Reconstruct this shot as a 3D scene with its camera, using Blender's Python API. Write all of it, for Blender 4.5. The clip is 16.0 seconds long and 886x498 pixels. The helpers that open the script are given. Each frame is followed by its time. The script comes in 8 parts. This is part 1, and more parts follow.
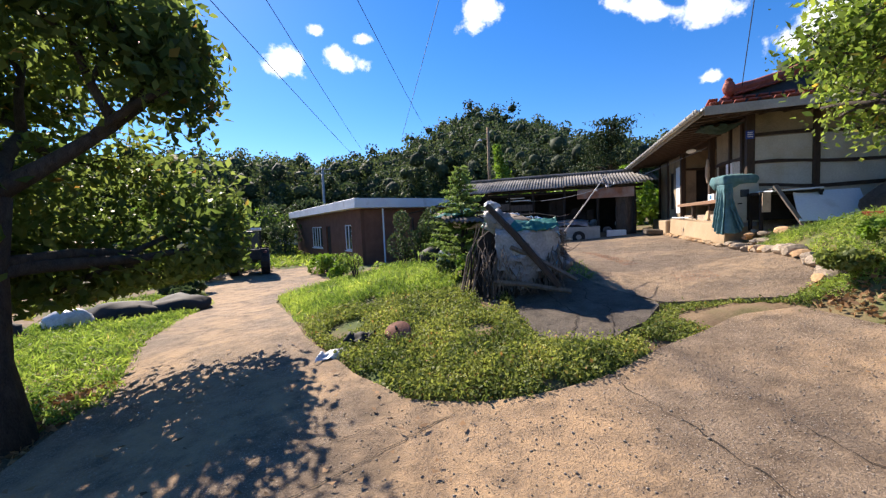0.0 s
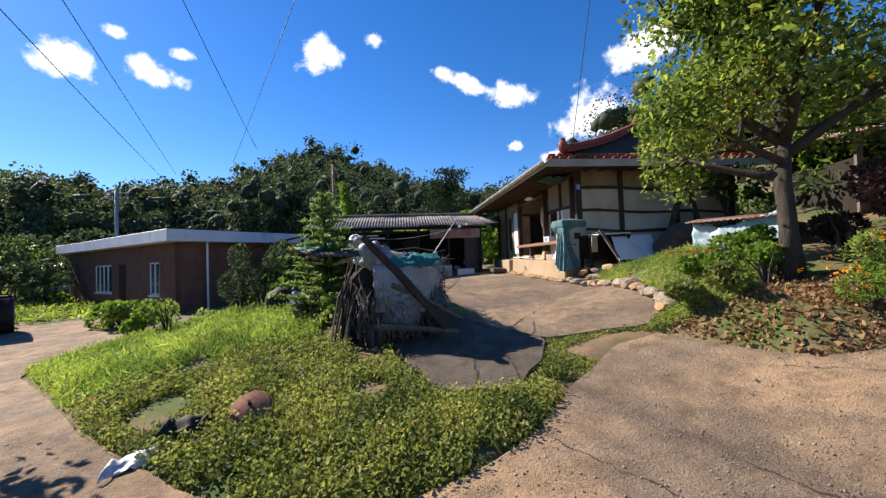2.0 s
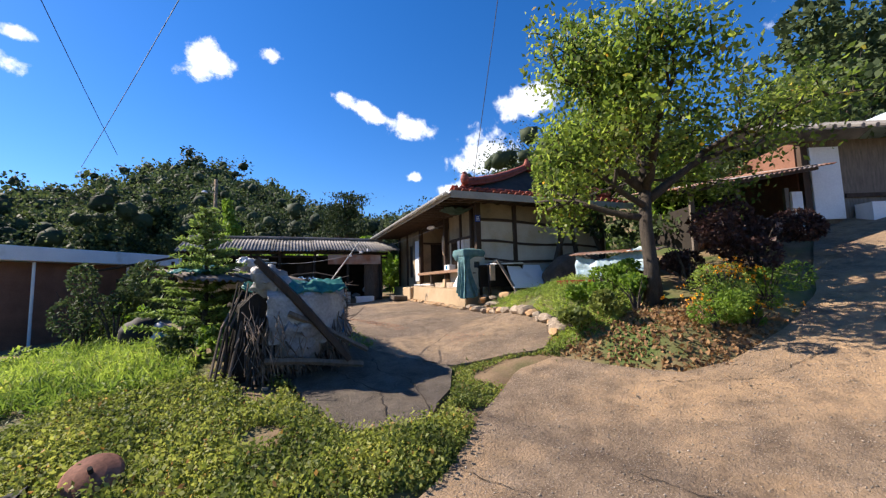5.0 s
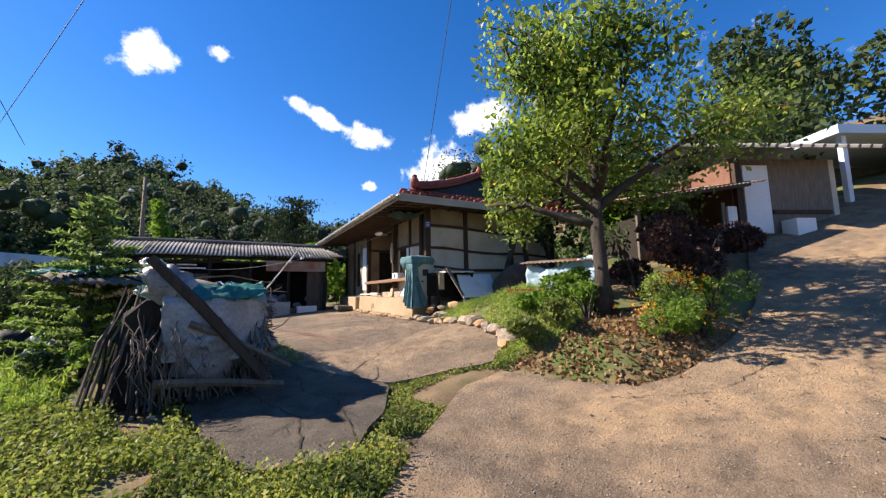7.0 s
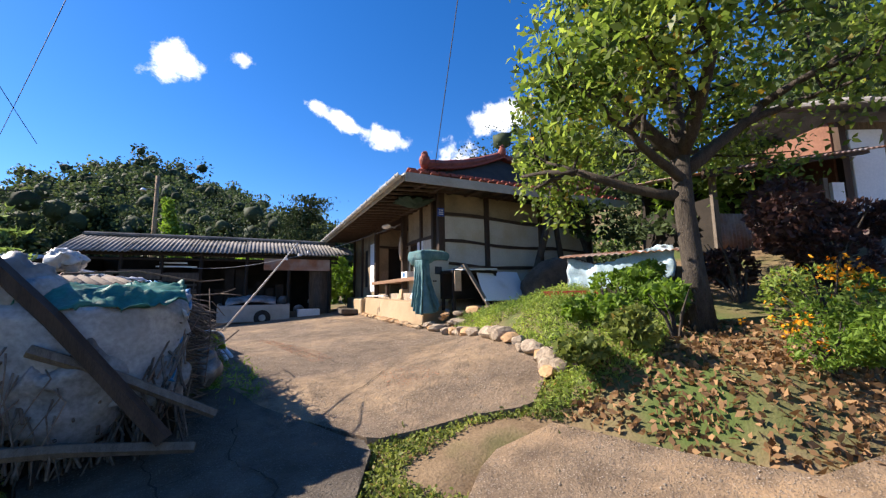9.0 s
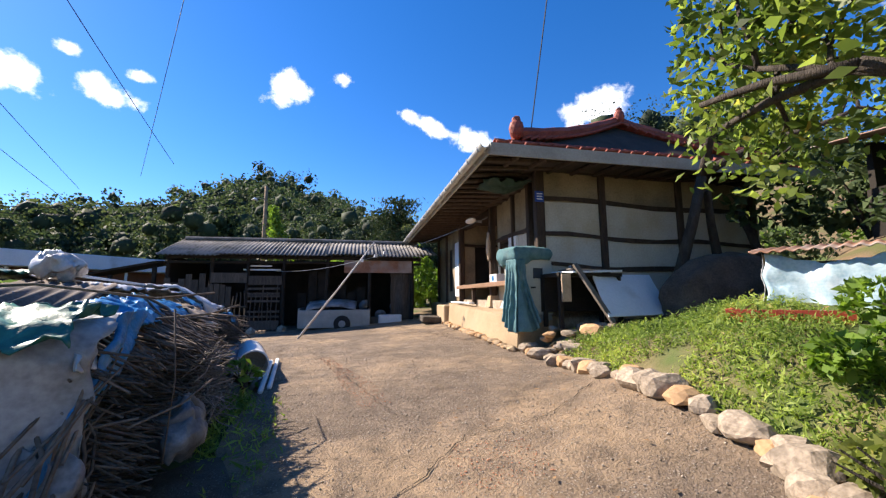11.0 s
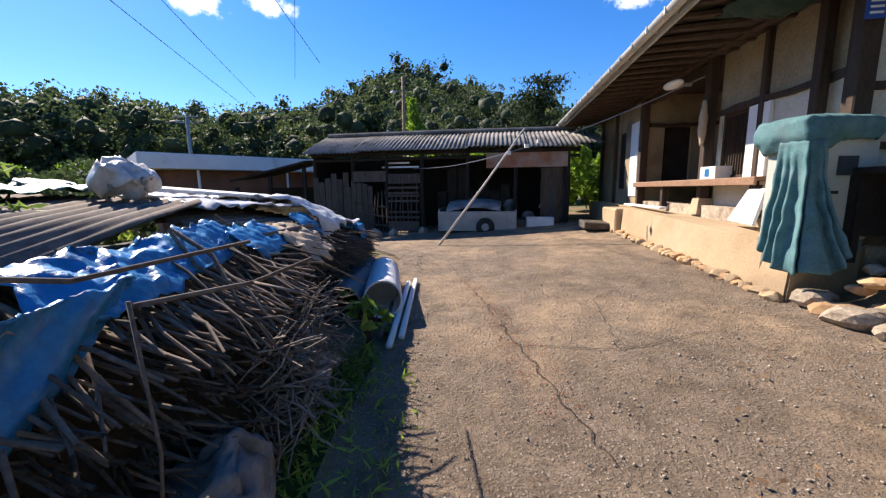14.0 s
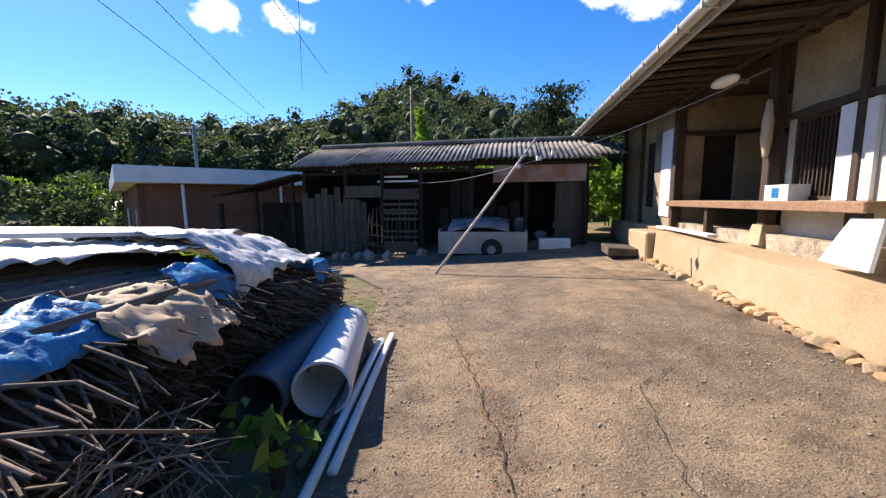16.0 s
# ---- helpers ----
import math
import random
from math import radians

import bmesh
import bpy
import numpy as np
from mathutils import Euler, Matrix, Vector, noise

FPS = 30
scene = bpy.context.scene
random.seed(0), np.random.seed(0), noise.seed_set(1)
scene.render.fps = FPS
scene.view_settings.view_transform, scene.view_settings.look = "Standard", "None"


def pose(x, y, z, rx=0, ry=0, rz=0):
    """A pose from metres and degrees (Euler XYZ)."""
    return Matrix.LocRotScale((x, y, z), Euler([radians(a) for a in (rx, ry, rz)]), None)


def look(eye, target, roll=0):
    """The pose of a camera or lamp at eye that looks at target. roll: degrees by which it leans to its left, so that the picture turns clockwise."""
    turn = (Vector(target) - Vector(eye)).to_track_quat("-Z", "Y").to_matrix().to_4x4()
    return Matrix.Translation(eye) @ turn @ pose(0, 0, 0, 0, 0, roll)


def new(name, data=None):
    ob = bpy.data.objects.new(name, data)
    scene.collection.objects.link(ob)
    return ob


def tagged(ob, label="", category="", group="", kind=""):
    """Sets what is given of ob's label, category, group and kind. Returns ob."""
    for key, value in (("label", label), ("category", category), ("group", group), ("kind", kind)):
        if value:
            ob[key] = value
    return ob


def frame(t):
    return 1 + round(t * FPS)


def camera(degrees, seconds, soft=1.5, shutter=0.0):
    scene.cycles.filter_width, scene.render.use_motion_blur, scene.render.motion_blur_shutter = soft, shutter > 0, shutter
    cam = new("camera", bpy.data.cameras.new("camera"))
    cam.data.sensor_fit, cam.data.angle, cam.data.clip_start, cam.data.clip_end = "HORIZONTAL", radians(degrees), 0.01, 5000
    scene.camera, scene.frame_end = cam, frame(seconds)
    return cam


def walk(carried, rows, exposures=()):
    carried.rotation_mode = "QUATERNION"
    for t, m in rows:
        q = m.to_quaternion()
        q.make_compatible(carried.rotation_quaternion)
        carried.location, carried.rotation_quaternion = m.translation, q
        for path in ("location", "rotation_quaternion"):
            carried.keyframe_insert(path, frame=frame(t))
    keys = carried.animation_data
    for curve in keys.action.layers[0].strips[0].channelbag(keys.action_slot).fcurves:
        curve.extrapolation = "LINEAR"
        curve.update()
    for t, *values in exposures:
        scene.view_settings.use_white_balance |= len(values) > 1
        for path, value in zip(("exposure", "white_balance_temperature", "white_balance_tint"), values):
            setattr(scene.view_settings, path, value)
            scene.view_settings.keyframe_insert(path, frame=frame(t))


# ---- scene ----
cam = camera(98.65, 16.0, soft=1.3)

# seconds, eye (x, y, z), heading to the right of north, tilt up, roll
PATH = [
    (0.0, -2.925, -7.933, 1.052, -4.77, -3.61, -2.44),
    (0.5, -3.062, -7.625, 1.060, 3.58, -1.41, -2.25),
    (1.0, -3.230, -7.327, 1.029, 10.63, 0.51, -2.04),
    (1.5, -3.352, -7.118, 0.992, 14.91, 1.23, -2.06),
    (2.0, -3.439, -6.965, 0.980, 19.04, 1.54, -2.01),
    (2.5, -3.458, -6.871, 0.987, 22.38, 2.13, -1.94),
    (3.0, -3.523, -6.768, 0.967, 25.49, 3.08, -1.86),
    (3.5, -3.550, -6.721, 0.969, 27.61, 3.81, -1.80),
    (4.0, -3.546, -6.729, 0.970, 28.79, 4.44, -1.73),
    (4.5, -3.525, -6.757, 0.970, 31.08, 4.95, -1.57),
    (5.0, -3.530, -6.758, 0.969, 34.54, 5.23, -1.42),
    (5.2, -3.523, -6.750, 0.966, 36.02, 5.46, -1.34),
    (7.3, -2.923, -6.256, 0.901, 41.60, 6.70, -0.92),
    (7.5, -2.832, -6.153, 0.907, 41.23, 6.46, -0.81),
    (8.0, -2.451, -5.756, 0.928, 40.77, 6.39, -0.84),
    (8.2, -2.309, -5.599, 0.933, 40.80, 6.58, -0.91),
    (10.3, -0.960, -3.923, 1.013, 31.78, 6.98, -0.48),
    (10.5, -0.856, -3.754, 1.038, 30.62, 6.95, -0.41),
    (11.0, -0.641, -3.338, 1.121, 25.17, 7.11, -0.36),
    (11.5, -0.562, -2.970, 1.157, 18.87, 7.08, -0.41),
    (12.0, -0.518, -2.539, 1.131, 11.26, 6.18, -0.56),
    (12.5, -0.499, -2.139, 1.195, 6.78, 2.84, -0.74),
    (13.0, -0.548, -1.831, 1.248, 5.27, -2.31, -0.82),
    (13.5, -0.509, -1.566, 1.273, 4.96, -6.66, -0.80),
    (14.0, -0.407, -1.344, 1.332, 4.75, -8.81, -0.72),
    (14.5, -0.318, -1.089, 1.380, 4.54, -9.15, -0.65),
    (15.0, -0.215, -0.754, 1.436, 4.05, -9.01, -0.69),
    (15.5, -0.093, -0.387, 1.465, 3.48, -8.52, -0.64),
    (16.0, 0.000, -0.000, 1.501, 3.00, -7.21, -0.63),
]


def cam_pose(x, y, z, heading, tilt, roll):
    h, p = radians(heading), radians(tilt)
    ahead = Vector((math.sin(h) * math.cos(p), math.cos(h) * math.cos(p), math.sin(p)))
    eye = Vector((x, y, z))
    return look(eye, eye + ahead, roll)


walk(cam, [(row[0], cam_pose(*row[1:])) for row in PATH], [(0.0, 1.20), (1.5, 1.0), (5.0, 1.10), (8.0, 1.20), (11.0, 1.30), (12.5, 1.15), (14.0, 1.22), (16.0, 1.28)])

# ---- world and sun ----
SUN_EL, SUN_AZ = 38.0, -43.0     # degrees: height, and heading to the right of north from which the light comes
world = bpy.data.worlds.new("sky_world")
scene.world = world
world.use_nodes = True
wn = world.node_tree
wn.nodes.clear()
w_out = wn.nodes.new("ShaderNodeOutputWorld")
w_bg = wn.nodes.new("ShaderNodeBackground")
w_sky = wn.nodes.new("ShaderNodeTexSky")
w_sky.sky_type = "NISHITA"
w_sky.sun_disc = False
w_sky.sun_elevation = radians(SUN_EL)
w_sky.sun_rotation = radians(SUN_AZ)
w_sky.air_density, w_sky.dust_density, w_sky.ozone_density = 1.0, 0.10, 3.0
w_bg.inputs["Strength"].default_value = 0.088
w_hue = wn.nodes.new("ShaderNodeHueSaturation")
w_hue.inputs["Saturation"].default_value = 1.33
w_hue.inputs["Value"].default_value = 0.86
wn.links.new(w_sky.outputs[0], w_hue.inputs["Color"])

# small fair-weather clouds: heading, height, half width, half height (degrees), lean
CLOUDS = [(-25.3, 21.9, 4.6, 2.4, -12), (-18.6, 22.9, 4.2, 1.9, -18), (1.8, 27.8, 3.6, 3.0, -20), (9.7, 30.1, 2.6, 1.7, -10), (23.5, 24.9, 5.0, 1.5, -22), (30.0, 22.8, 5.0, 2.0, -12),
          (41.5, 18.6, 7.0, 4.8, 10), (48.5, 25.5, 6.0, 3.6, 20), (30.7, 15.9, 1.7, 1.1, 0), (-15.2, 25.2, 1.7, 1.0, 0), (-21.2, 25.7, 1.6, 1.3, 0), (36, 13.5, 3.6, 2.4, 0)]
w_co = wn.nodes.new("ShaderNodeTexCoord")
w_noise = wn.nodes.new("ShaderNodeTexNoise")
w_noise.inputs["Scale"].default_value, w_noise.inputs["Detail"].default_value, w_noise.inputs["Roughness"].default_value = 16.0, 8, 0.62
wn.links.new(w_co.outputs["Generated"], w_noise.inputs["Vector"])


def w_math(op, a, b=None, c=None):
    n = wn.nodes.new("ShaderNodeMath")
    n.operation = op
    for i, v in enumerate((a, b, c)):
        if v is None:
            continue
        if isinstance(v, (int, float)):
            n.inputs[i].default_value = v
        else:
            wn.links.new(v, n.inputs[i])
    return n.outputs[0]


def w_dot(vec):
    n = wn.nodes.new("ShaderNodeVectorMath")
    n.operation = "DOT_PRODUCT"
    n.inputs[1].default_value = vec
    wn.links.new(w_co.outputs["Generated"], n.inputs[0])
    return n.outputs["Value"]


cover = None
for az, el, wd, ht, lean in CLOUDS:
    a, e, q = radians(az), radians(el), radians(lean)
    d = Vector((math.sin(a) * math.cos(e), math.cos(a) * math.cos(e), math.sin(e)))
    r = Vector((math.cos(a), -math.sin(a), 0))
    u = r.cross(d)
    r, u = r * math.cos(q) + u * math.sin(q), u * math.cos(q) - r * math.sin(q)
    x = w_dot(r / math.sin(radians(wd)))
    y = w_dot(u / math.sin(radians(ht)))
    dist = w_math("SQRT", w_math("ADD", w_math("MULTIPLY", x, x), w_math("MULTIPLY", y, y)))
    m = w_math("MULTIPLY", w_math("SUBTRACT", 1.0, dist), w_math("GREATER_THAN", w_dot(d), 0.0))
    cover = m if cover is None else w_math("MAXIMUM", cover, m)
puff = w_math("ADD", w_math("MULTIPLY", cover, 1.1), w_math("MULTIPLY", w_math("SUBTRACT", w_noise.outputs["Fac"], 0.5), 2.6))
w_map = wn.nodes.new("ShaderNodeMapRange")
w_map.interpolation_type = "SMOOTHSTEP"
w_map.inputs["From Min"].default_value, w_map.inputs["From Max"].default_value = 0.22, 0.75
wn.links.new(puff, w_map.inputs["Value"])
veil = w_math("MULTIPLY", w_map.outputs[0], w_math("GREATER_THAN", cover, -0.35))
w_mix = wn.nodes.new("ShaderNodeMix")
w_mix.data_type = "RGBA"
w_mix.inputs["B"].default_value = (7.2, 7.4, 7.8, 1)
wn.links.new(veil, w_mix.inputs["Factor"])
w_tint = wn.nodes.new("ShaderNodeMix")
w_tint.data_type, w_tint.blend_type = "RGBA", "MULTIPLY"
w_tint.inputs["Factor"].default_value = 1.0
w_tint.inputs["B"].default_value = (0.85, 0.91, 1.14, 1)
wn.links.new(w_hue.outputs[0], w_tint.inputs["A"])
wn.links.new(w_tint.outputs["Result"], w_mix.inputs["A"])
wn.links.new(w_mix.outputs["Result"], w_bg.inputs[0])
wn.links.new(w_bg.outputs[0], w_out.inputs[0])

sun_data = bpy.data.lights.new("sun", "SUN")
sun_data.energy, sun_data.angle, sun_data.color = 5.0, radians(0.6), (1.0, 0.87, 0.74)
sun = new("sun", sun_data)
_el, _az = radians(SUN_EL), radians(SUN_AZ)
sun_dir = Vector((math.sin(_az) * math.cos(_el), math.cos(_az) * math.cos(_el), math.sin(_el)))
sun.matrix_world = look(sun_dir * 60, (0, 0, 0))

# ---- small tools ----
RNG = np.random.default_rng(7)


def nodes_of(name):
    m = bpy.data.materials.new(name)
    m.use_nodes = True
    return m, m.node_tree, m.node_tree.nodes["Principled BSDF"]


def surface(name, dark, light, rough=0.85, scale=6.0, fine=60.0, bump=0.25, bump_depth=0.01, metal=0.0,
            spots=None, vary=0.0, stretch=(1, 1, 1), coord="Object", spec=0.3, specks=None):
    """A matt surface: two colours mixed by a coarse and a fine noise, optional stains, and relief."""
    m, nt, bs = nodes_of(name)
    tc = nt.nodes.new("ShaderNodeTexCoord")
    mp = nt.nodes.new("ShaderNodeMapping")
    mp.inputs["Scale"].default_value = stretch
    nt.links.new(tc.outputs[coord], mp.inputs[0])
    n1 = nt.nodes.new("ShaderNodeTexNoise")
    n1.inputs["Scale"].default_value, n1.inputs["Detail"].default_value, n1.inputs["Roughness"].default_value = scale, 6, 0.6
    n2 = nt.nodes.new("ShaderNodeTexNoise")
    n2.inputs["Scale"].default_value, n2.inputs["Detail"].default_value = fine, 4
    for n in (n1, n2):
        nt.links.new(mp.outputs[0], n.inputs["Vector"])
    mid = nt.nodes.new("ShaderNodeMath")
    mid.operation = "MULTIPLY_ADD"
    mid.inputs[1].default_value = 0.45
    nt.links.new(n2.outputs["Fac"], mid.inputs[0])
    sc = nt.nodes.new("ShaderNodeMath")
    sc.operation = "MULTIPLY"
    sc.inputs[1].default_value = 0.6
    nt.links.new(n1.outputs["Fac"], sc.inputs[0])
    nt.links.new(sc.outputs[0], mid.inputs[2])
    ramp = nt.nodes.new("ShaderNodeValToRGB")
    ramp.color_ramp.elements[0].position, ramp.color_ramp.elements[1].position = 0.36, 0.68
    ramp.color_ramp.elements[0].color, ramp.color_ramp.elements[1].color = (*dark, 1), (*light, 1)
    nt.links.new(mid.outputs[0], ramp.inputs[0])
    col = ramp.outputs[0]
    if spots:
        colour, sscale, lo, hi = spots
        n3 = nt.nodes.new("ShaderNodeTexNoise")
        n3.inputs["Scale"].default_value, n3.inputs["Detail"].default_value = sscale, 5
        nt.links.new(mp.outputs[0], n3.inputs["Vector"])
        r3 = nt.nodes.new("ShaderNodeValToRGB")
        r3.color_ramp.elements[0].position, r3.color_ramp.elements[1].position = lo, hi
        nt.links.new(n3.outputs["Fac"], r3.inputs[0])
        mx = nt.nodes.new("ShaderNodeMix")
        mx.data_type = "RGBA"
        mx.inputs["B"].default_value = (*colour, 1)
        nt.links.new(r3.outputs[0], mx.inputs["Factor"])
        nt.links.new(col, mx.inputs["A"])
        col = mx.outputs["Result"]
    if specks:
        colour, vscale, size = specks
        vo = nt.nodes.new("ShaderNodeTexVoronoi")
        vo.inputs["Scale"].default_value = vscale
        nt.links.new(mp.outputs[0], vo.inputs["Vector"])
        rv = nt.nodes.new("ShaderNodeValToRGB")
        rv.color_ramp.elements[0].position, rv.color_ramp.elements[1].position = size * 0.7, size
        rv.color_ramp.elements[0].color, rv.color_ramp.elements[1].color = (0.8, 0.8, 0.8, 1), (0, 0, 0, 1)
        nt.links.new(vo.outputs["Distance"], rv.inputs[0])
        pick = nt.nodes.new("ShaderNodeMath")
        pick.operation = "MULTIPLY"
        sepc = nt.nodes.new("ShaderNodeSeparateColor")
        nt.links.new(vo.outputs["Color"], sepc.inputs[0])
        gt = nt.nodes.new("ShaderNodeMath")
        gt.operation = "GREATER_THAN"
        gt.inputs[1].default_value = 0.55
        nt.links.new(sepc.outputs[0], gt.inputs[0])
        nt.links.new(rv.outputs[0], pick.inputs[0])
        nt.links.new(gt.outputs[0], pick.inputs[1])
        ms = nt.nodes.new("ShaderNodeMix")
        ms.data_type = "RGBA"
        ms.inputs["B"].default_value = (*colour, 1)
        nt.links.new(pick.outputs[0], ms.inputs["Factor"])
        nt.links.new(col, ms.inputs["A"])
        col = ms.outputs["Result"]
    if vary:
        oi = nt.nodes.new("ShaderNodeObjectInfo")
        ge = nt.nodes.new("ShaderNodeNewGeometry")
        ad = nt.nodes.new("ShaderNodeMath")
        ad.operation = "ADD"
        nt.links.new(oi.outputs["Random"], ad.inputs[0])
        nt.links.new(ge.outputs["Random Per Island"], ad.inputs[1])
        mr = nt.nodes.new("ShaderNodeMapRange")
        mr.inputs["From Max"].default_value = 2.0
        mr.inputs["To Min"].default_value, mr.inputs["To Max"].default_value = 1 - vary, 1 + vary
        nt.links.new(ad.outputs[0], mr.inputs["Value"])
        hv = nt.nodes.new("ShaderNodeHueSaturation")
        nt.links.new(mr.outputs[0], hv.inputs["Value"])
        nt.links.new(col, hv.inputs["Color"])
        col = hv.outputs[0]
    nt.links.new(col, bs.inputs["Base Color"])
    bs.inputs["Roughness"].default_value, bs.inputs["Metallic"].default_value = rough, metal
    bs.inputs["Specular IOR Level"].default_value = spec
    if bump:
        bp = nt.nodes.new("ShaderNodeBump")
        bp.inputs["Strength"].default_value, bp.inputs["Distance"].default_value = bump, bump_depth
        nt.links.new(mid.outputs[0], bp.inputs["Height"])
        nt.links.new(bp.outputs[0], bs.inputs["Normal"])
    return m


def concrete(name, dark, light, sandy, pebble, cell=62.0, relief=0.022, sand=(0.50, 0.66), stain=(0.06, 0.044, 0.030)):
    """Worn exposed-aggregate concrete: pebbles in a matrix, sandy drifts, dark stains and relief."""
    m, nt, bs = nodes_of(name)

    def node(kind, **values):
        n = nt.nodes.new(kind)
        for k, v in values.items():
            n.inputs[k.replace("_", " ")].default_value = v
        return n

    def mixed(factor, a, b):
        n = nt.nodes.new("ShaderNodeMix")
        n.data_type = "RGBA"
        nt.links.new(factor, n.inputs["Factor"])
        for v, slot in ((a, "A"), (b, "B")):
            if isinstance(v, tuple):
                n.inputs[slot].default_value = (*v, 1)
            else:
                nt.links.new(v, n.inputs[slot])
        return n.outputs["Result"]

    def ranged(value, lo, hi, to_lo=0.0, to_hi=1.0):
        n = nt.nodes.new("ShaderNodeMapRange")
        for k, v in (("From Min", lo), ("From Max", hi), ("To Min", to_lo), ("To Max", to_hi)):
            n.inputs[k].default_value = v
        nt.links.new(value, n.inputs["Value"])
        return n.outputs[0]

    def times(a, b):
        n = nt.nodes.new("ShaderNodeMath")
        n.operation = "MULTIPLY"
        nt.links.new(a, n.inputs[0])
        nt.links.new(b, n.inputs[1])
        return n.outputs[0]

    tc = nt.nodes.new("ShaderNodeTexCoord")
    big, mid, fine, patch = node("ShaderNodeTexNoise", Scale=0.45, Detail=6, Roughness=0.65), node("ShaderNodeTexNoise", Scale=3.1, Detail=8, Roughness=0.7), \
        node("ShaderNodeTexNoise", Scale=38.0, Detail=5, Roughness=0.7), node("ShaderNodeTexNoise", Scale=0.9, Detail=7, Roughness=0.7, Distortion=0.6)
    for n in (big, mid, fine, patch):
        nt.links.new(tc.outputs["Object"], n.inputs["Vector"])
    warp = nt.nodes.new("ShaderNodeVectorMath")
    warp.operation = "MULTIPLY_ADD"
    warp.inputs[1].default_value = (0.03, 0.03, 0.03)
    nt.links.new(fine.outputs["Color"], warp.inputs[0])
    nt.links.new(tc.outputs["Object"], warp.inputs[2])
    stones = node("ShaderNodeTexVoronoi", Scale=cell)
    nt.links.new(warp.outputs[0], stones.inputs["Vector"])
    pick = nt.nodes.new("ShaderNodeSeparateColor")
    nt.links.new(stones.outputs["Color"], pick.inputs[0])
    base = mixed(ranged(mid.outputs["Fac"], 0.32, 0.68), dark, light)
    base = mixed(ranged(fine.outputs["Fac"], 0.42, 0.75, 0.0, 0.55), base, stain)
    base = mixed(ranged(patch.outputs["Fac"], 0.55, 0.68, 0.0, 0.6), base, stain)
    drift = ranged(big.outputs["Fac"], *sand)
    base = mixed(times(drift, ranged(mid.outputs["Fac"], 0.3, 0.6)), base, sandy)
    worn = times(times(ranged(stones.outputs["Distance"], 0.48, 0.30), ranged(pick.outputs[0], 0.42, 0.75)), ranged(patch.outputs["Fac"], 0.62, 0.42, 0.15, 0.85))
    base = mixed(worn, base, pebble)
    nt.links.new(base, bs.inputs["Base Color"])
    bs.inputs["Roughness"].default_value, bs.inputs["Specular IOR Level"].default_value = 0.88, 0.3
    lift = nt.nodes.new("ShaderNodeMath")
    lift.operation = "MULTIPLY_ADD"
    lift.inputs[1].default_value = 0.8
    nt.links.new(worn, lift.inputs[0])
    nt.links.new(mid.outputs["Fac"], lift.inputs[2])
    both = nt.nodes.new("ShaderNodeMath")
    both.operation = "MULTIPLY_ADD"
    both.inputs[1].default_value = 0.9
    nt.links.new(fine.outputs["Fac"], both.inputs[0])
    nt.links.new(lift.outputs[0], both.inputs[2])
    bp = node("ShaderNodeBump", Strength=1.0, Distance=relief)
    nt.links.new(both.outputs[0], bp.inputs["Height"])
    nt.links.new(bp.outputs[0], bs.inputs["Normal"])
    return m


def leafy(name, dark, light, through_light=0.35, rough=0.5, back=None, patch=0.0):
    """Leaves: each one a little different, and the sun shines through them."""
    m, nt, bs = nodes_of(name)
    ge = nt.nodes.new("ShaderNodeNewGeometry")
    ramp = nt.nodes.new("ShaderNodeValToRGB")
    ramp.color_ramp.elements[0].color, ramp.color_ramp.elements[1].color = (*dark, 1), (*light, 1)
    nt.links.new(ge.outputs["Random Per Island"], ramp.inputs[0])
    if back:
        e = ramp.color_ramp.elements.new(0.97)
        e.color = (*light, 1)
        ramp.color_ramp.elements[2].color = (*back, 1)
    col = ramp.outputs[0]
    if patch:
        tc = nt.nodes.new("ShaderNodeTexCoord")
        no = nt.nodes.new("ShaderNodeTexNoise")
        no.inputs["Scale"].default_value, no.inputs["Detail"].default_value = patch, 2
        nt.links.new(tc.outputs["Object"], no.inputs["Vector"])
        mr = nt.nodes.new("ShaderNodeMapRange")
        mr.inputs["From Min"].default_value, mr.inputs["From Max"].default_value = 0.3, 0.7
        mr.inputs["To Min"].default_value, mr.inputs["To Max"].default_value = 0.55, 1.55
        nt.links.new(no.outputs["Fac"], mr.inputs["Value"])
        hp = nt.nodes.new("ShaderNodeHueSaturation")
        nt.links.new(mr.outputs[0], hp.inputs["Value"])
        hm = nt.nodes.new("ShaderNodeMapRange")
        hm.inputs["From Min"].default_value, hm.inputs["From Max"].default_value = 0.3, 0.7
        hm.inputs["To Min"].default_value, hm.inputs["To Max"].default_value = 0.52, 0.48
        nt.links.new(no.outputs["Fac"], hm.inputs["Value"])
        nt.links.new(hm.outputs[0], hp.inputs["Hue"])
        nt.links.new(col, hp.inputs["Color"])
        col = hp.outputs[0]
    nt.links.new(col, bs.inputs["Base Color"])
    bs.inputs["Roughness"].default_value = rough
    bs.inputs["Specular IOR Level"].default_value = 0.25
    tr = nt.nodes.new("ShaderNodeBsdfTranslucent")
    hv = nt.nodes.new("ShaderNodeHueSaturation")
    hv.inputs["Saturation"].default_value, hv.inputs["Value"].default_value = 1.1, 1.5
    nt.links.new(col, hv.inputs["Color"])
    nt.links.new(hv.outputs[0], tr.inputs["Color"])
    mix = nt.nodes.new("ShaderNodeMixShader")
    mix.inputs[0].default_value = through_light
    out = nt.nodes["Material Output"]
    nt.links.new(bs.outputs[0], mix.inputs[1])
    nt.links.new(tr.outputs[0], mix.inputs[2])
    nt.links.new(mix.outputs[0], out.inputs[0])
    return m


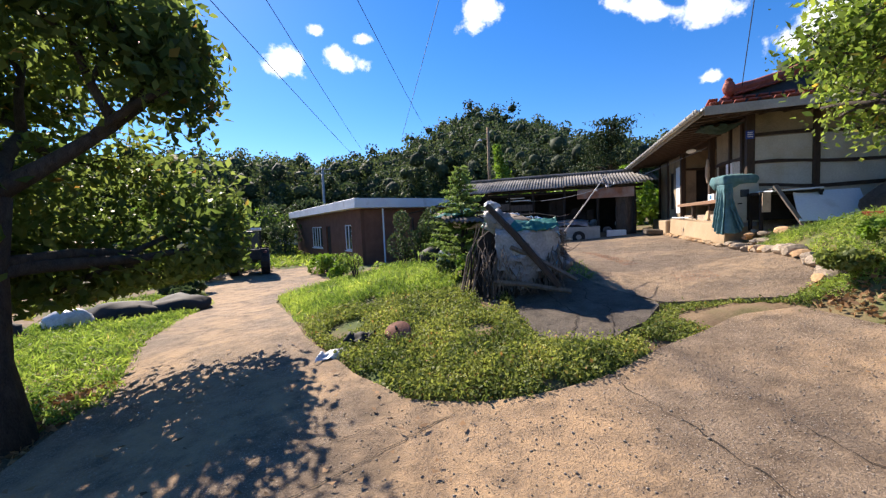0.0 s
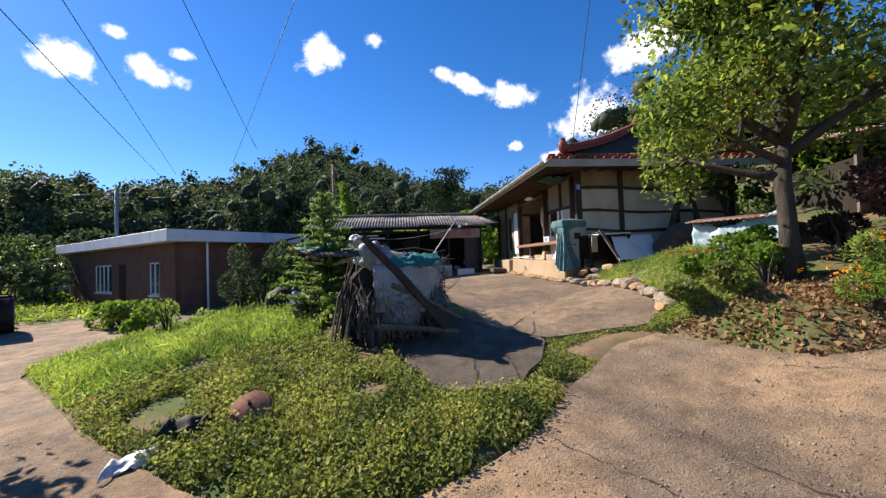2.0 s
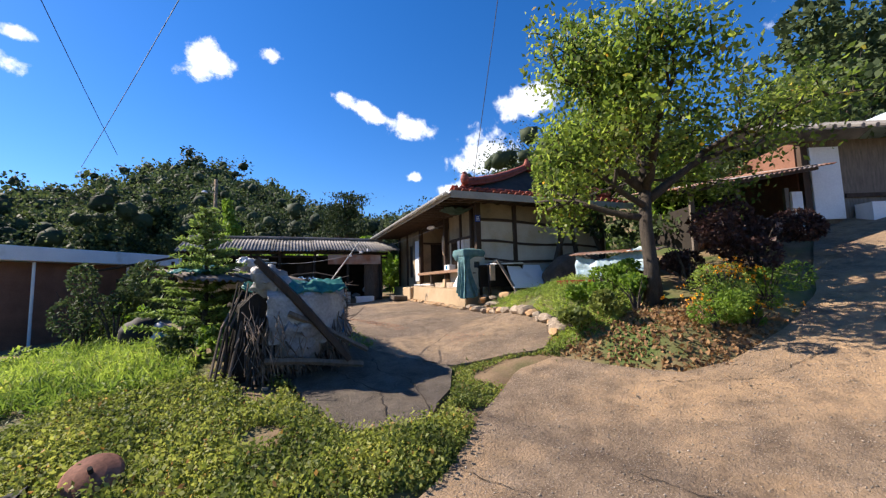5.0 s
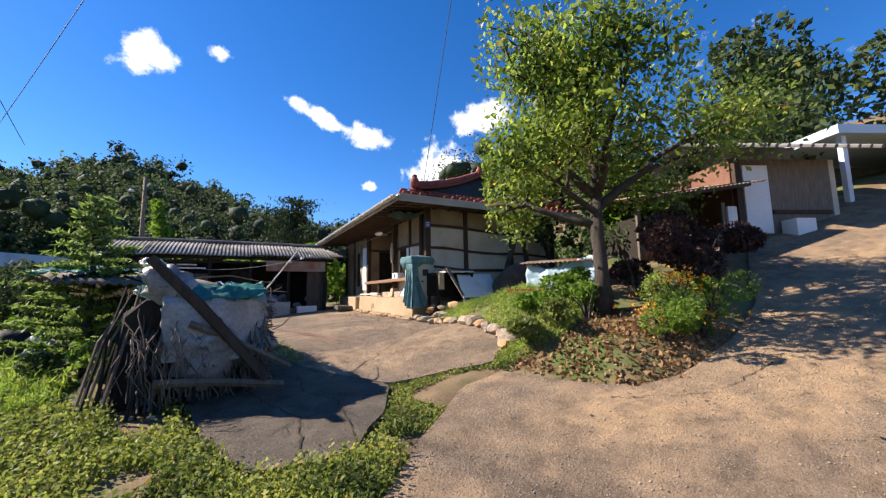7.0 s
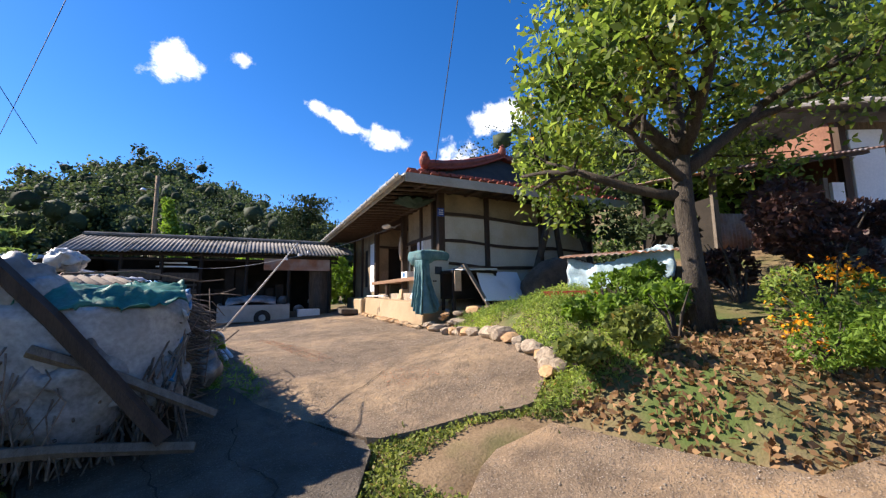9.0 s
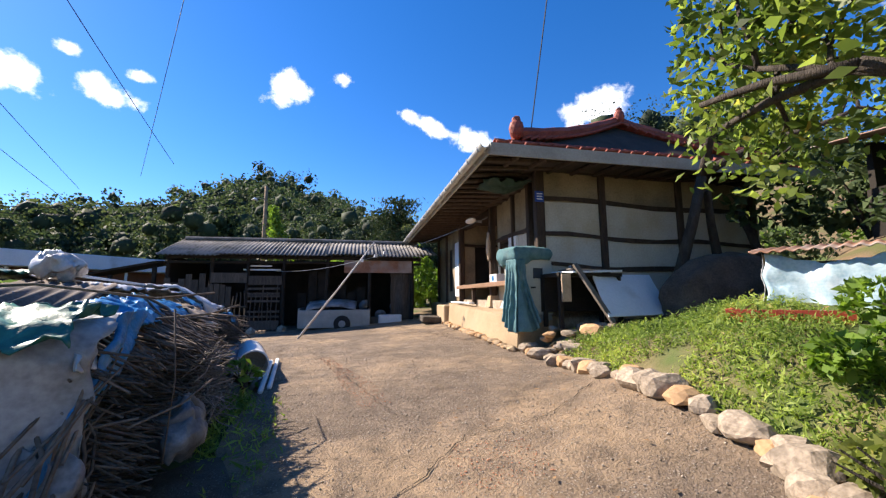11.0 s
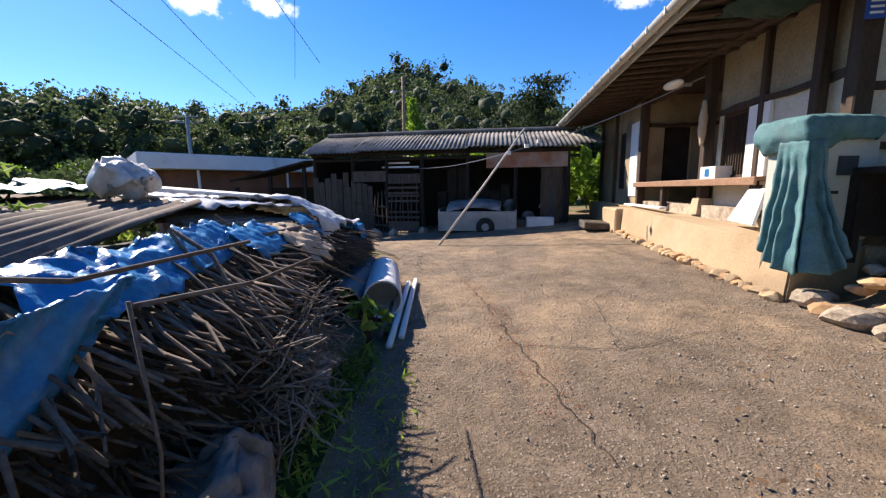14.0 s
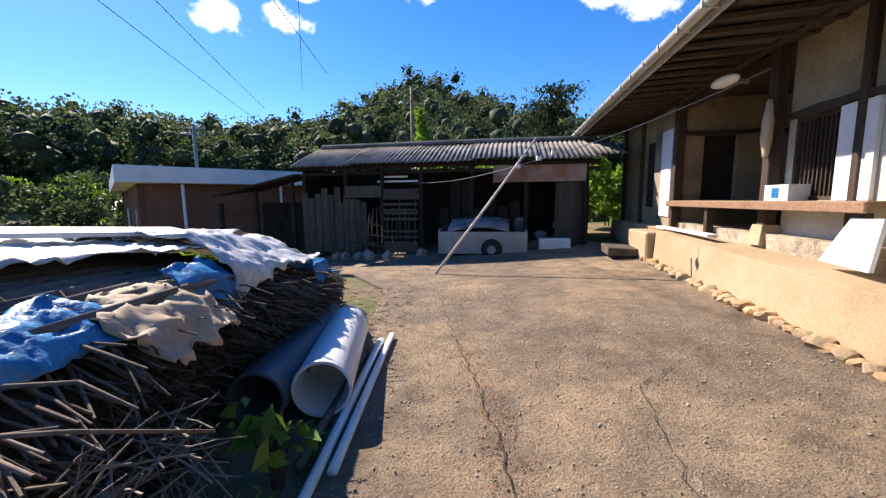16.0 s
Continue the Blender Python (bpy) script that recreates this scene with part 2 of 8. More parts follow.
def glass(name, tint=(0.05, 0.06, 0.07)):
    m, nt, bs = nodes_of(name)
    bs.inputs["Base Color"].default_value = (*tint, 1)
    bs.inputs["Roughness"].default_value = 0.06
    bs.inputs["Specular IOR Level"].default_value = 0.6
    return m


def mesh_object(name, verts, faces, material, parent=None, smooth=False):
    me = bpy.data.meshes.new(name)
    verts, faces = np.asarray(verts, dtype=np.float32), np.asarray(faces, dtype=np.int32)
    n, k = faces.shape
    me.vertices.add(len(verts))
    me.vertices.foreach_set("co", verts.ravel())
    me.loops.add(n * k)
    me.loops.foreach_set("vertex_index", faces.ravel())
    me.polygons.add(n)
    me.polygons.foreach_set("loop_start", np.arange(0, n * k, k, dtype=np.int32))
    me.update(calc_edges=True)
    me.validate()
    if smooth:
        me.polygons.foreach_set("use_smooth", np.ones(len(me.polygons), dtype=bool))
    me.materials.append(material)
    ob = new(name, me)
    ob.parent = parent
    return ob


def part(name, bm, material, parent=None, label="", smooth=False):
    me = bpy.data.meshes.new(name)
    bmesh.ops.recalc_face_normals(bm, faces=bm.faces[:])
    bm.to_mesh(me)
    bm.free()
    if smooth:
        me.polygons.foreach_set("use_smooth", np.ones(len(me.polygons), dtype=bool))
    me.materials.append(material)
    ob = new(name, me)
    ob.parent = parent
    return tagged(ob, label)


def thing(name, m, label, category, group="", kind=""):
    ob = new(name)
    ob.matrix_world = m
    ob.empty_display_size = 0.2
    return tagged(ob, label, category, group, kind)


def box(bm, x0, y0, z0, x1, y1, z1, m=None, bevel=0.0):
    r = bmesh.ops.create_cube(bm, size=1.0)
    vs = r["verts"]
    bmesh.ops.scale(bm, vec=(abs(x1 - x0), abs(y1 - y0), abs(z1 - z0)), verts=vs)
    bmesh.ops.translate(bm, vec=((x0 + x1) / 2, (y0 + y1) / 2, (z0 + z1) / 2), verts=vs)
    if bevel:
        es = list({e for v in vs for e in v.link_edges})
        r2 = bmesh.ops.bevel(bm, geom=es, offset=bevel, segments=1, affect="EDGES")
        vs = list({v for f in r2["faces"] for v in f.verts} | {v for v in vs if v.is_valid})
    if m is not None:
        bmesh.ops.transform(bm, matrix=m, verts=vs)
    return bm


def boxed(name, b, material, parent=None, label="", bevel=0.0, m=None):
    return part(name, box(bmesh.new(), *b, m=m, bevel=bevel), material, parent, label)


def tube(bm, pts, radii, seg=8, caps=True, wobble=0.0):
    """A round limb along points, with its radius at each."""
    pts = [Vector(p) for p in pts]
    rings = []
    for i, p in enumerate(pts):
        d = (pts[min(i + 1, len(pts) - 1)] - pts[max(i - 1, 0)]).normalized()
        a = d.orthogonal().normalized()
        if rings:
            a = (prev_a - d * prev_a.dot(d)).normalized()
        prev_a = a
        b = d.cross(a)
        r = radii[i] if hasattr(radii, "__len__") else radii
        ring = []
        for k in range(seg):
            t = 2 * math.pi * k / seg
            rr = r * (1 + wobble * (random.random() - 0.5))
            ring.append(bm.verts.new(p + a * (math.cos(t) * rr) + b * (math.sin(t) * rr)))
        rings.append(ring)
    for r0, r1 in zip(rings, rings[1:]):
        for k in range(seg):
            bm.faces.new((r0[k], r0[(k + 1) % seg], r1[(k + 1) % seg], r1[k]))
    if caps:
        bm.faces.new(rings[0][::-1])
        bm.faces.new(rings[-1])
    return bm


def soft(v, k=0.5):
    return k * math.log1p(math.exp(min(40.0, v / k)))


def ease(a, b, v):
    t = min(1.0, max(0.0, (v - a) / (b - a)))
    return t * t * (3 - 2 * t)


def level(x, y):
    """Height of the made ground: a yard that falls to the lane and rises to the hillside."""
    z = 0.075 * soft(x - 0.3)
    z -= 0.8 * (1 - math.exp(-soft(0.6 - y, 0.4) / 5))
    south = ease(1.0, -1.5, y)
    z += south * 0.17 * soft(min(x, 14.0), 0.4) * (1 + 0.05 * soft(min(x, 14.0) - 4))
    z -= soft(-x - 1.2) * 0.075 * ease(26, 6, -x)
    z -= 0.45 * ease(-4.2, -7.5, x) * ease(-3, 2.5, y)
    return z


def inside(poly, x, y):
    c, n = False, len(poly)
    for i in range(n):
        (x0, y0), (x1, y1) = poly[i], poly[i - 1]
        if (y0 > y) != (y1 > y) and x < (x1 - x0) * (y - y0) / (y1 - y0) + x0:
            c = not c
    return c


def edge_distance(poly, x, y):
    """Signed distance to an outline (inside is negative) and the nearest point on it."""
    best, at = 1e9, None
    for i in range(len(poly)):
        (x0, y0), (x1, y1) = poly[i - 1], poly[i]
        dx, dy = x1 - x0, y1 - y0
        t = max(0, min(1, ((x - x0) * dx + (y - y0) * dy) / (dx * dx + dy * dy + 1e-9)))
        px, py = x0 + t * dx, y0 + t * dy
        d = math.hypot(px - x, py - y)
        if d < best:
            best, at = d, (px, py)
    return (-best if inside(poly, x, y) else best), at


def ragged(poly, step=0.35, amount=0.06, seed=1):
    """The outline with more points, and broken a little."""
    rnd = random.Random(seed)
    out = []
    for i in range(len(poly)):
        (x0, y0), (x1, y1) = poly[i], poly[(i + 1) % len(poly)]
        n = max(1, int(math.hypot(x1 - x0, y1 - y0) / step))
        for k in range(n):
            t = k / n
            out.append((x0 + (x1 - x0) * t + rnd.uniform(-amount, amount), y0 + (y1 - y0) * t + rnd.uniform(-amount, amount)))
    return out


def paving(name, poly, step, lift, thick, material, extra=None):
    """A concrete sheet inside an outline, lying on the ground, with real edges."""
    xs, ys = [p[0] for p in poly], [p[1] for p in poly]
    x0, y0 = min(xs), min(ys)
    nx, ny = int((max(xs) - x0) / step) + 2, int((max(ys) - y0) / step) + 2
    bm = bmesh.new()
    grid = {}

    def vert(i, j):
        if (i, j) not in grid:
            x, y = x0 + i * step, y0 + j * step
            if not inside(poly, x, y):
                x, y = edge_distance(poly, x, y)[1]
            z = level(x, y) + lift + 0.012 * noise.noise(Vector((x * 0.9, y * 0.9, 0.3)))
            if extra:
                z += extra(x, y)
            grid[i, j] = bm.verts.new((x, y, z))
        return grid[i, j]

    for i in range(nx):
        for j in range(ny):
            if inside(poly, x0 + (i + 0.5) * step, y0 + (j + 0.5) * step):
                try:
                    bm.faces.new((vert(i, j), vert(i + 1, j), vert(i + 1, j + 1), vert(i, j + 1)))
                except ValueError:
                    pass
    rim = [e for e in bm.edges if e.is_boundary]
    for v in {v for e in rim for v in e.verts}:
        v.co.x, v.co.y = edge_distance(poly, v.co.x, v.co.y)[1]
        v.co.z = level(v.co.x, v.co.y) + lift
    r = bmesh.ops.extrude_edge_only(bm, edges=rim)
    bmesh.ops.translate(bm, vec=(0, 0, -thick), verts=[v for v in r["geom"] if isinstance(v, bmesh.types.BMVert)])
    ob = part(name, bm, material, smooth=False)
    return ob

# ---- materials ----
M_SOIL = surface("soil", (0.10, 0.065, 0.035), (0.24, 0.17, 0.10), 0.95, 2.0, 45, 0.6, 0.03, spots=((0.07, 0.10, 0.025), 0.7, 0.45, 0.62))
M_CONC = concrete("old_concrete", (0.125, 0.088, 0.058), (0.30, 0.222, 0.15), (0.39, 0.262, 0.148), (0.43, 0.35, 0.27), sand=(0.42, 0.58))
M_YARD = concrete("yard_concrete", (0.115, 0.084, 0.058), (0.27, 0.204, 0.145), (0.38, 0.27, 0.165), (0.41, 0.345, 0.275), cell=54.0, relief=0.03, sand=(0.46, 0.62))
M_SLAB = concrete("dark_concrete", (0.055, 0.046, 0.036), (0.15, 0.125, 0.098), (0.21, 0.17, 0.125), (0.22, 0.195, 0.165), cell=60.0, sand=(0.56, 0.7))
M_PLASTER = surface("aged_white_plaster", (0.40, 0.37, 0.30), (0.60, 0.57, 0.48), 0.9, 1.5, 30, 0.2, 0.005, spots=((0.42, 0.33, 0.19), 1.1, 0.52, 0.8))
M_CLAY = surface("tan_clay_plaster", (0.20, 0.155, 0.095), (0.36, 0.29, 0.19), 0.92, 1.7, 30, 0.25, 0.006, spots=((0.10, 0.085, 0.065), 1.0, 0.5, 0.75))
M_WHITE = surface("white_plaster", (0.62, 0.61, 0.58), (0.78, 0.78, 0.76), 0.85, 1.5, 30, 0.1, 0.003, spots=((0.5, 0.45, 0.36), 1.5, 0.6, 0.85))
M_TIMBER = surface("dark_timber", (0.025, 0.016, 0.011), (0.075, 0.048, 0.032), 0.75, 3, 40, 0.3, 0.006, stretch=(4, 4, 0.6))
M_WOODGREY = surface("weathered_wood", (0.07, 0.058, 0.047), (0.19, 0.16, 0.13), 0.85, 4, 50, 0.4, 0.006, stretch=(5, 5, 0.7), vary=0.25)
M_DECK = surface("porch_boards", (0.16, 0.09, 0.055), (0.33, 0.20, 0.125), 0.6, 4, 40, 0.2, 0.003, stretch=(1, 6, 6))
M_TERR = surface("cream_cement", (0.30, 0.215, 0.125), (0.45, 0.34, 0.215), 0.9, 1.3, 40, 0.25, 0.006, spots=((0.36, 0.27, 0.18), 1.2, 0.6, 0.8))
M_STONE = surface("field_stone", (0.16, 0.125, 0.09), (0.40, 0.33, 0.25), 0.9, 4, 34, 0.8, 0.02, vary=0.35, spots=((0.10, 0.08, 0.06), 5.0, 0.5, 0.7))
M_OCHRE = surface("ochre_stone", (0.30, 0.18, 0.09), (0.50, 0.33, 0.18), 0.9, 3, 30, 0.4, 0.012, vary=0.25)
M_REDTILE = surface("red_roof_tile", (0.16, 0.042, 0.028), (0.34, 0.095, 0.062), 0.65, 3, 30, 0.2, 0.004, vary=0.25)
M_GUTTER = surface("galvanised_gutter", (0.38, 0.38, 0.36), (0.58, 0.57, 0.53), 0.5, 3, 40, 0.1, 0.002, metal=0.3)
M_FASCIA = surface("eave_board", (0.30, 0.27, 0.22), (0.46, 0.42, 0.35), 0.75, 2, 40, 0.15, 0.002)
M_SLATE = surface("corrugated_cement", (0.11, 0.105, 0.10), (0.25, 0.235, 0.22), 0.9, 2.2, 45, 0.3, 0.004, spots=((0.06, 0.06, 0.05), 1.8, 0.5, 0.7))
M_SHEETTOP = surface("mossy_cement_sheet", (0.09, 0.074, 0.064), (0.235, 0.20, 0.175), 0.9, 2.2, 45, 0.3, 0.004, spots=((0.06, 0.05, 0.042), 2.4, 0.5, 0.7), stretch=(1, 0.4, 1))
M_RUST = surface("rusty_sheet", (0.16, 0.07, 0.04), (0.36, 0.19, 0.12), 0.8, 3, 30, 0.25, 0.003, spots=((0.33, 0.31, 0.30), 1.2, 0.45, 0.65))
M_BRICK = surface("red_brick", (0.115, 0.055, 0.036), (0.20, 0.10, 0.066), 0.9, 2, 30, 0.2, 0.004, vary=0.25)
M_MORTAR = surface("mortar", (0.17, 0.14, 0.115), (0.26, 0.22, 0.18), 0.95, 3, 40, 0.2, 0.004)
M_PAINT = surface("white_paint", (0.60, 0.63, 0.66), (0.76, 0.78, 0.80), 0.6, 1.2, 30, 0.08, 0.002, spots=((0.42, 0.40, 0.36), 1.4, 0.62, 0.85))
M_BARK = surface("bark", (0.028, 0.023, 0.019), (0.085, 0.07, 0.056), 0.95, 5, 40, 0.9, 0.03, stretch=(3, 3, 0.8))
M_TWIG = surface("dry_sticks", (0.075, 0.056, 0.043), (0.26, 0.20, 0.155), 0.9, 3, 40, 0.3, 0.004, vary=0.5)
M_BLUE = surface("blue_tarp", (0.010, 0.105, 0.27), (0.03, 0.23, 0.50), 0.36, 7, 34, 0.7, 0.02, spec=0.5, spots=((0.16, 0.27, 0.38), 3.0, 0.6, 0.8))
M_GREEN = surface("green_tarp", (0.012, 0.085, 0.07), (0.03, 0.17, 0.135), 0.5, 7, 34, 0.6, 0.016, spec=0.4, spots=((0.10, 0.15, 0.13), 3.0, 0.55, 0.8))
M_TEAL = surface("teal_cloth", (0.045, 0.115, 0.125), (0.12, 0.23, 0.24), 0.9, 8, 90, 0.6, 0.01, spots=((0.17, 0.24, 0.24), 3.0, 0.55, 0.8))
M_SHEET = surface("clear_plastic_sheet", (0.38, 0.38, 0.385), (0.66, 0.66, 0.67), 0.30, 6, 30, 0.7, 0.02, spec=0.5, spots=((0.26, 0.24, 0.22), 2.6, 0.52, 0.75))
M_SACK = surface("grey_plastic_sack", (0.14, 0.14, 0.145), (0.33, 0.33, 0.335), 0.5, 6, 34, 0.7, 0.016, spots=((0.07, 0.06, 0.05), 2.4, 0.5, 0.7))
M_SACKPALE = surface("dirty_white_sack", (0.20, 0.205, 0.21), (0.41, 0.415, 0.425), 0.5, 4, 30, 0.4, 0.012, spots=((0.15, 0.14, 0.125), 1.8, 0.52, 0.72))
M_TAN = surface("tan_paper_sack", (0.31, 0.23, 0.155), (0.48, 0.375, 0.27), 0.7, 3, 30, 0.3, 0.004)
M_METAL = surface("grey_metal", (0.22, 0.23, 0.23), (0.36, 0.37, 0.37), 0.5, 3, 40, 0.1, 0.002, metal=0.4)
M_CABINET = surface("cream_enamel", (0.40, 0.41, 0.35), (0.54, 0.55, 0.48), 0.5, 2, 40, 0.08, 0.002, spots=((0.30, 0.27, 0.20), 2.0, 0.6, 0.8))
M_BLACK = surface("black_rubber", (0.012, 0.012, 0.012), (0.035, 0.034, 0.033), 0.75, 4, 40, 0.2, 0.003)
M_PVC = surface("white_pvc", (0.62, 0.63, 0.64), (0.76, 0.77, 0.79), 0.35, 2, 30, 0.03, 0.001)
M_PVCGREY = surface("dark_grey_pvc", (0.06, 0.07, 0.085), (0.11, 0.125, 0.15), 0.4, 2, 30, 0.03, 0.001)
M_REDPLASTIC = surface("red_plastic", (0.32, 0.045, 0.03), (0.5, 0.09, 0.06), 0.5, 3, 40, 0.1, 0.002)
M_GLASS = glass("window_glass")
# dark wood; also stands in for shade in the barn, openings and stack
M_DARK = surface("dark_wood_and_shade", (0.012, 0.010, 0.008), (0.035, 0.028, 0.022), 0.9, 3, 40, 0.2, 0.004)
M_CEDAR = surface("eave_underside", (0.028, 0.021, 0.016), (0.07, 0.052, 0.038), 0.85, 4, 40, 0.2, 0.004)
L_PEAR = leafy("pear_leaves", (0.075, 0.115, 0.024), (0.22, 0.28, 0.065), 0.6, 0.42, back=(0.36, 0.22, 0.05), patch=1.3)
# weathered wood darkened, with the barn's shade put into its colour
M_OLDWOOD = surface("shade_dark_old_wood", (0.030, 0.025, 0.021), (0.095, 0.080, 0.066), 0.9, 4, 50, 0.4, 0.006, stretch=(5, 5, 0.7), vary=0.35)
L_WALNUT = leafy("walnut_leaves", (0.06, 0.09, 0.025), (0.15, 0.19, 0.055), 0.55, 0.5, back=(0.24, 0.14, 0.04), patch=0.9)
L_WEED = leafy("weed_leaves", (0.085, 0.115, 0.026), (0.26, 0.29, 0.08), 0.4, 0.6, back=(0.36, 0.19, 0.08), patch=1.6)
L_GRASS = leafy("bright_grass", (0.11, 0.17, 0.034), (0.27, 0.345, 0.08), 0.45, 0.6, back=(0.38, 0.32, 0.12), patch=1.1)
L_WOOD = leafy("forest_leaves", (0.046, 0.070, 0.030), (0.085, 0.115, 0.045), 0.25, 0.75, patch=0.22)
# darker trees, and the added balls that stand for shade within crowns
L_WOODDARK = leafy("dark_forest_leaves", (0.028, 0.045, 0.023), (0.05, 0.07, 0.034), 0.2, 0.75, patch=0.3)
L_WOODOLIVE = leafy("olive_forest_leaves", (0.08, 0.105, 0.036), (0.12, 0.15, 0.052), 0.25, 0.75, patch=0.3)
L_BRIGHT = leafy("kudzu_leaves", (0.08, 0.14, 0.022), (0.19, 0.29, 0.05), 0.42, 0.5)
L_PINE = leafy("pine_needles", (0.02, 0.036, 0.016), (0.055, 0.08, 0.032), 0.15, 0.8)
L_FIR = leafy("fir_needles", (0.09, 0.14, 0.04), (0.23, 0.31, 0.09), 0.4, 0.6)
L_DARKBUSH = leafy("purple_shrub_leaves", (0.035, 0.02, 0.02), (0.085, 0.045, 0.04), 0.25, 0.5)
L_ORANGE = leafy("marigold_petals", (0.62, 0.20, 0.01), (0.80, 0.42, 0.02), 0.2, 0.6)
L_DRY = leafy("fallen_leaves", (0.12, 0.065, 0.03), (0.36, 0.22, 0.11), 0.2, 0.7)

# ---- the ground ----
ISLAND = ragged([(-9.0, 2.9), (-5.75, -2.0), (-4.4, -3.55), (-3.6, -4.3), (-2.9, -4.42), (-2.3, -4.3), (-1.7, -4.1), (-0.75, -3.4),
                 (-0.55, -2.85), (-1.26, -3.2), (-2.1, -3.0), (-2.25, -2.4), (-2.33, -1.0), (-1.9, -0.5), (-1.0, 0.2), (-0.7, 2.0), (-0.75, 6.5), (-1.6, 8.0), (-4.5, 9.8),
                 (-8.0, 6.3)], 0.4, 0.05, 3)
GARDEN = ragged([(1.15, -2.75), (1.3, -3.8), (1.5, -4.5), (2.1, -4.85), (3.3, -5.05), (4.9, -5.05), (9.2, -3.9), (13.0, 2.0), (6.0, 5.0), (4.3, 2.2), (3.3, 1.9),
                 (2.85, 0.4), (2.5, -0.7), (2.3, -1.5), (2.05, -2.3)], 0.4, 0.05, 5)
LEFTLAWN = [(-7.3, -4.6), (-7.8, -3.3), (-9.2, -1.4), (-10.4, 1.3), (-11.0, 3.0), (-14.5, 6.5), (-16.2, 5.0), (-14.0, 0.3), (-12.0, -4.0), (-10.0, -8.5), (-8.0, -9.5)]
LANE = ragged([(-7.0, -12.0), (-7.2, -5.0), (-7.8, -3.3), (-9.2, -1.4), (-10.4, 1.3), (-11.0, 3.0), (-14.2, 6.8), (-16.0, 10.2), (-14.2, 12.5), (-12.4, 14.0), (-10.0, 8.8),
               (-8.1, 6.3), (-8.9, 2.9), (-5.75, -2.0), (-4.4, -3.55), (-3.6, -4.3), (-2.9, -4.42), (-2.3, -4.3), (-1.7, -4.1), (-0.75, -3.4), (0.45, -2.75), (1.1, -2.9),
               (1.3, -3.8), (1.5, -4.5), (2.1, -4.85), (3.3, -5.05), (4.9, -5.05), (9.6, -4.2), (13.0, -5.0), (13.0, -9.0), (5.0, -12.0)], 0.5, 0.03, 9)
YARD = ragged([(-0.1, -1.95), (0.7, -2.25), (1.2, -2.6), (2.0, -2.25), (2.3, -1.5), (2.55, -0.7), (2.9, 0.4), (3.25, 1.9), (3.4, 3.0), (4.65, 8.2), (4.8, 12.5), (-6.0, 12.5), (-5.0, 9.6), (-1.5, 8.1),
               (-0.7, 6.5), (-0.65, 2.0), (-0.95, 0.2), (-0.6, -0.9)], 0.45, 0.03, 11)
SLAB = ragged([(-2.3, -1.0), (-2.22, -2.4), (-2.1, -3.0), (-1.7, -3.2), (-1.26, -3.22), (-0.72, -2.75), (-0.2, -2.05), (-0.6, -0.9), (-0.95, 0.2), (-1.9, -0.4)], 0.3, 0.05, 13)
FIELDLANE = [(-20.0, -6.0), (-15.0, -0.6), (-17.5, 3.6), (-18.6, 3.2), (-17.0, -1.0), (-22.0, -6.4)]

PAVED = [(p, (min(q[0] for q in p) - 0.2, min(q[1] for q in p) - 0.2, max(q[0] for q in p) + 0.2, max(q[1] for q in p) + 0.2)) for p in (LANE, YARD, SLAB)]


def bank(x, y):
    """The raised bed beside the drive and the mound of the verge."""
    z = 0.0
    if 1.0 < x < 13.2 and -5.3 < y < 5.2 and inside(GARDEN, x, y):
        z += 0.30 * ease(0.0, -0.7, edge_distance(GARDEN, x, y)[0]) * ease(12, 8, x)
    if -9.2 < x < -0.4 and -4.6 < y < 10 and inside(ISLAND, x, y):
        z += 0.10 * ease(0.0, -0.9, edge_distance(ISLAND, x, y)[0])
    return z


def hills(x, y):
    """Far hills: a wooded ridge to the north that sinks to the west, and the slope behind the house."""
    d = math.hypot(x, y)
    az = math.degrees(math.atan2(x, y))
    top = 22.5 * math.exp(-((az - 1) / 15) ** 2) + 13.0 * math.exp(-((az + 34) / 34) ** 2) + 14.0 * math.exp(-((az - 45) / 30) ** 2) + 11.0 * math.exp(-((az - 85) / 40) ** 2)
    h = top * ease(38, 135, d)
    h += 9.0 * ease(13, 40, d) * ease(30, 60, az) * ease(150, 120, az)
    return h


def ground_height(x, y):
    near = math.hypot(x, y) < 34
    z = level(max(-40, min(14, x)), max(-40, min(40, y))) - 0.02
    if near:
        z += bank(x, y) + 0.03 * noise.noise(Vector((x * 1.7, y * 1.7, 0))) + 0.012 * noise.noise(Vector((x * 6, y * 6, 2)))
        for poly, (x0, y0, x1, y1) in PAVED:
            if x0 < x < x1 and y0 < y < y1:
                z -= 0.06 * ease(0.12, -0.05, edge_distance(poly, x, y)[0])
    return z + hills(x, y)


def axis(lo, hi, step, far, growth=1.16):
    mid = list(np.arange(lo, hi + 1e-6, step))
    s, v, up = step, hi, []
    while v < far:
        s = min(s * growth, 25)
        v += s
        up.append(v)
    s, v, down = step, lo, []
    while v > -far:
        s = min(s * growth, 25)
        v -= s
        down.append(v)
    return down[::-1] + mid + up


gx, gy = axis(-9.0, 6.0, 0.16, 900), axis(-6.5, 7.0, 0.16, 900)
gv = [(x, y, ground_height(x, y)) for y in gy for x in gx]
nx = len(gx)
gf = [(j * nx + i, j * nx + i + 1, (j + 1) * nx + i + 1, (j + 1) * nx + i) for j in range(len(gy) - 1) for i in range(nx - 1)]
ground = tagged(mesh_object("ground", gv, gf, M_SOIL, smooth=True), "bare brown soil with patches of weeds and grass", "ground", kind="structure")

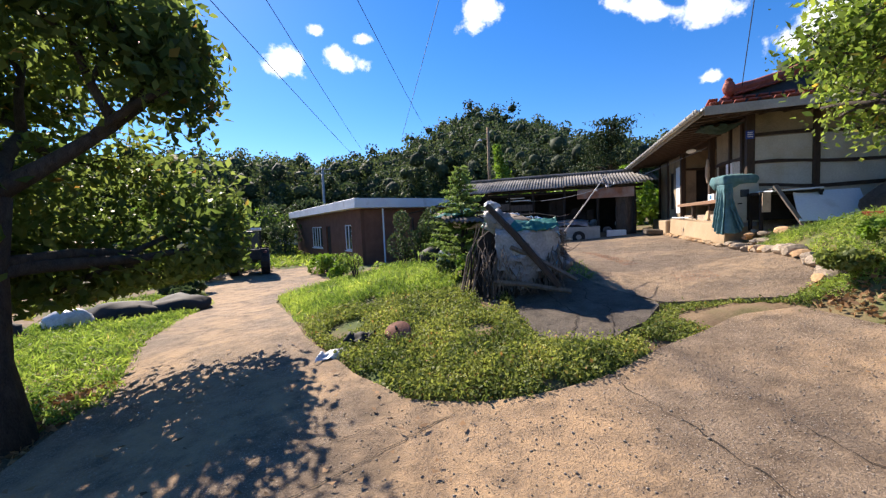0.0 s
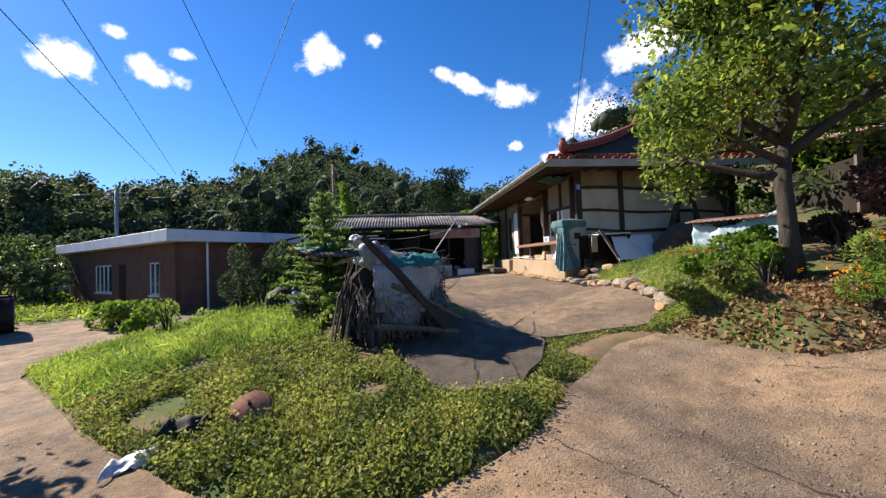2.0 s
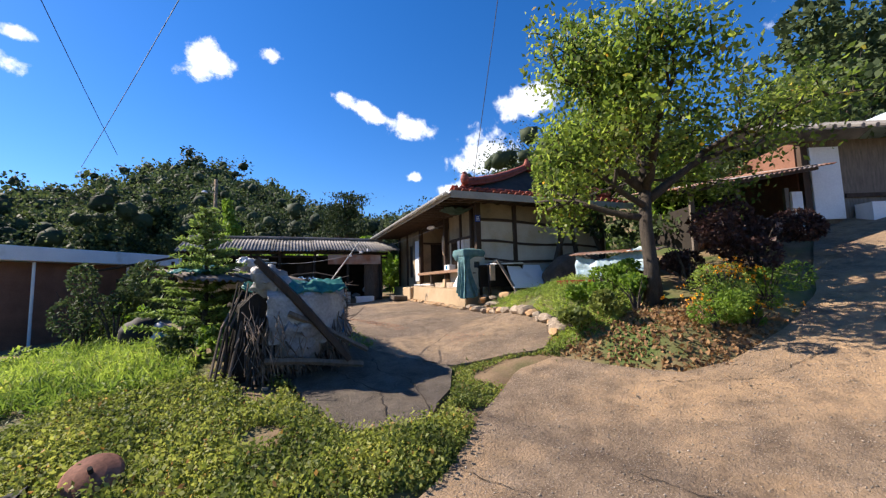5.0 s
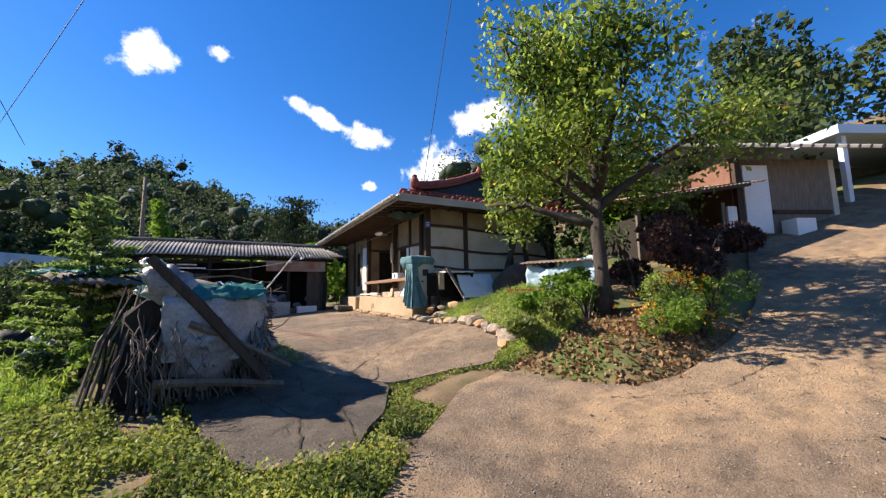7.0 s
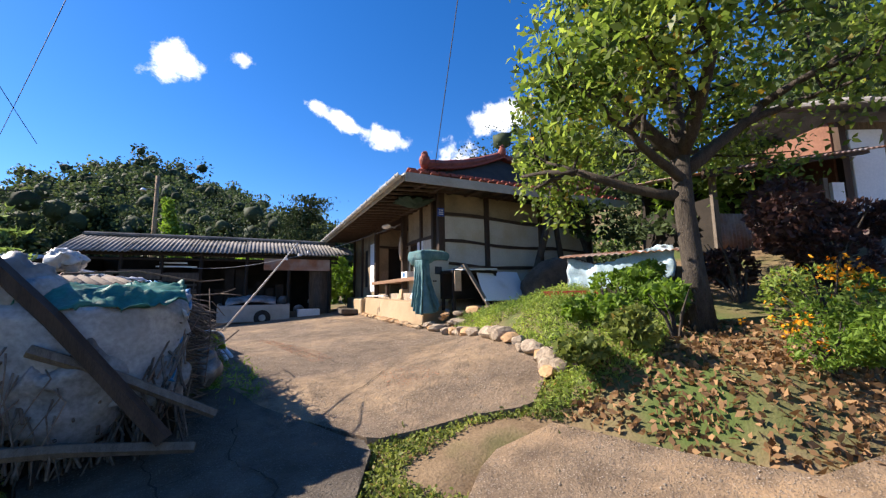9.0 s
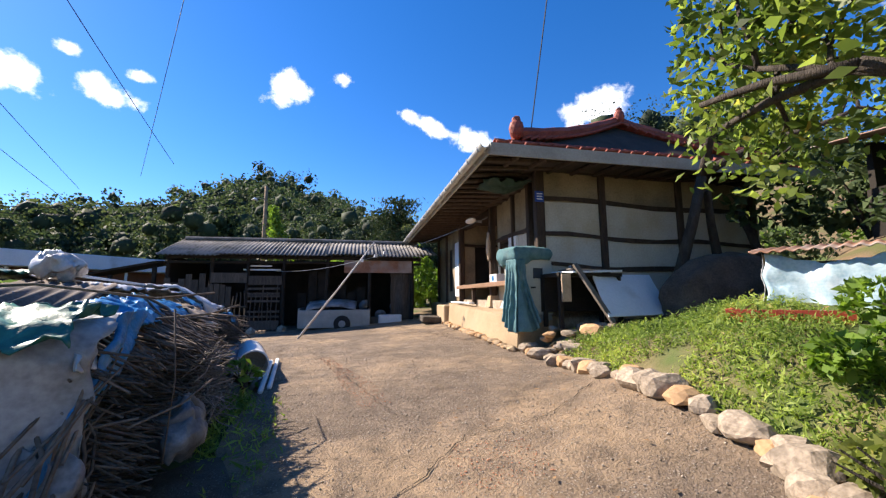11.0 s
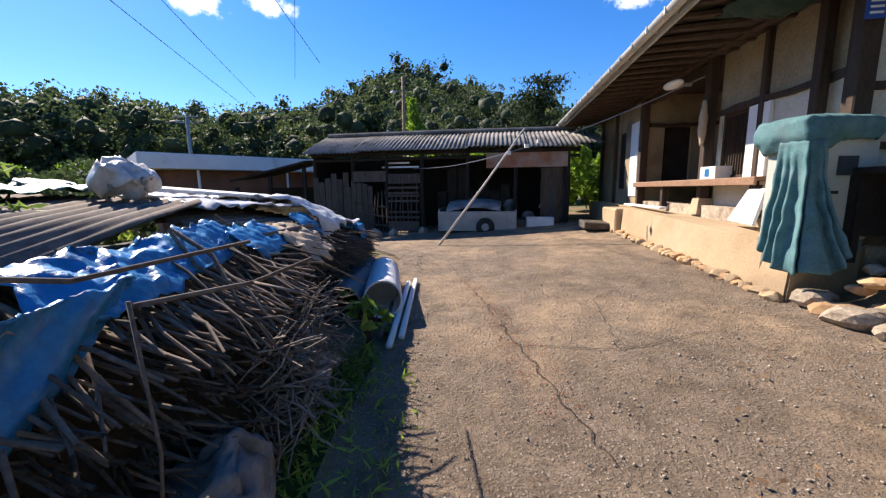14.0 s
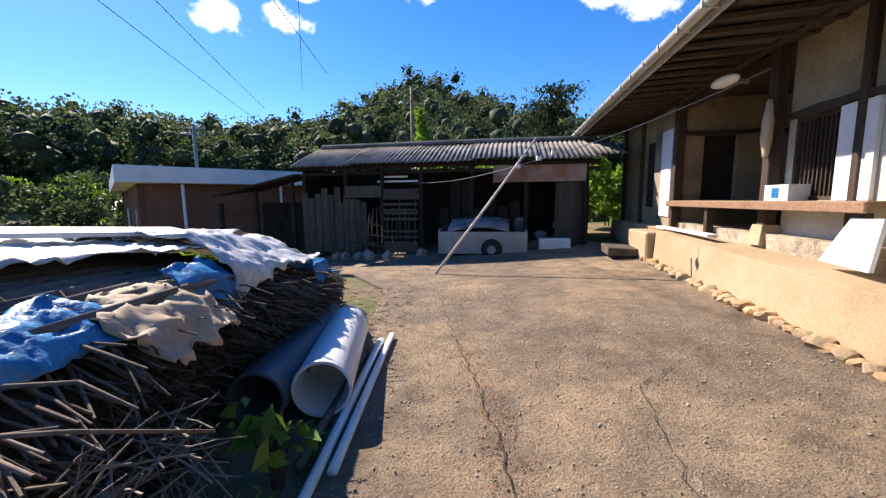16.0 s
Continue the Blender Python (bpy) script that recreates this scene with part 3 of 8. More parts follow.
lane = tagged(paving("road", LANE, 0.3, 0.0, 0.12, M_CONC), "worn sandy concrete drive with cracks and dirt", "driveway", kind="structure")
yard = tagged(paving("pavement", YARD, 0.22, 0.01, 0.12, M_YARD), "worn brown concrete farmyard with cracks", "yard", kind="structure")
slab = tagged(paving("pavement", SLAB, 0.16, 0.035, 0.14, M_SLAB), "dark cracked broken concrete slab edge of the yard", "pavement", kind="structure")
field_lane = tagged(paving("road", FIELDLANE, 0.6, 0.03, 0.1, M_CONC), "pale concrete field lane between grass", "road", kind="structure")

# ---- the old farmhouse ----
HM = pose(3.90, 2.14, 0, 0, 0, -12.8)
house = thing("farmhouse", HM, "old timber-framed farmhouse with white plaster and red tiled roof", "house")
HL, HW, WT, WB = 9.0, 4.9, 3.50, 0.72      # length of the front, depth, top and foot of the walls


def wall_with(name, axis_y, at, a0, a1, z0, z1, holes, material, parent, thick=0.14, label=""):
    """A wall along y (axis_y) or x with real openings (a0, a1, z0, z1)."""
    bm = bmesh.new()
    cuts = sorted({a0, a1, *[h[0] for h in holes], *[h[1] for h in holes]})
    for c0, c1 in zip(cuts, cuts[1:]):
        mid = (c0 + c1) / 2
        zs = [(z0, z1)]
        for h in holes:
            if h[0] < mid < h[1]:
                zs = [s for lo, hi in zs for s in ((lo, min(hi, h[2])), (max(lo, h[3]), hi)) if s[1] - s[0] > 0.01]
        for lo, hi in zs:
            if axis_y:
                box(bm, at, c0, lo, at + thick, c1, hi)
            else:
                box(bm, c0, at, lo, c1, at + thick, hi)
    bmesh.ops.remove_doubles(bm, verts=bm.verts[:], dist=0.001)
    return part(name, bm, material, parent, label)


def wavy_beam(name, p, q, h, w, material, parent, amp=0.03, seed=0):
    rnd = random.Random(seed)
    bm = bmesh.new()
    p, q = Vector(p), Vector(q)
    n = 10
    pts = [p.lerp(q, i / n) + Vector((0, 0, amp * math.sin(i * 0.9 + seed) + rnd.uniform(-0.01, 0.01))) for i in range(n + 1)]
    side = (q - p).normalized().cross(Vector((0, 0, 1)))
    rings = []
    for c in pts:
        hh = h * rnd.uniform(0.8, 1.2)
        rings.append([bm.verts.new(c + side * s * w / 2 + Vector((0, 0, z * hh / 2))) for s, z in ((-1, -1), (1, -1), (1, 1), (-1, 1))])
    for a, b in zip(rings, rings[1:]):
        for k in range(4):
            bm.faces.new((a[k], a[(k + 1) % 4], b[(k + 1) % 4], b[k]))
    bm.faces.new(rings[0])
    bm.faces.new(rings[-1])
    return part(name, bm, material, parent)


# gable wall, front wall of the near room, porch back wall, far room
wall_with("wall", False, 0.0, 0.0, HW, WB, 2.86, [], M_PLASTER, house, label="cream plaster wall with dark wavy timbers")
wall_with("wall", False, 0.0, 0.0, HW, 2.86, WT, [], M_CLAY, house, label="tan clay plaster under the eave")
wall_with("wall", True, 0.22, 0.16, 2.78, WB, 2.54, [(1.95, 2.70, 1.46, 2.48)], M_PLASTER, house)
wall_with("wall", True, 0.22, 0.16, 2.78, 2.54, WT, [], M_CLAY, house)
# the open hall behind the porch: its end wall with a dark doorway, its back and its near side
wall_with("wall", False, 5.5, 0.08, 2.6, 1.0, WT, [(0.45, 1.05, 1.46, 2.72)], M_CLAY, house)
wall_with("wall", True, 2.5, 2.78, 5.5, 1.0, WT, [], M_CLAY, house)
wall_with("wall", False, 2.66, 0.36, 2.5, 1.0, WT, [], M_CLAY, house)
boxed("hall_floor", (0.275, 2.80, 1.36, 2.5, 5.5, 1.45), M_DECK, house, "worn board floor of the open hall")
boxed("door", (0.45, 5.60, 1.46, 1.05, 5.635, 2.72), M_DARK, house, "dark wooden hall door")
wall_with("wall", True, 0.0, 5.55, HL, WB, WT, [(5.75, 6.35, 1.3, 2.9), (6.75, 7.35, 1.3, 2.8)], M_CLAY, house)
wall_with("wall", False, HL, 0.0, HW, WB, WT, [], M_PLASTER, house)
wall_with("wall", True, HW, 0.0, HL, WB, WT, [], M_PLASTER, house)
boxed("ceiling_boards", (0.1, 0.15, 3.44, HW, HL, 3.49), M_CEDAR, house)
# added near-black sheets that stand for the unlit rooms behind the openings
boxed("shade_backing", (1.9, 0.2, 1.0, 1.96, 2.6, 3.4), M_DARK, house)
boxed("shade_backing", (1.9, 5.7, 1.0, 1.96, HL - 0.2, 3.4), M_DARK, house)
# posts and wavy beams
for i, (u, v, w) in enumerate([(0, 0, 0.17), (1.30, -0.02, 0.13), (3.05, -0.02, 0.13), (4.85, -0.02, 0.15), (0.1, 0.62, 0.12), (0.1, 2.86, 0.15), (0, 5.5, 0.16), (0, 7.5, 0.14), (0, 8.95, 0.16), (0.2, 1.68, 0.1)]):
    z0 = 1.12 if v == 2.86 else WB - 0.05
    boxed("post", (u - w / 2, v - w / 2 + (0 if v > 0.1 else 0.02), z0, u + w / 2, v + w / 2, WT), M_TIMBER, house, bevel=0.012)
for k, z in enumerate((2.85, 2.18, 1.62)):
    wavy_beam("beam", (0.06, -0.015, z + 0.06), (HW, -0.015, z - 0.06), 0.075, 0.05, M_TIMBER, house, 0.03, k)
wavy_beam("beam", (-0.02, 0.1, WT - 0.05), (-0.02, HL, WT - 0.05), 0.16, 0.14, M_TIMBER, house, 0.02, 5)
wavy_beam("beam", (0.0, -0.01, WT - 0.02), (HW, -0.01, WT - 0.02), 0.13, 0.1, M_TIMBER, house, 0.02, 7)
wavy_beam("beam", (0.2, 0.1, 2.5), (0.2, 2.8, 2.52), 0.09, 0.06, M_TIMBER, house, 0.01, 8)
wavy_beam("beam", (0.1, 5.47, 2.76), (2.5, 5.47, 2.76), 0.08, 0.06, M_TIMBER, house, 0.01, 9)
wavy_beam("beam", (0.1, 2.95, 3.3), (0.1, 5.45, 3.3), 0.16, 0.12, M_TIMBER, house, 0.015, 11)
boxed("sign_plate", (-0.13, -0.12, 2.82, 0.04, -0.105, 3.02), surface("blue_plate", (0.02, 0.05, 0.25), (0.03, 0.08, 0.36), 0.4, 3, 30, 0.02, 0.001), house, "small blue enamel house plate", bevel=0.003)
for i in range(3):
    boxed("plate_bar", (-0.10, -0.124, 2.86 + 0.05 * i, 0.01, -0.121, 2.88 + 0.05 * i), M_PAINT, house)


def lattice_window(y0, y1, z0, z1, x, parent, bars=9):
    fr = thing("window", Matrix(), "dark wooden lattice window", "window")
    fr.parent = parent
    del fr["category"]
    bm = bmesh.new()
    t = 0.05
    box(bm, x, y0, z0, x + 0.07, y0 + t, z1)
    box(bm, x, y1 - t, z0, x + 0.07, y1, z1)
    box(bm, x, y0 + t, z0, x + 0.07, y1 - t, z0 + t)
    box(bm, x, y0 + t, z1 - t, x + 0.07, y1 - t, z1)
    part("frame", bm, M_TIMBER, fr)
    for i in range(bars):
        y = y0 + t + (y1 - y0 - 2 * t) * (i + 1) / (bars + 1)
        boxed("bar", (x + 0.02, y - 0.008, z0 + t, x + 0.045, y + 0.008, z1 - t), M_TIMBER, fr)
    boxed("pane", (x + 0.05, y0 + t, z0 + t, x + 0.056, y1 - t, z1 - t), M_GLASS, fr)


lattice_window(1.95, 2.70, 1.46, 2.48, 0.25, house)
boxed("door", (0.17, 1.50, 1.46, 0.215, 1.94, 2.46), M_WHITE, house, "white papered sliding panel")
boxed("door", (-0.03, 5.76, 1.12, 0.03, 6.28, 2.92), M_PAINT, house, "white painted door leaf standing ajar", m=pose(0, 0, 0, 0, 0, 0))
boxed("door", (0.05, 6.3, 1.2, 0.09, 6.75, 2.8), M_WOODGREY, house, "weathered plank door")
boxed("door", (0.05, 6.76, 1.2, 0.09, 7.34, 2.8), M_DARK, house)
# raised porch floor, its boards, the post's stone
for i in range(9):
    v0 = 1.1 + i * 0.49
    boxed("floor_board", (-0.14, v0, 1.40, 0.20 if v0 < 2.7 else 0.27, v0 + 0.485, 1.455), M_DECK, house, bevel=0.004)
boxed("deck_edge", (-0.18, 1.08, 1.345, -0.142, 5.52, 1.45), M_DECK, house, "long worn porch edge beam", bevel=0.008)
for v in (1.2, 4.0, 5.4):
    boxed("deck_leg", (-0.1, v, 0.9, 0.0, v + 0.1, 1.345), M_TIMBER, house)
bm = bmesh.new()
bmesh.ops.create_cone(bm, cap_ends=True, segments=4, radius1=0.21, radius2=0.15, depth=0.27, matrix=pose(0.1, 2.86, 1.0, 0, 0, 45))
part("post_stone", bm, M_TERR, house, "pale square post stone")
boxed("plinth", (0.02, 0.0, 0.5, HW, HL, WB + 0.3), M_STONE, house)

# roof: hipped skirt, gable, red tiles, eaves with rafters, gutter
EZ, EU0, EU1, EV0, EV1 = 3.42, -1.25, HW + 0.65, -0.9, HL + 0.7
bm = bmesh.new()
vs = [bm.verts.new(p) for p in ((EU0, EV0, EZ), (EU1, EV0, EZ + 0.04), (EU1, EV1, EZ), (EU0, EV1, EZ), (-0.45, -0.25, 3.86), (HW - 0.1, -0.25, 3.86), (HW - 0.1, HL, 3.86), (-0.45, HL, 3.86),
                                   (2.35, 0.85, 4.92), (2.35, HL - 0.5, 4.92))]
for f in ((0, 1, 5, 4), (1, 2, 6, 5), (2, 3, 7, 6), (3, 0, 4, 7), (4, 5, 8), (6, 7, 9), (7, 4, 8, 9), (5, 6, 9, 8), (3, 2, 1, 0)):
    bm.faces.new([vs[i] for i in f])
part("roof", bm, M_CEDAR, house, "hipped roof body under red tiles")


def roll(a, b, r, name="roof_tile", mat_=None):
    bm = bmesh.new()
    n = 9
    a, b = Vector(a), Vector(b)
    pts = [a.lerp(b, i / n) + Vector((0, 0, -0.10 * math.sin(math.pi * i / n))) for i in range(n + 1)]
    tube(bm, pts, [r * (1 + 0.12 * (i % 2)) for i in range(n + 1)], 8)
    return part(name, bm, mat_ or M_REDTILE, house, smooth=False)


for (a, b, r) in (((-0.62, -0.42, 3.93), (2.35, 0.78, 4.99), 0.11), ((HW + 0.05, -0.42, 3.93), (2.35, 0.78, 4.99), 0.11), ((2.35, 0.7, 5.0), (2.35, HL - 0.4, 5.0), 0.12),
                  ((EU0 + 0.15, EV0 + 0.12, 3.5), (-0.5, -0.3, 3.92), 0.09)):
    roll(a, b, r, "ridge_roll")
for u, v, z, s in ((-0.62, -0.5, 3.98, 1.0), (2.35, 0.66, 5.06, 0.9)):
    bm = bmesh.new()
    bmesh.ops.create_icosphere(bm, subdivisions=2, radius=0.15 * s, matrix=pose(u, v, z) @ Matrix.Diagonal((0.9, 0.8, 1.25, 1)))
    bmesh.ops.create_icosphere(bm, subdivisions=1, radius=0.09 * s, matrix=pose(u, v, z + 0.16 * s))
    part("ridge_end", bm, M_REDTILE, house, "knobbed red ridge-end tile")
tile_me = None
for i in range(16):     # course of tiles along both gable verges
    for side in (0, 1):
        t = (i + 0.5) / 16
        u = (-0.5 + 2.85 * t) if side == 0 else (HW - 0.05 - (HW - 2.4) * t)
        z = 3.84 + 1.06 * t - 0.12 * math.sin(math.pi * t)
        if tile_me is None:
            bm = bmesh.new()
            box(bm, -0.10, -0.16, -0.025, 0.10, 0.16, 0.025, bevel=0.012)
            ob = part("roof_tile", bm, M_REDTILE, house)
            tile_me = ob.data
        else:
            ob = new("roof_tile", tile_me)
            ob.parent = house
        ob.matrix_local = pose(u, -0.36 + 1.12 * t, z, 0, -22 if side == 0 else 22, 0)
for i in range(26):     # pale ends of the tile courses along the gable skirt
    u = -1.0 + i * 0.25
    ob = new("roof_tile", tile_me)
    ob.parent = house
    ob.matrix_local = pose(u, EV0 + 0.22, EZ + 0.13, -24, 0, random.uniform(-3, 3))
    ob = new("roof_tile", tile_me)
    ob.parent = house
    ob.matrix_local = pose(u + 0.05, EV0 + 0.5, EZ + 0.27, -24, 0, random.uniform(-3, 3))
for i in range(40):
    ob = new("roof_tile", tile_me)
    ob.parent = house
    ob.matrix_local = pose(EU0 + 0.2, EV0 + 0.25 + i * 0.25, EZ + 0.14, 0, -28, 0)
# rolls of the tile courses on the long slopes
bm = bmesh.new()
tube(bm, [(-0.5, 0, 3.93), (0.9, 0, 4.36), (2.3, 0, 4.97)], 0.06, 6)
row_l = part("roof_tile_row", bm, M_REDTILE, house)
bm = bmesh.new()
tube(bm, [(HW - 0.05, 0, 3.93), (3.8, 0, 4.36), (2.4, 0, 4.97)], 0.06, 6)
row_r = part("roof_tile_row", bm, M_REDTILE, house)
for i in range(36):
    for src in (row_l, row_r):
        ob = src if i == 0 else new("roof_tile_row", src.data)
        ob.parent = house
        ob.matrix_local = pose(0, 0.85 + i * 0.218, 0)
# eave boards and gutter
boxed("eave_board", (EU0, EV0 - 0.03, EZ - 0.10, EU1, EV0, EZ + 0.10), M_FASCIA, house, "pale grey eave board along the gable side")
boxed("eave_board", (EU0 - 0.03, EV0, EZ - 0.08, EU0, EV1, EZ + 0.08), M_FASCIA, house)
bm = bmesh.new()
n = 14
prof = [(0.075 * math.cos(math.pi * (1 + k / n)), 0.075 * math.sin(math.pi * (1 + k / n))) for k in range(n + 1)]
prof = prof + [(0.062 * c / 0.075, 0.062 * s / 0.075) for c, s in prof[::-1]]
r0 = [bm.verts.new((EU0 - 0.11 + a, EV0 - 0.08, EZ + 0.05 + b)) for a, b in prof]
r1 = [bm.verts.new((EU0 - 0.11 + a, EV1, EZ + 0.05 + b)) for a, b in prof]
for k in range(len(prof)):
    bm.faces.new((r0[k], r0[(k + 1) % len(prof)], r1[(k + 1) % len(prof)], r1[k]))
bm.faces.new(r0)
bm.faces.new(r1[::-1])
part("gutter", bm, M_GUTTER, house, "grey metal half-round gutter with straps")
for i in range(18):
    boxed("gutter_strap", (EU0 - 0.195, EV0 + 0.1 + i * 0.58, EZ - 0.03, EU0 - 0.02, EV0 + 0.13 + i * 0.58, EZ + 0.065), M_GUTTER, house)
for i in range(26):     # rafters under the front eave
    v = EV0 + 0.3 + i * 0.38
    bm = bmesh.new()
    tube(bm, [(EU0 + 0.02, v, EZ - 0.07), (0.3, v, EZ + 0.02)], 0.045, 6)
    part("rafter", bm, M_TIMBER, house)
for i in range(12):     # pale battens between them, at the eave
    u = EU0 + 0.5 + i * 0.48
    bm = bmesh.new()
    tube(bm, [(u, EV0 + 0.02, EZ - 0.07), (u, 0.1, EZ + 0.02)], 0.045, 6)
    part("rafter", bm, M_TIMBER, house)

# the terrace in front of the house, with its rubble foot
terrace = thing("terrace", HM, "cream cement house terrace on a rubble stone footing", "terrace", kind="structure")
bm = bmesh.new()
prof = [(-0.62, -0.35), (-0.60, 4.75), (-0.3, 4.78), (-0.28, 9.2), (0.6, 9.2), (0.6, 0.3), (0.1, -0.15)]
lo = [bm.verts.new((u - (0.05 if u < 0 else 0), v, 0.05)) for u, v in prof]
hi = [bm.verts.new((u, v, 0.90 - 0.035 * max(0, 4 - v))) for u, v in prof]
for i in range(len(prof)):
    j = (i + 1) % len(prof)
    bm.faces.new((lo[i], lo[j], hi[j], hi[i]))
bm.faces.new(hi)
bmesh.ops.bevel(bm, geom=bm.edges[:], offset=0.02, segments=2, affect="EDGES")
part("terrace_wall", bm, M_TERR, terrace)
boxed("floor", (0.4, 0.2, 0.5, HW, HL + 0.3, 0.96), M_TERR, terrace)
boxed("kerb_block", (-0.75, 4.8, 0.1, -0.3, 5.9, 0.86), M_TERR, terrace, bevel=0.03)
boxed("step_slab", (-1.35, 5.2, 0.1, -0.72, 6.0, 0.27), M_SLAB, terrace, "flat concrete stepping slab", bevel=0.02, m=pose(0, 0, 0, 2, 3, 0))

# ---- plants: leaves, limbs, trees ----


def leaf_arrays(c, lo, hi, aspect=0.5, up=0.0, rng=RNG, out=None):
    """Folded leaf blades at the points c; out: directions that they tend to point in."""
    n = len(c)
    d = rng.normal(size=(n, 3))
    if out is not None:
        d = d * 0.75 + out * 1.2
    d[:, 2] += up
    d /= np.linalg.norm(d, axis=1, keepdims=True) + 1e-9
    s = np.cross(d, rng.normal(size=(n, 3)))
    s /= np.linalg.norm(s, axis=1, keepdims=True) + 1e-9
    nn = np.cross(d, s)
    ln = lo + (hi - lo) * rng.uniform(0, 1, (n, 1))
    w = ln * aspect
    fold = nn * ln * 0.12
    v = np.stack([c - d * ln / 2, c + s * w / 2 + fold, c + d * ln / 2, c - s * w / 2 + fold], axis=1).reshape(-1, 3)
    return v, np.arange(4 * n).reshape(n, 4)


def leaf_mesh(name, c, lo, hi, material, parent=None, **kw):
    v, f = leaf_arrays(np.asarray(c, dtype=float), lo, hi, **kw)
    return mesh_object(name, v, f, material, parent)


def grow(p, d, length, radius, depth, rnd, limbs, tips, droop=0.0, split=3, spread=0.75):
    n = 4
    pts, q, dd = [p], p.copy(), d.copy()
    for i in range(n):
        dd = (dd + Vector((rnd.uniform(-1, 1), rnd.uniform(-1, 1), rnd.uniform(-0.6, 0.6) - droop)) * 0.17).normalized()
        q = q + dd * length / n
        pts.append(q.copy())
    limbs.append((pts, [radius * (1 - 0.42 * i / n) for i in range(n + 1)]))
    if depth <= 1:
        tips.extend(pts[2:])
    if depth == 0:
        return
    for k in range(split):
        a = Vector((rnd.uniform(-1, 1), rnd.uniform(-1, 1), rnd.uniform(-0.35, 0.8))).normalized()
        nd = (dd * (1 - spread * 0.5) + a * spread).normalized()
        start = pts[-1] if k < 2 else pts[rnd.choice((2, 3))]
        grow(start, nd, length * rnd.uniform(0.62, 0.82), radius * 0.56, depth - 1, rnd, limbs, tips, droop, split, spread)


def limb_mesh(name, limbs, material, parent, seg=7):
    bm = bmesh.new()
    for pts, rad in limbs:
        tube(bm, pts, rad, seg if rad[0] > 0.04 else 4, wobble=0.15 if rad[0] > 0.06 else 0)
    return part(name, bm, material, parent, smooth=True)


def broadleaf(name, base, trunk_pts, radius, first, seed, leaf, lo, hi, count, sigma, label, droop=0.0, squash=1.0, keep=None, leaf_name="crown", prune=False):
    rnd = random.Random(seed)
    rng = np.random.default_rng(seed)
    t = thing(name, pose(*base), label, "tree")
    limbs, tips = [], []
    tp = [Vector(p) for p in trunk_pts]
    limbs.append((tp, [radius * (1.35 if i == 0 else 1 - 0.3 * i / len(tp)) for i in range(len(tp))]))
    for i, (start, d, ln, r) in enumerate(first):
        grow(Vector(start), Vector(d).normalized(), ln, r, 3, rnd, limbs, tips, droop)
    if prune:
        limbs = [limbs[0]] + [l for l in limbs[1:] if all(keep(*p) for p in l[0][1:]) or l[1][0] > 0.075]
    limb_mesh("trunk", limbs, M_BARK, t, 10)
    tips = np.array([tuple(p) for p in tips])
    c = tips[rng.integers(0, len(tips), count)] + rng.normal(size=(count, 3)) * sigma * np.array((1, 1, squash))
    if keep:
        c = c[[keep(*p) for p in c]]
    leaf_mesh(leaf_name, c, lo, hi, leaf, t, rng=rng, up=-0.35, aspect=0.52)
    return t


# pear tree beside the drive
PB = (3.0, -3.45)
pz = ground_height(*PB) - 0.05
broadleaf("pear_tree", (*PB, pz), [(0, 0, 0), (0.03, 0.02, 0.7), (0.02, 0.05, 1.4), (0.12, 0.08, 2.0)], 0.125,
          [((0.12, 0.08, 2.0), (-0.75, 0.5, 0.8), 1.25, 0.09), ((0.12, 0.08, 2.0), (0.1, 0.2, 1), 1.4, 0.11), ((0.1, 0.07, 1.8), (0.9, -0.5, 0.75), 1.4, 0.09), ((0.12, 0.08, 2.0), (-0.5, -0.7, 0.75), 1.2, 0.08),
           ((0.02, 0.05, 1.5), (-0.4, 0.95, 0.35), 1.2, 0.07), ((0.05, 0.05, 1.7), (-0.95, 0.15, 0.25), 1.0, 0.06), ((0.1, 0.07, 1.9), (0.9, 0.5, 0.7), 1.3, 0.07)],
          21, L_PEAR, 0.06, 0.135, 21000, 0.24, "leafy old pear tree with a dark trunk beside the drive", droop=0.12, keep=lambda x, y, z: y < 2.7 + 0.84 * x - 0.2 and z > 1.25, prune=True)
# tree with slanting trunks beside the gable
ob = broadleaf("persimmon_tree", (6.2, 0.6, ground_height(6.2, 0.6) - 0.1), [(-0.35, 0.5, 0), (-0.2, 0.35, 0.9), (-0.15, 0.1, 1.7), (-0.1, -0.1, 2.5)], 0.10,
               [((-0.1, -0.1, 2.5), (-0.6, -0.7, 0.7), 1.2, 0.08), ((-0.1, -0.1, 2.5), (0.4, -0.8, 0.6), 1.2, 0.08), ((0.75, 0.3, 0.0), (0, -0.1, 1), 2.4, 0.10), ((1.6, 0.0, 0.0), (0.1, -0.2, 1), 2.2, 0.10)],
               33, L_PEAR, 0.09, 0.16, 2600, 0.26, "persimmon tree with slanting dark trunks beside the house gable", droop=0.05, keep=lambda x, y, z: z > 2.2 and y < 0.2 and x > 0.5, prune=True)
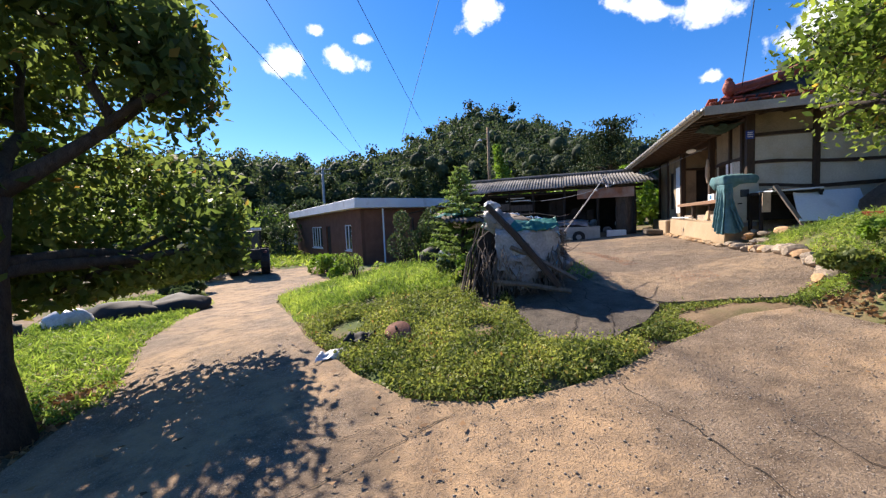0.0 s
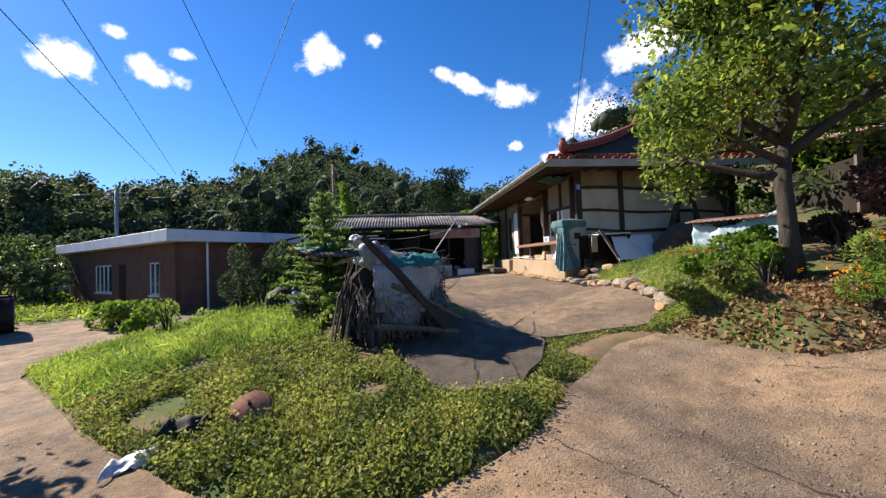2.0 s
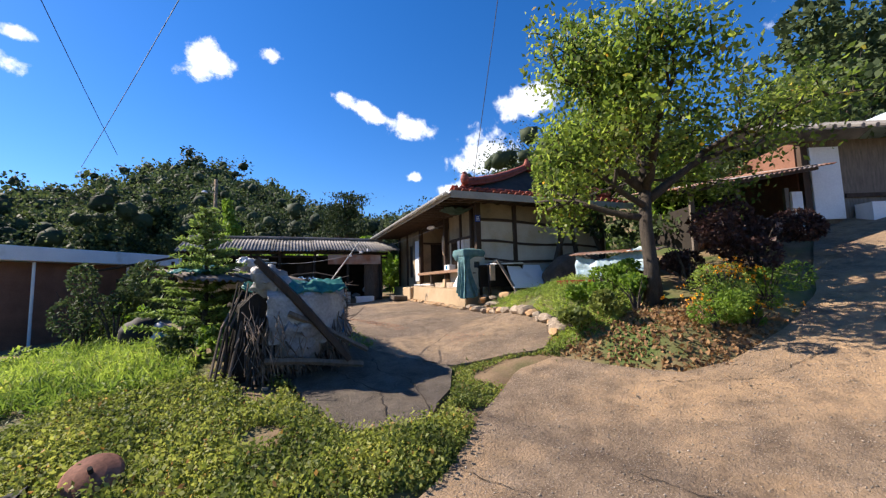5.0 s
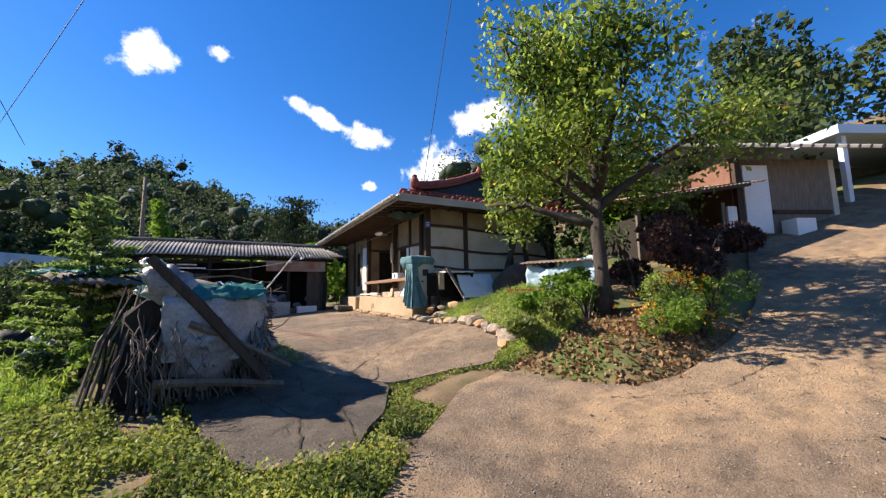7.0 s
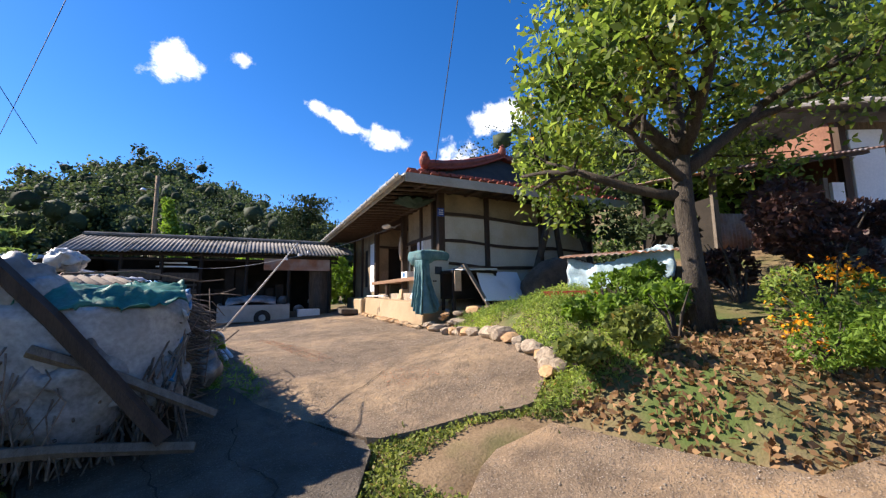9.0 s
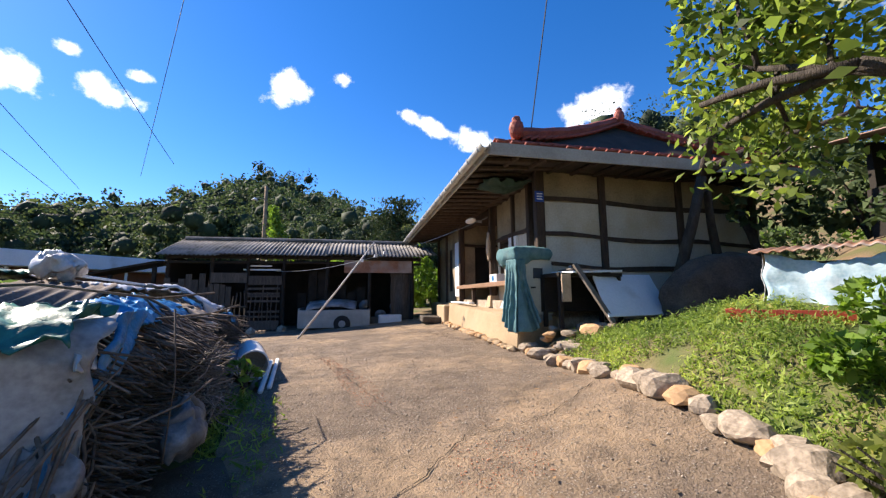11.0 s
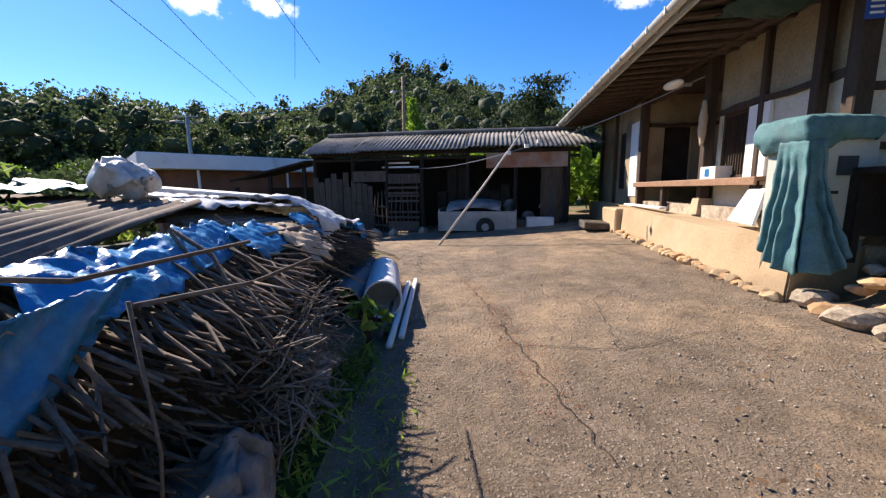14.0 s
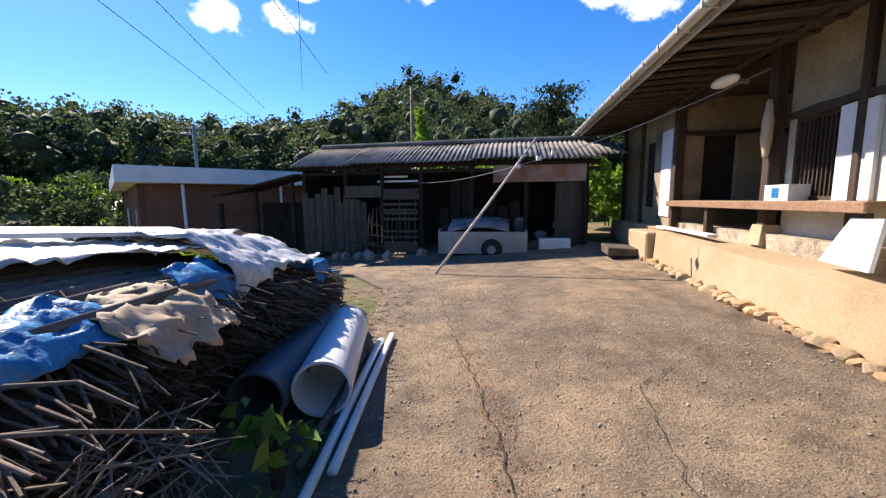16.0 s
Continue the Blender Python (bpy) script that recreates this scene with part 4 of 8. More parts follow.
# walnut tree at the lane
WB_ = (-7.75, -4.6)
broadleaf("walnut_tree", (*WB_, ground_height(*WB_) - 0.05), [(0, 0, 0), (-0.1, 0.03, 0.9), (-0.12, 0.1, 1.8), (0.0, 0.15, 2.6)], 0.2,
          [((0, 0.15, 2.6), (0.6, 0.5, 0.75), 1.3, 0.1), ((0, 0.15, 2.6), (-0.6, 0.6, 0.8), 1.4, 0.1), ((0, 0.15, 2.6), (0.2, -0.6, 0.9), 1.4, 0.1), ((-0.12, 0.1, 1.8), (0.7, 0.9, 0.25), 1.3, 0.09),
           ((-0.1, 0.1, 2.0), (-0.9, 0.2, 0.4), 1.3, 0.08), ((-0.1, 0.1, 1.9), (0.2, 1.0, 0.15), 1.3, 0.08)],
          45, L_WALNUT, 0.10, 0.20, 34000, 0.30, "dense dark-leaved walnut tree standing at the lane", droop=0.35, keep=lambda x, y, z: x + 0.35 * y < 2.0 and z > 1.35 + 0.2 * x and y > -1.3, prune=True)


def lobes(center, r, n, rng, squash=0.8, cores=None):
    """Points over a lumpy crown with gaps, and the way out from its middle."""
    k = max(4, int(4 + r))
    lc = rng.normal(size=(k, 3)) * np.array((0.48, 0.48, 0.38)) * r
    lr = rng.uniform(0.35, 0.62, k) * r
    which = rng.integers(0, k, n)
    d = rng.normal(size=(n, 3))
    d /= np.linalg.norm(d, axis=1, keepdims=True)
    p = lc[which] + d * lr[which][:, None] * rng.uniform(0.78, 1.0, (n, 1))
    p[:, 2] *= squash
    if cores is not None:
        cores.extend((np.asarray(center) + c * (1, 1, squash), q) for c, q in zip(lc, lr))
    return np.asarray(center) + p, d


def cone_points(base, h, r, n, rng):
    t = rng.uniform(0.04, 1, n) ** 0.8
    a = rng.uniform(0, 2 * math.pi, n)
    tier = (0.75 + 0.25 * np.cos(t * 40))
    rr = r * (1.02 - t) * tier * rng.uniform(0.6, 1.05, n)
    p = np.stack([np.cos(a) * rr, np.sin(a) * rr, h * (0.15 + 0.85 * t)], 1)
    d = np.stack([np.cos(a), np.sin(a), -0.2 + 0 * a], 1)
    return np.asarray(base) + p, d


# far woods on the hills
rng = np.random.default_rng(5)
cores = []
woods, ppts, pouts = [([], [], []), ([], [], []), ([], [], [])], [], []
for _ in range(2300):
    az, d = rng.uniform(-66, 72), 36 + 110 * rng.uniform() ** 0.8
    x, y = d * math.sin(math.radians(az)), d * math.cos(math.radians(az))
    if az > 22 and d < 30 and az < 60:
        continue
    if hills(x, y) < 1.3 and d < 75:
        continue
    z = ground_height(x, y)
    if rng.uniform() < 0.10:
        h = rng.uniform(5.0, 9.5)
        p, o = cone_points((x, y, z), h, h * 0.24, 170, rng)
        ppts.append(p)
        pouts.append(o)
    else:
        r = 1.8 + 3.2 * rng.uniform() ** 1.6
        p, o = lobes((x, y, z + r * 1.15 + rng.uniform(0.4, 2.2)), r, int(min(1000, 10.0 * (r / (0.0062 * d)) ** 2)), rng, 1.05, cores)
        stand = woods[min(2, int(rng.choice((0, 0, 0, 1, 1, 2))))]
        stand[0].append(p)
        stand[1].append(o)
        stand[2].append(np.full((len(p), 1), d))
for (pts, outs, far), leaf, words in zip(woods, (L_WOOD, L_WOODDARK, L_WOODOLIVE), ("dense green mixed woods covering the hills", "darker oaks standing among the hill woods", "olive-green trees among the hill woods")):
    P, O, F = np.concatenate(pts), np.concatenate(outs), np.concatenate(far)
    tagged(leaf_mesh("far_woods", P, 0.0040 * F, 0.0078 * F, leaf, rng=rng, out=O * 0.6, aspect=0.85), words, "forest", kind="stuff")
# dark balls added inside the crowns; their colour stands for the inner shade
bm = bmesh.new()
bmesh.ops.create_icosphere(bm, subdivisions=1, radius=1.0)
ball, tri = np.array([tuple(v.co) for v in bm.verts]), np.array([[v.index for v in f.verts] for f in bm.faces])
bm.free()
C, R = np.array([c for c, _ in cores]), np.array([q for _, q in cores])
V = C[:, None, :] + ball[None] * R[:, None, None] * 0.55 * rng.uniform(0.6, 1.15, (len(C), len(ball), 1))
tagged(mesh_object("far_woods", V.reshape(-1, 3), (tri[None] + len(ball) * np.arange(len(C))[:, None, None]).reshape(-1, 3), L_WOODDARK), "added dark balls standing for shade inside the hill tree crowns", "forest", kind="stuff")
P, O = np.concatenate(ppts), np.concatenate(pouts)
ob = leaf_mesh("far_pines", P, 0.35, 0.75, L_PINE, rng=rng, out=O, aspect=0.5)
tagged(ob, "dark conifers standing among the hill woods", "forest", kind="stuff")


def shrub(name, x, y, r, h, leaf, lo, hi, count, label, category="bush", stems=8, seed=0, z=None, squash=0.8, aspect=0.5):
    rng = np.random.default_rng(seed + 100)
    z0 = ground_height(x, y) if z is None else z
    t = thing(name, pose(x, y, z0), label, category)
    bm = bmesh.new()
    for k in range(stems):
        a, rr = rng.uniform(0, 6.28), r * rng.uniform(0.2, 0.85)
        q = Vector((math.cos(a) * rr, math.sin(a) * rr, h * rng.uniform(0.5, 0.95)))
        tube(bm, [(q.x * 0.08, q.y * 0.08, -0.05), (q.x * 0.4, q.y * 0.4, q.z * 0.5), tuple(q)], [0.018 + r * 0.01, 0.012 + r * 0.006, 0.004], 5)
    part("stem", bm, M_BARK, t)
    p, d = lobes((0, 0, h * 0.58), r, count, rng, squash=h / (2.1 * r) * 1.25)
    p[:, 2] = np.abs(p[:, 2] - 0.02) + 0.02
    leaf_mesh("crown", p, lo, hi, leaf, t, rng=rng, out=d * 0.6, aspect=aspect)
    return t


# trees and vines behind the barn
for i, (az, d, r, h, leaf, n) in enumerate([(9, 26, 2.3, 3.6, L_BRIGHT, 2600), (13.5, 24, 2.2, 3.9, L_BRIGHT, 2600), (18.5, 22, 2.2, 4.2, L_BRIGHT, 2600), (23, 19, 2.0, 4.3, L_BRIGHT, 2400), (27, 16, 1.9, 4.0, L_BRIGHT, 2200),
                                            (-3, 30, 3.0, 3.8, L_BRIGHT, 2200), (-9, 27, 2.6, 3.0, L_WOOD, 2200), (-15, 24, 2.4, 2.9, L_BRIGHT, 2200), (-21, 30, 3.0, 3.2, L_WOOD, 2200), (-27, 34, 3.2, 3.2, L_WOOD, 2200), (-33, 36, 3.4, 3.4, L_WOOD, 2200), (-41, 34, 3.4, 3.6, L_WOOD, 2200), (-50, 30, 3.2, 3.6, L_WOOD, 2200)]):
    x, y = d * math.sin(radians(az)), d * math.cos(radians(az))
    shrub("overgrown_bush", x, y, r, h, leaf, 0.22, 0.42, n, "vine-covered bush behind the barn" if az > 0 else "dense green bush on the field edge", "bush", 6, 10 + i, z=-0.4, aspect=0.7)
rng = np.random.default_rng(77)
big_pine = thing("pine_tree", pose(12.2, 36.0, 1.0), "broad dark pine tree standing above the barn roof", "tree")
bm = bmesh.new()
tube(bm, [(0, 0, -1.0), (0.2, 0, 4), (0.1, 0.2, 8), (0.4, 0, 10.5)], [0.35, 0.28, 0.2, 0.08], 8)
cl = []
for k in range(26):
    a, zz = rng.uniform(0, 6.28), rng.uniform(5.2, 10.6)
    rr = rng.uniform(0.8, 3.4) * (1 - 0.5 * (zz - 5.2) / 5.4)
    q = (math.cos(a) * rr, math.sin(a) * rr, zz)
    tube(bm, [(0.15, 0, zz - 0.8), (q[0] * 0.5, q[1] * 0.5, zz - 0.3), q], [0.1, 0.07, 0.03], 5)
    cl.append(np.array(q) + rng.normal(size=(160, 3)) * np.array((0.75, 0.75, 0.2)))
part("trunk", bm, M_BARK, big_pine)
leaf_mesh("crown", np.concatenate(cl), 0.25, 0.55, L_PINE, big_pine, rng=rng, aspect=0.35, up=0.4)

# young fir beside the wood stack
fir = thing("young_fir", pose(-3.2, 0.75, ground_height(-3.2, 0.75) - 0.02), "young fir tree with pale tiered branches", "tree")
bm = bmesh.new()
tube(bm, [(0, 0, 0), (0.02, 0.0, 1.3), (-0.03, -0.03, 2.5)], [0.05, 0.035, 0.008], 7)
cl, cd = [], []
rng = np.random.default_rng(8)
for k in range(64):
    t = (k + 0.5) / 64
    zz = 0.25 + 2.2 * t
    a = k * 2.4
    ln = (0.95 * (1 - t) + 0.14) * rng.uniform(0.75, 1.1)
    tip = np.array((math.cos(a) * ln, math.sin(a) * ln, zz + 0.16 * ln))
    b0 = np.array((0, 0, zz))
    tube(bm, [tuple(b0), tuple((b0 + tip) / 2 + (0, 0, -0.03)), tuple(tip)], [0.012, 0.008, 0.003], 4)
    n = int(130 * ln) + 20
    s = rng.uniform(0.15, 1.0, (n, 1))
    c = b0 + (tip - b0) * s + rng.normal(size=(n, 3)) * (0.035, 0.035, 0.015)
    cl.append(c)
    cd.append(np.tile((tip - b0) / ln, (n, 1)))
part("trunk", bm, M_BARK, fir)
leaf_mesh("crown", np.concatenate(cl), 0.08, 0.16, L_FIR, fir, rng=rng, aspect=0.24, out=np.concatenate(cd) * 0.5)

# ---- grass, weeds, fallen leaves ----


def scatter(poly, n, rng, inset=0.0):
    q = np.array(poly)
    out = np.zeros((0, 2))
    while len(out) < n:
        p = rng.uniform(q.min(0), q.max(0), (2 * n, 2))
        c = np.zeros(len(p), dtype=bool)
        for (x0, y0), (x1, y1) in zip(q, np.roll(q, 1, axis=0)):
            if y0 != y1:
                c ^= ((y0 > p[:, 1]) != (y1 > p[:, 1])) & (p[:, 0] < (x1 - x0) * (p[:, 1] - y0) / (y1 - y0) + x0)
        out = np.concatenate([out, p[c]])
    return out[:n]


GXA, GYA, GZA = np.array(gx), np.array(gy), np.array([p[2] for p in gv]).reshape(len(gy), len(gx))


def heights(xy):
    """Heights on the ground sheet, between its grid points."""
    i = np.clip(np.searchsorted(GXA, xy[:, 0]) - 1, 0, len(GXA) - 2)
    j = np.clip(np.searchsorted(GYA, xy[:, 1]) - 1, 0, len(GYA) - 2)
    a = (xy[:, 0] - GXA[i]) / (GXA[i + 1] - GXA[i])
    b = (xy[:, 1] - GYA[j]) / (GYA[j + 1] - GYA[j])
    return (GZA[j, i] * (1 - a) + GZA[j, i + 1] * a) * (1 - b) + (GZA[j + 1, i] * (1 - a) + GZA[j + 1, i + 1] * a) * b


def weeds(name, poly, n, rng, material, lo, hi, label, top=0.12, up=0.3, aspect=0.6, clump=0.25, seedlings=3, mask=None):
    """Low plants: several leaves about each stem point, thicker in clumps."""
    xy = scatter(poly, n, rng)
    dens = np.array([noise.noise(Vector((x * 1.3, y * 1.3, 5.0))) for x, y in xy])
    xy = xy[dens > -clump]
    if mask:
        xy = xy[[mask(x, y) for x, y in xy]]
    z = heights(xy)
    c = np.repeat(np.column_stack([xy, z]), seedlings, axis=0)
    c[:, :2] += rng.normal(size=(len(c), 2)) * 0.035
    c[:, 2] += np.abs(rng.normal(size=len(c))) * top * 0.55 + 0.01
    return tagged(leaf_mesh(name, c, lo, hi, material, rng=rng, up=up, aspect=aspect), label, "weeds", kind="stuff")


rng = np.random.default_rng(3)
FRONT = [(-6.3, -1.0), (-5.6, -2.1), (-4.4, -3.5), (-3.6, -4.25), (-2.9, -4.4), (-2.3, -4.3), (-1.7, -4.1), (-0.75, -3.4), (-0.55, -2.85), (-1.26, -3.25), (-2.1, -3.05), (-2.27, -2.4), (-2.4, -1.0), (-3.4, -0.6)]
MEADOW = [(-8.8, 2.9), (-6.3, -1.0), (-3.4, -0.6), (-3.3, 0.4), (-4.0, 3.0), (-5.5, 6.5), (-8.0, 6.2)]
STRIP = [(-0.7, -2.72), (-0.2, -2.0), (-0.05, -1.8), (0.7, -2.1), (1.2, -2.45), (1.9, -2.2), (2.1, -2.5), (1.25, -2.95), (1.1, -3.1), (0.45, -2.8), (-0.4, -3.2), (-0.75, -3.4), (-1.2, -3.3)]
weeds("ground_weeds", FRONT, 26000, rng, L_WEED, 0.018, 0.058, "low yellow-green weeds covering the verge", 0.12, seedlings=3, clump=0.34)
weeds("dry_stalks", [(-5.2, -2.4), (-4.4, -3.2), (-3.2, -3.0), (-2.6, -1.6), (-3.6, -1.0), (-5.0, -1.6)], 700, rng, L_DRY, 0.10, 0.30, "dry straw and brown stalks among the weeds", 0.05, up=0.2, aspect=0.03, seedlings=1, clump=0.3)
weeds("ground_weeds", STRIP, 3600, rng, L_WEED, 0.02, 0.05, "low weeds growing in the gap between slabs", 0.05, clump=0.15)
weeds("tall_grass", MEADOW, 22000, rng, L_GRASS, 0.08, 0.2, "bright green grass on the sloping verge", 0.16, up=1.4, aspect=0.12, seedlings=3, clump=0.5)
BED = [(1.15, -2.75), (2.05, -2.35), (2.35, -1.5), (2.55, -0.7), (2.95, 0.4), (3.4, 1.2), (5.2, 0.6), (4.3, -1.0), (3.6, -2.2), (3.0, -3.2), (1.9, -3.4)]
weeds("garden_weeds", BED, 8000, rng, L_GRASS, 0.03, 0.09, "yellow-green weeds in the raised bed", 0.10, up=0.6, aspect=0.22, seedlings=3, clump=0.26)
weeds("lawn_grass", [(-7.3, -3.9), (-7.8, -3.2), (-9.2, -1.3), (-10.4, 1.4), (-11.0, 3.0), (-14.0, 6.3), (-15.0, 3.5), (-13.2, -0.5), (-10.5, -3.6), (-8.5, -5.2)], 13000, rng, L_GRASS, 0.08, 0.20, "bright grass on the lane's far side", 0.1, up=0.9, aspect=0.16, seedlings=2, clump=0.6)
weeds("field_grass", [(-13.0, 14.5), (-16.5, 12.0), (-30, 24), (-34, 40), (-18, 36)], 5000, rng, L_GRASS, 0.2, 0.5, "sunlit grass field beyond the lane", 0.2, up=0.8, aspect=0.3, seedlings=2, clump=1)
weeds("field_grass", [(-17.8, 4.2), (-19.5, 3.5), (-24, -3.0), (-40, 6.0), (-26, 14)], 5000, rng, L_GRASS, 0.2, 0.5, "sunlit grass field beyond the lane", 0.2, up=0.8, aspect=0.3, seedlings=2, clump=1)
weeds("fallen_leaves", [(1.2, -2.9), (1.35, -3.8), (1.5, -4.6), (2.2, -4.95), (3.6, -5.0), (3.2, -3.4), (2.2, -3.0)], 2600, rng, L_DRY, 0.05, 0.10, "brown fallen leaves under the pear tree", 0.02, up=0.0, aspect=0.55, seedlings=1, clump=1)
weeds("fallen_leaves", [(-7.2, -5.0), (-7.9, -3.2), (-8.6, -3.6), (-8.3, -5.6)], 900, rng, L_DRY, 0.06, 0.12, "brown fallen leaves round the walnut trunk", 0.02, up=0.0, aspect=0.55, seedlings=1, clump=1)
weeds("side_weeds", [(-1.05, -0.6), (-0.55, -0.3), (-0.4, 1.2), (-0.75, 1.9), (-1.05, 1.6)], 420, rng, L_GRASS, 0.06, 0.16, "tufts of grass at the foot of the wood stack", 0.10, up=1.2, aspect=0.14, seedlings=4, clump=0.6)


def litter(name, poly, n, rng, lo, hi, material, label):
    xy = scatter(poly, n, rng)
    c = np.column_stack([xy, [level(x, y) + 0.035 for x, y in xy]])
    v, f = leaf_arrays(c, lo, hi, 0.5, rng=rng)
    m = np.repeat(c, 4, axis=0)
    v[:, 2] = m[:, 2] + np.abs(v[:, 2] - m[:, 2]) * 0.35
    return tagged(mesh_object(name, v, f, material), label, "leaves", kind="stuff")


litter("scattered_leaves", [(-7.0, -5.5), (-7.4, -3.4), (-6.5, -1.5), (-4.4, -3.8), (-3.0, -4.8), (-2.5, -6.5)], 90, rng, 0.07, 0.13, L_DRY, "dry leaves scattered on the drive")
litter("scattered_leaves", [(2.0, -4.9), (5.0, -5.2), (7.5, -5.2), (6.5, -8.0), (2.0, -7.0), (-0.5, -3.8), (1.0, -3.2)], 130, rng, 0.04, 0.09, L_DRY, "dry leaves scattered on the drive")
litter("scattered_leaves", [(1.0, -2.3), (2.3, -1.2), (3.0, 1.0), (2.0, 1.5), (0.5, -0.5)], 200, rng, 0.025, 0.06, L_DRY, "dry leaves along the stone edging")
litter("bark_chips", [(-1.0, 4.2), (-0.3, 4.3), (-0.2, 6.2), (-1.2, 7.2), (-1.6, 6.0)], 420, rng, 0.03, 0.12, M_TWIG, "bark chips beside the wood stack")

# garden shrubs and flowers
for i, (x, y, r, h, leaf, n, label) in enumerate([
        (4.9, -4.35, 0.75, 1.15, L_DARKBUSH, 3200, "dark purple-leaved shrub in front of the shed"), (6.1, -4.1, 0.8, 1.05, L_DARKBUSH, 3200, "dark purple-leaved shrub in front of the shed"),
        (4.0, -3.6, 0.6, 0.9, L_DARKBUSH, 2200, "dark purple-leaved shrub in front of the shed"),
        (2.65, -3.35, 0.35, 0.55, L_BRIGHT, 700, "leafy green garden plant under the pear tree"), (2.75, -2.55, 0.4, 0.6, L_BRIGHT, 900, "leafy green garden plant under the pear tree"),
        (3.45, -2.45, 0.4, 0.5, L_BRIGHT, 800, "leafy green garden plant under the pear tree"), (1.85, -2.75, 0.45, 0.4, L_WEED, 1500, "low yellow-green clump at the bed's edge"),
        (2.2, -3.1, 0.4, 0.42, L_WEED, 1300, "low yellow-green clump at the bed's edge"), (3.35, -2.75, 0.35, 0.6, L_BRIGHT, 600, "leafy green garden plant under the pear tree")]):
    shrub("garden_shrub", x, y, r, h, leaf, 0.05, 0.13, n, label, "plant", 7, 40 + i)
for i, (x, y, r, h) in enumerate([(3.15, -4.45, 0.48, 0.85), (3.75, -4.75, 0.42, 0.7), (2.55, -4.5, 0.40, 0.5), (3.0, -4.75, 0.35, 0.42)]):
    m = shrub("marigold_plant", x, y, r, h, L_GRASS if i == 0 else L_BRIGHT, 0.04, 0.09, 1500, "marigold plant with orange flowers", "flower", 8, 60 + i, aspect=0.3)
    rng2 = np.random.default_rng(i)
    p, d = lobes((0, 0, h * 0.68), r * 0.85, 26 if i != 0 else 60, rng2, squash=0.9)
    v, f = leaf_arrays(np.repeat(p[p[:, 2] > h * 0.4], 4, axis=0) + rng2.normal(size=(4 * int((p[:, 2] > h * 0.4).sum()), 3)) * 0.012, 0.022, 0.042, 0.8, rng=rng2)
    tagged(mesh_object("blossom", v, f, L_ORANGE, m), "orange flower heads", kind="stuff")
for i, (x, y, r, h, leaf, n, label) in enumerate([
        (-4.6, 3.6, 0.75, 1.35, L_WOOD, 1800, "straggly dark shrub beside the wood stack"), (-5.2, 4.4, 0.7, 1.5, L_WOOD, 1500, "straggly dark shrub beside the wood stack"), (-6.9, 4.4, 0.55, 1.2, L_GRASS, 1300, "pale green shrub on the verge"),
        (-8.6, 7.6, 0.7, 0.9, L_BRIGHT, 1500, "broad-leaved plant in front of the brick house"), (-9.6, 8.9, 0.8, 1.0, L_BRIGHT, 1500, "broad-leaved plant in front of the brick house"), (-10.4, 10.2, 0.8, 0.9, L_BRIGHT, 1500, "broad-leaved plant in front of the brick house"),
        (-2.9, -0.25, 0.35, 0.45, L_GRASS, 500, "tuft of bright green leaves on the verge"), (-3.6, 0.9, 0.35, 0.5, L_WOOD, 500, "dark undergrowth below the fir"), (-3.0, 0.3, 0.4, 0.5, L_BRIGHT, 500, "green undergrowth below the fir"),
        (-4.9, 8.6, 0.55, 1.0, L_BRIGHT, 800, "young shrub growing beside the lean-to"), (-0.80, 1.92, 0.14, 0.42, L_BRIGHT, 46, "young weed plant with broad leaves")]):
    shrub("wild_shrub", x, y, r, h, leaf, 0.06 if leaf is not L_GRASS else 0.05, 0.2 if leaf is L_BRIGHT else 0.13, n, label, "plant", 8, 80 + i)
# bushes far left behind the lane
for i, (x, y, r, h) in enumerate([(-15.5, 9.0, 1.2, 1.6), (-17.5, 12.5, 1.6, 2.4), (-16.8, 8.0, 1.0, 1.3), (-20, 16, 1.8, 2.6), (-13.5, 5.0, 0.8, 0.9), (-18.5, 22, 2.0, 3.0), (-23, 26, 2.4, 3.6), (-14, 28, 2.2, 3.4), (-27, 20, 2.4, 3.2), (-12.6, 3.6, 0.7, 0.6)]):
    shrub("lane_bush", x, y, r, h, L_WOOD if i % 2 else L_BRIGHT, 0.12, 0.3, 1500, "green bush beside the lane", "bush", 6, 120 + i, aspect=0.6)

# scrub on the slope behind the house
rng = np.random.default_rng(91)
for i in range(16):
    x, y = 8.2 + 2.0 * (i % 4) + rng.uniform(-0.6, 0.6), -2.6 + 2.4 * (i // 4) + rng.uniform(-0.6, 0.6)
    shrub("slope_bush", x, y, rng.uniform(1.0, 1.5), rng.uniform(1.3, 2.3), L_WOOD if i % 3 else L_BRIGHT, 0.10, 0.24, 1500, "wild green bush on the slope behind the house", "bush", 6, 150 + i, aspect=0.6)
for i in range(8):
    x, y = 15 + 3.2 * (i % 4), -9.5 + 5.5 * (i // 4)
    shrub("slope_bush", x, y, 2.4, 5.0, L_WOOD, 0.2, 0.42, 2200, "tall green bush on the slope above the lane", "bush", 6, 180 + i, aspect=0.6)

# ---- the barn across the yard ----
BARN = HM @ pose(0, 0, 0)
barn = thing("barn", BARN, "open-fronted weathered timber barn with corrugated cement roof", "barn")
BU0, BU1, BV, BD = -9.5, -0.9, 7.3, 3.6     # ends of the roof, its front edge and depth (house axes)
BG = -0.02


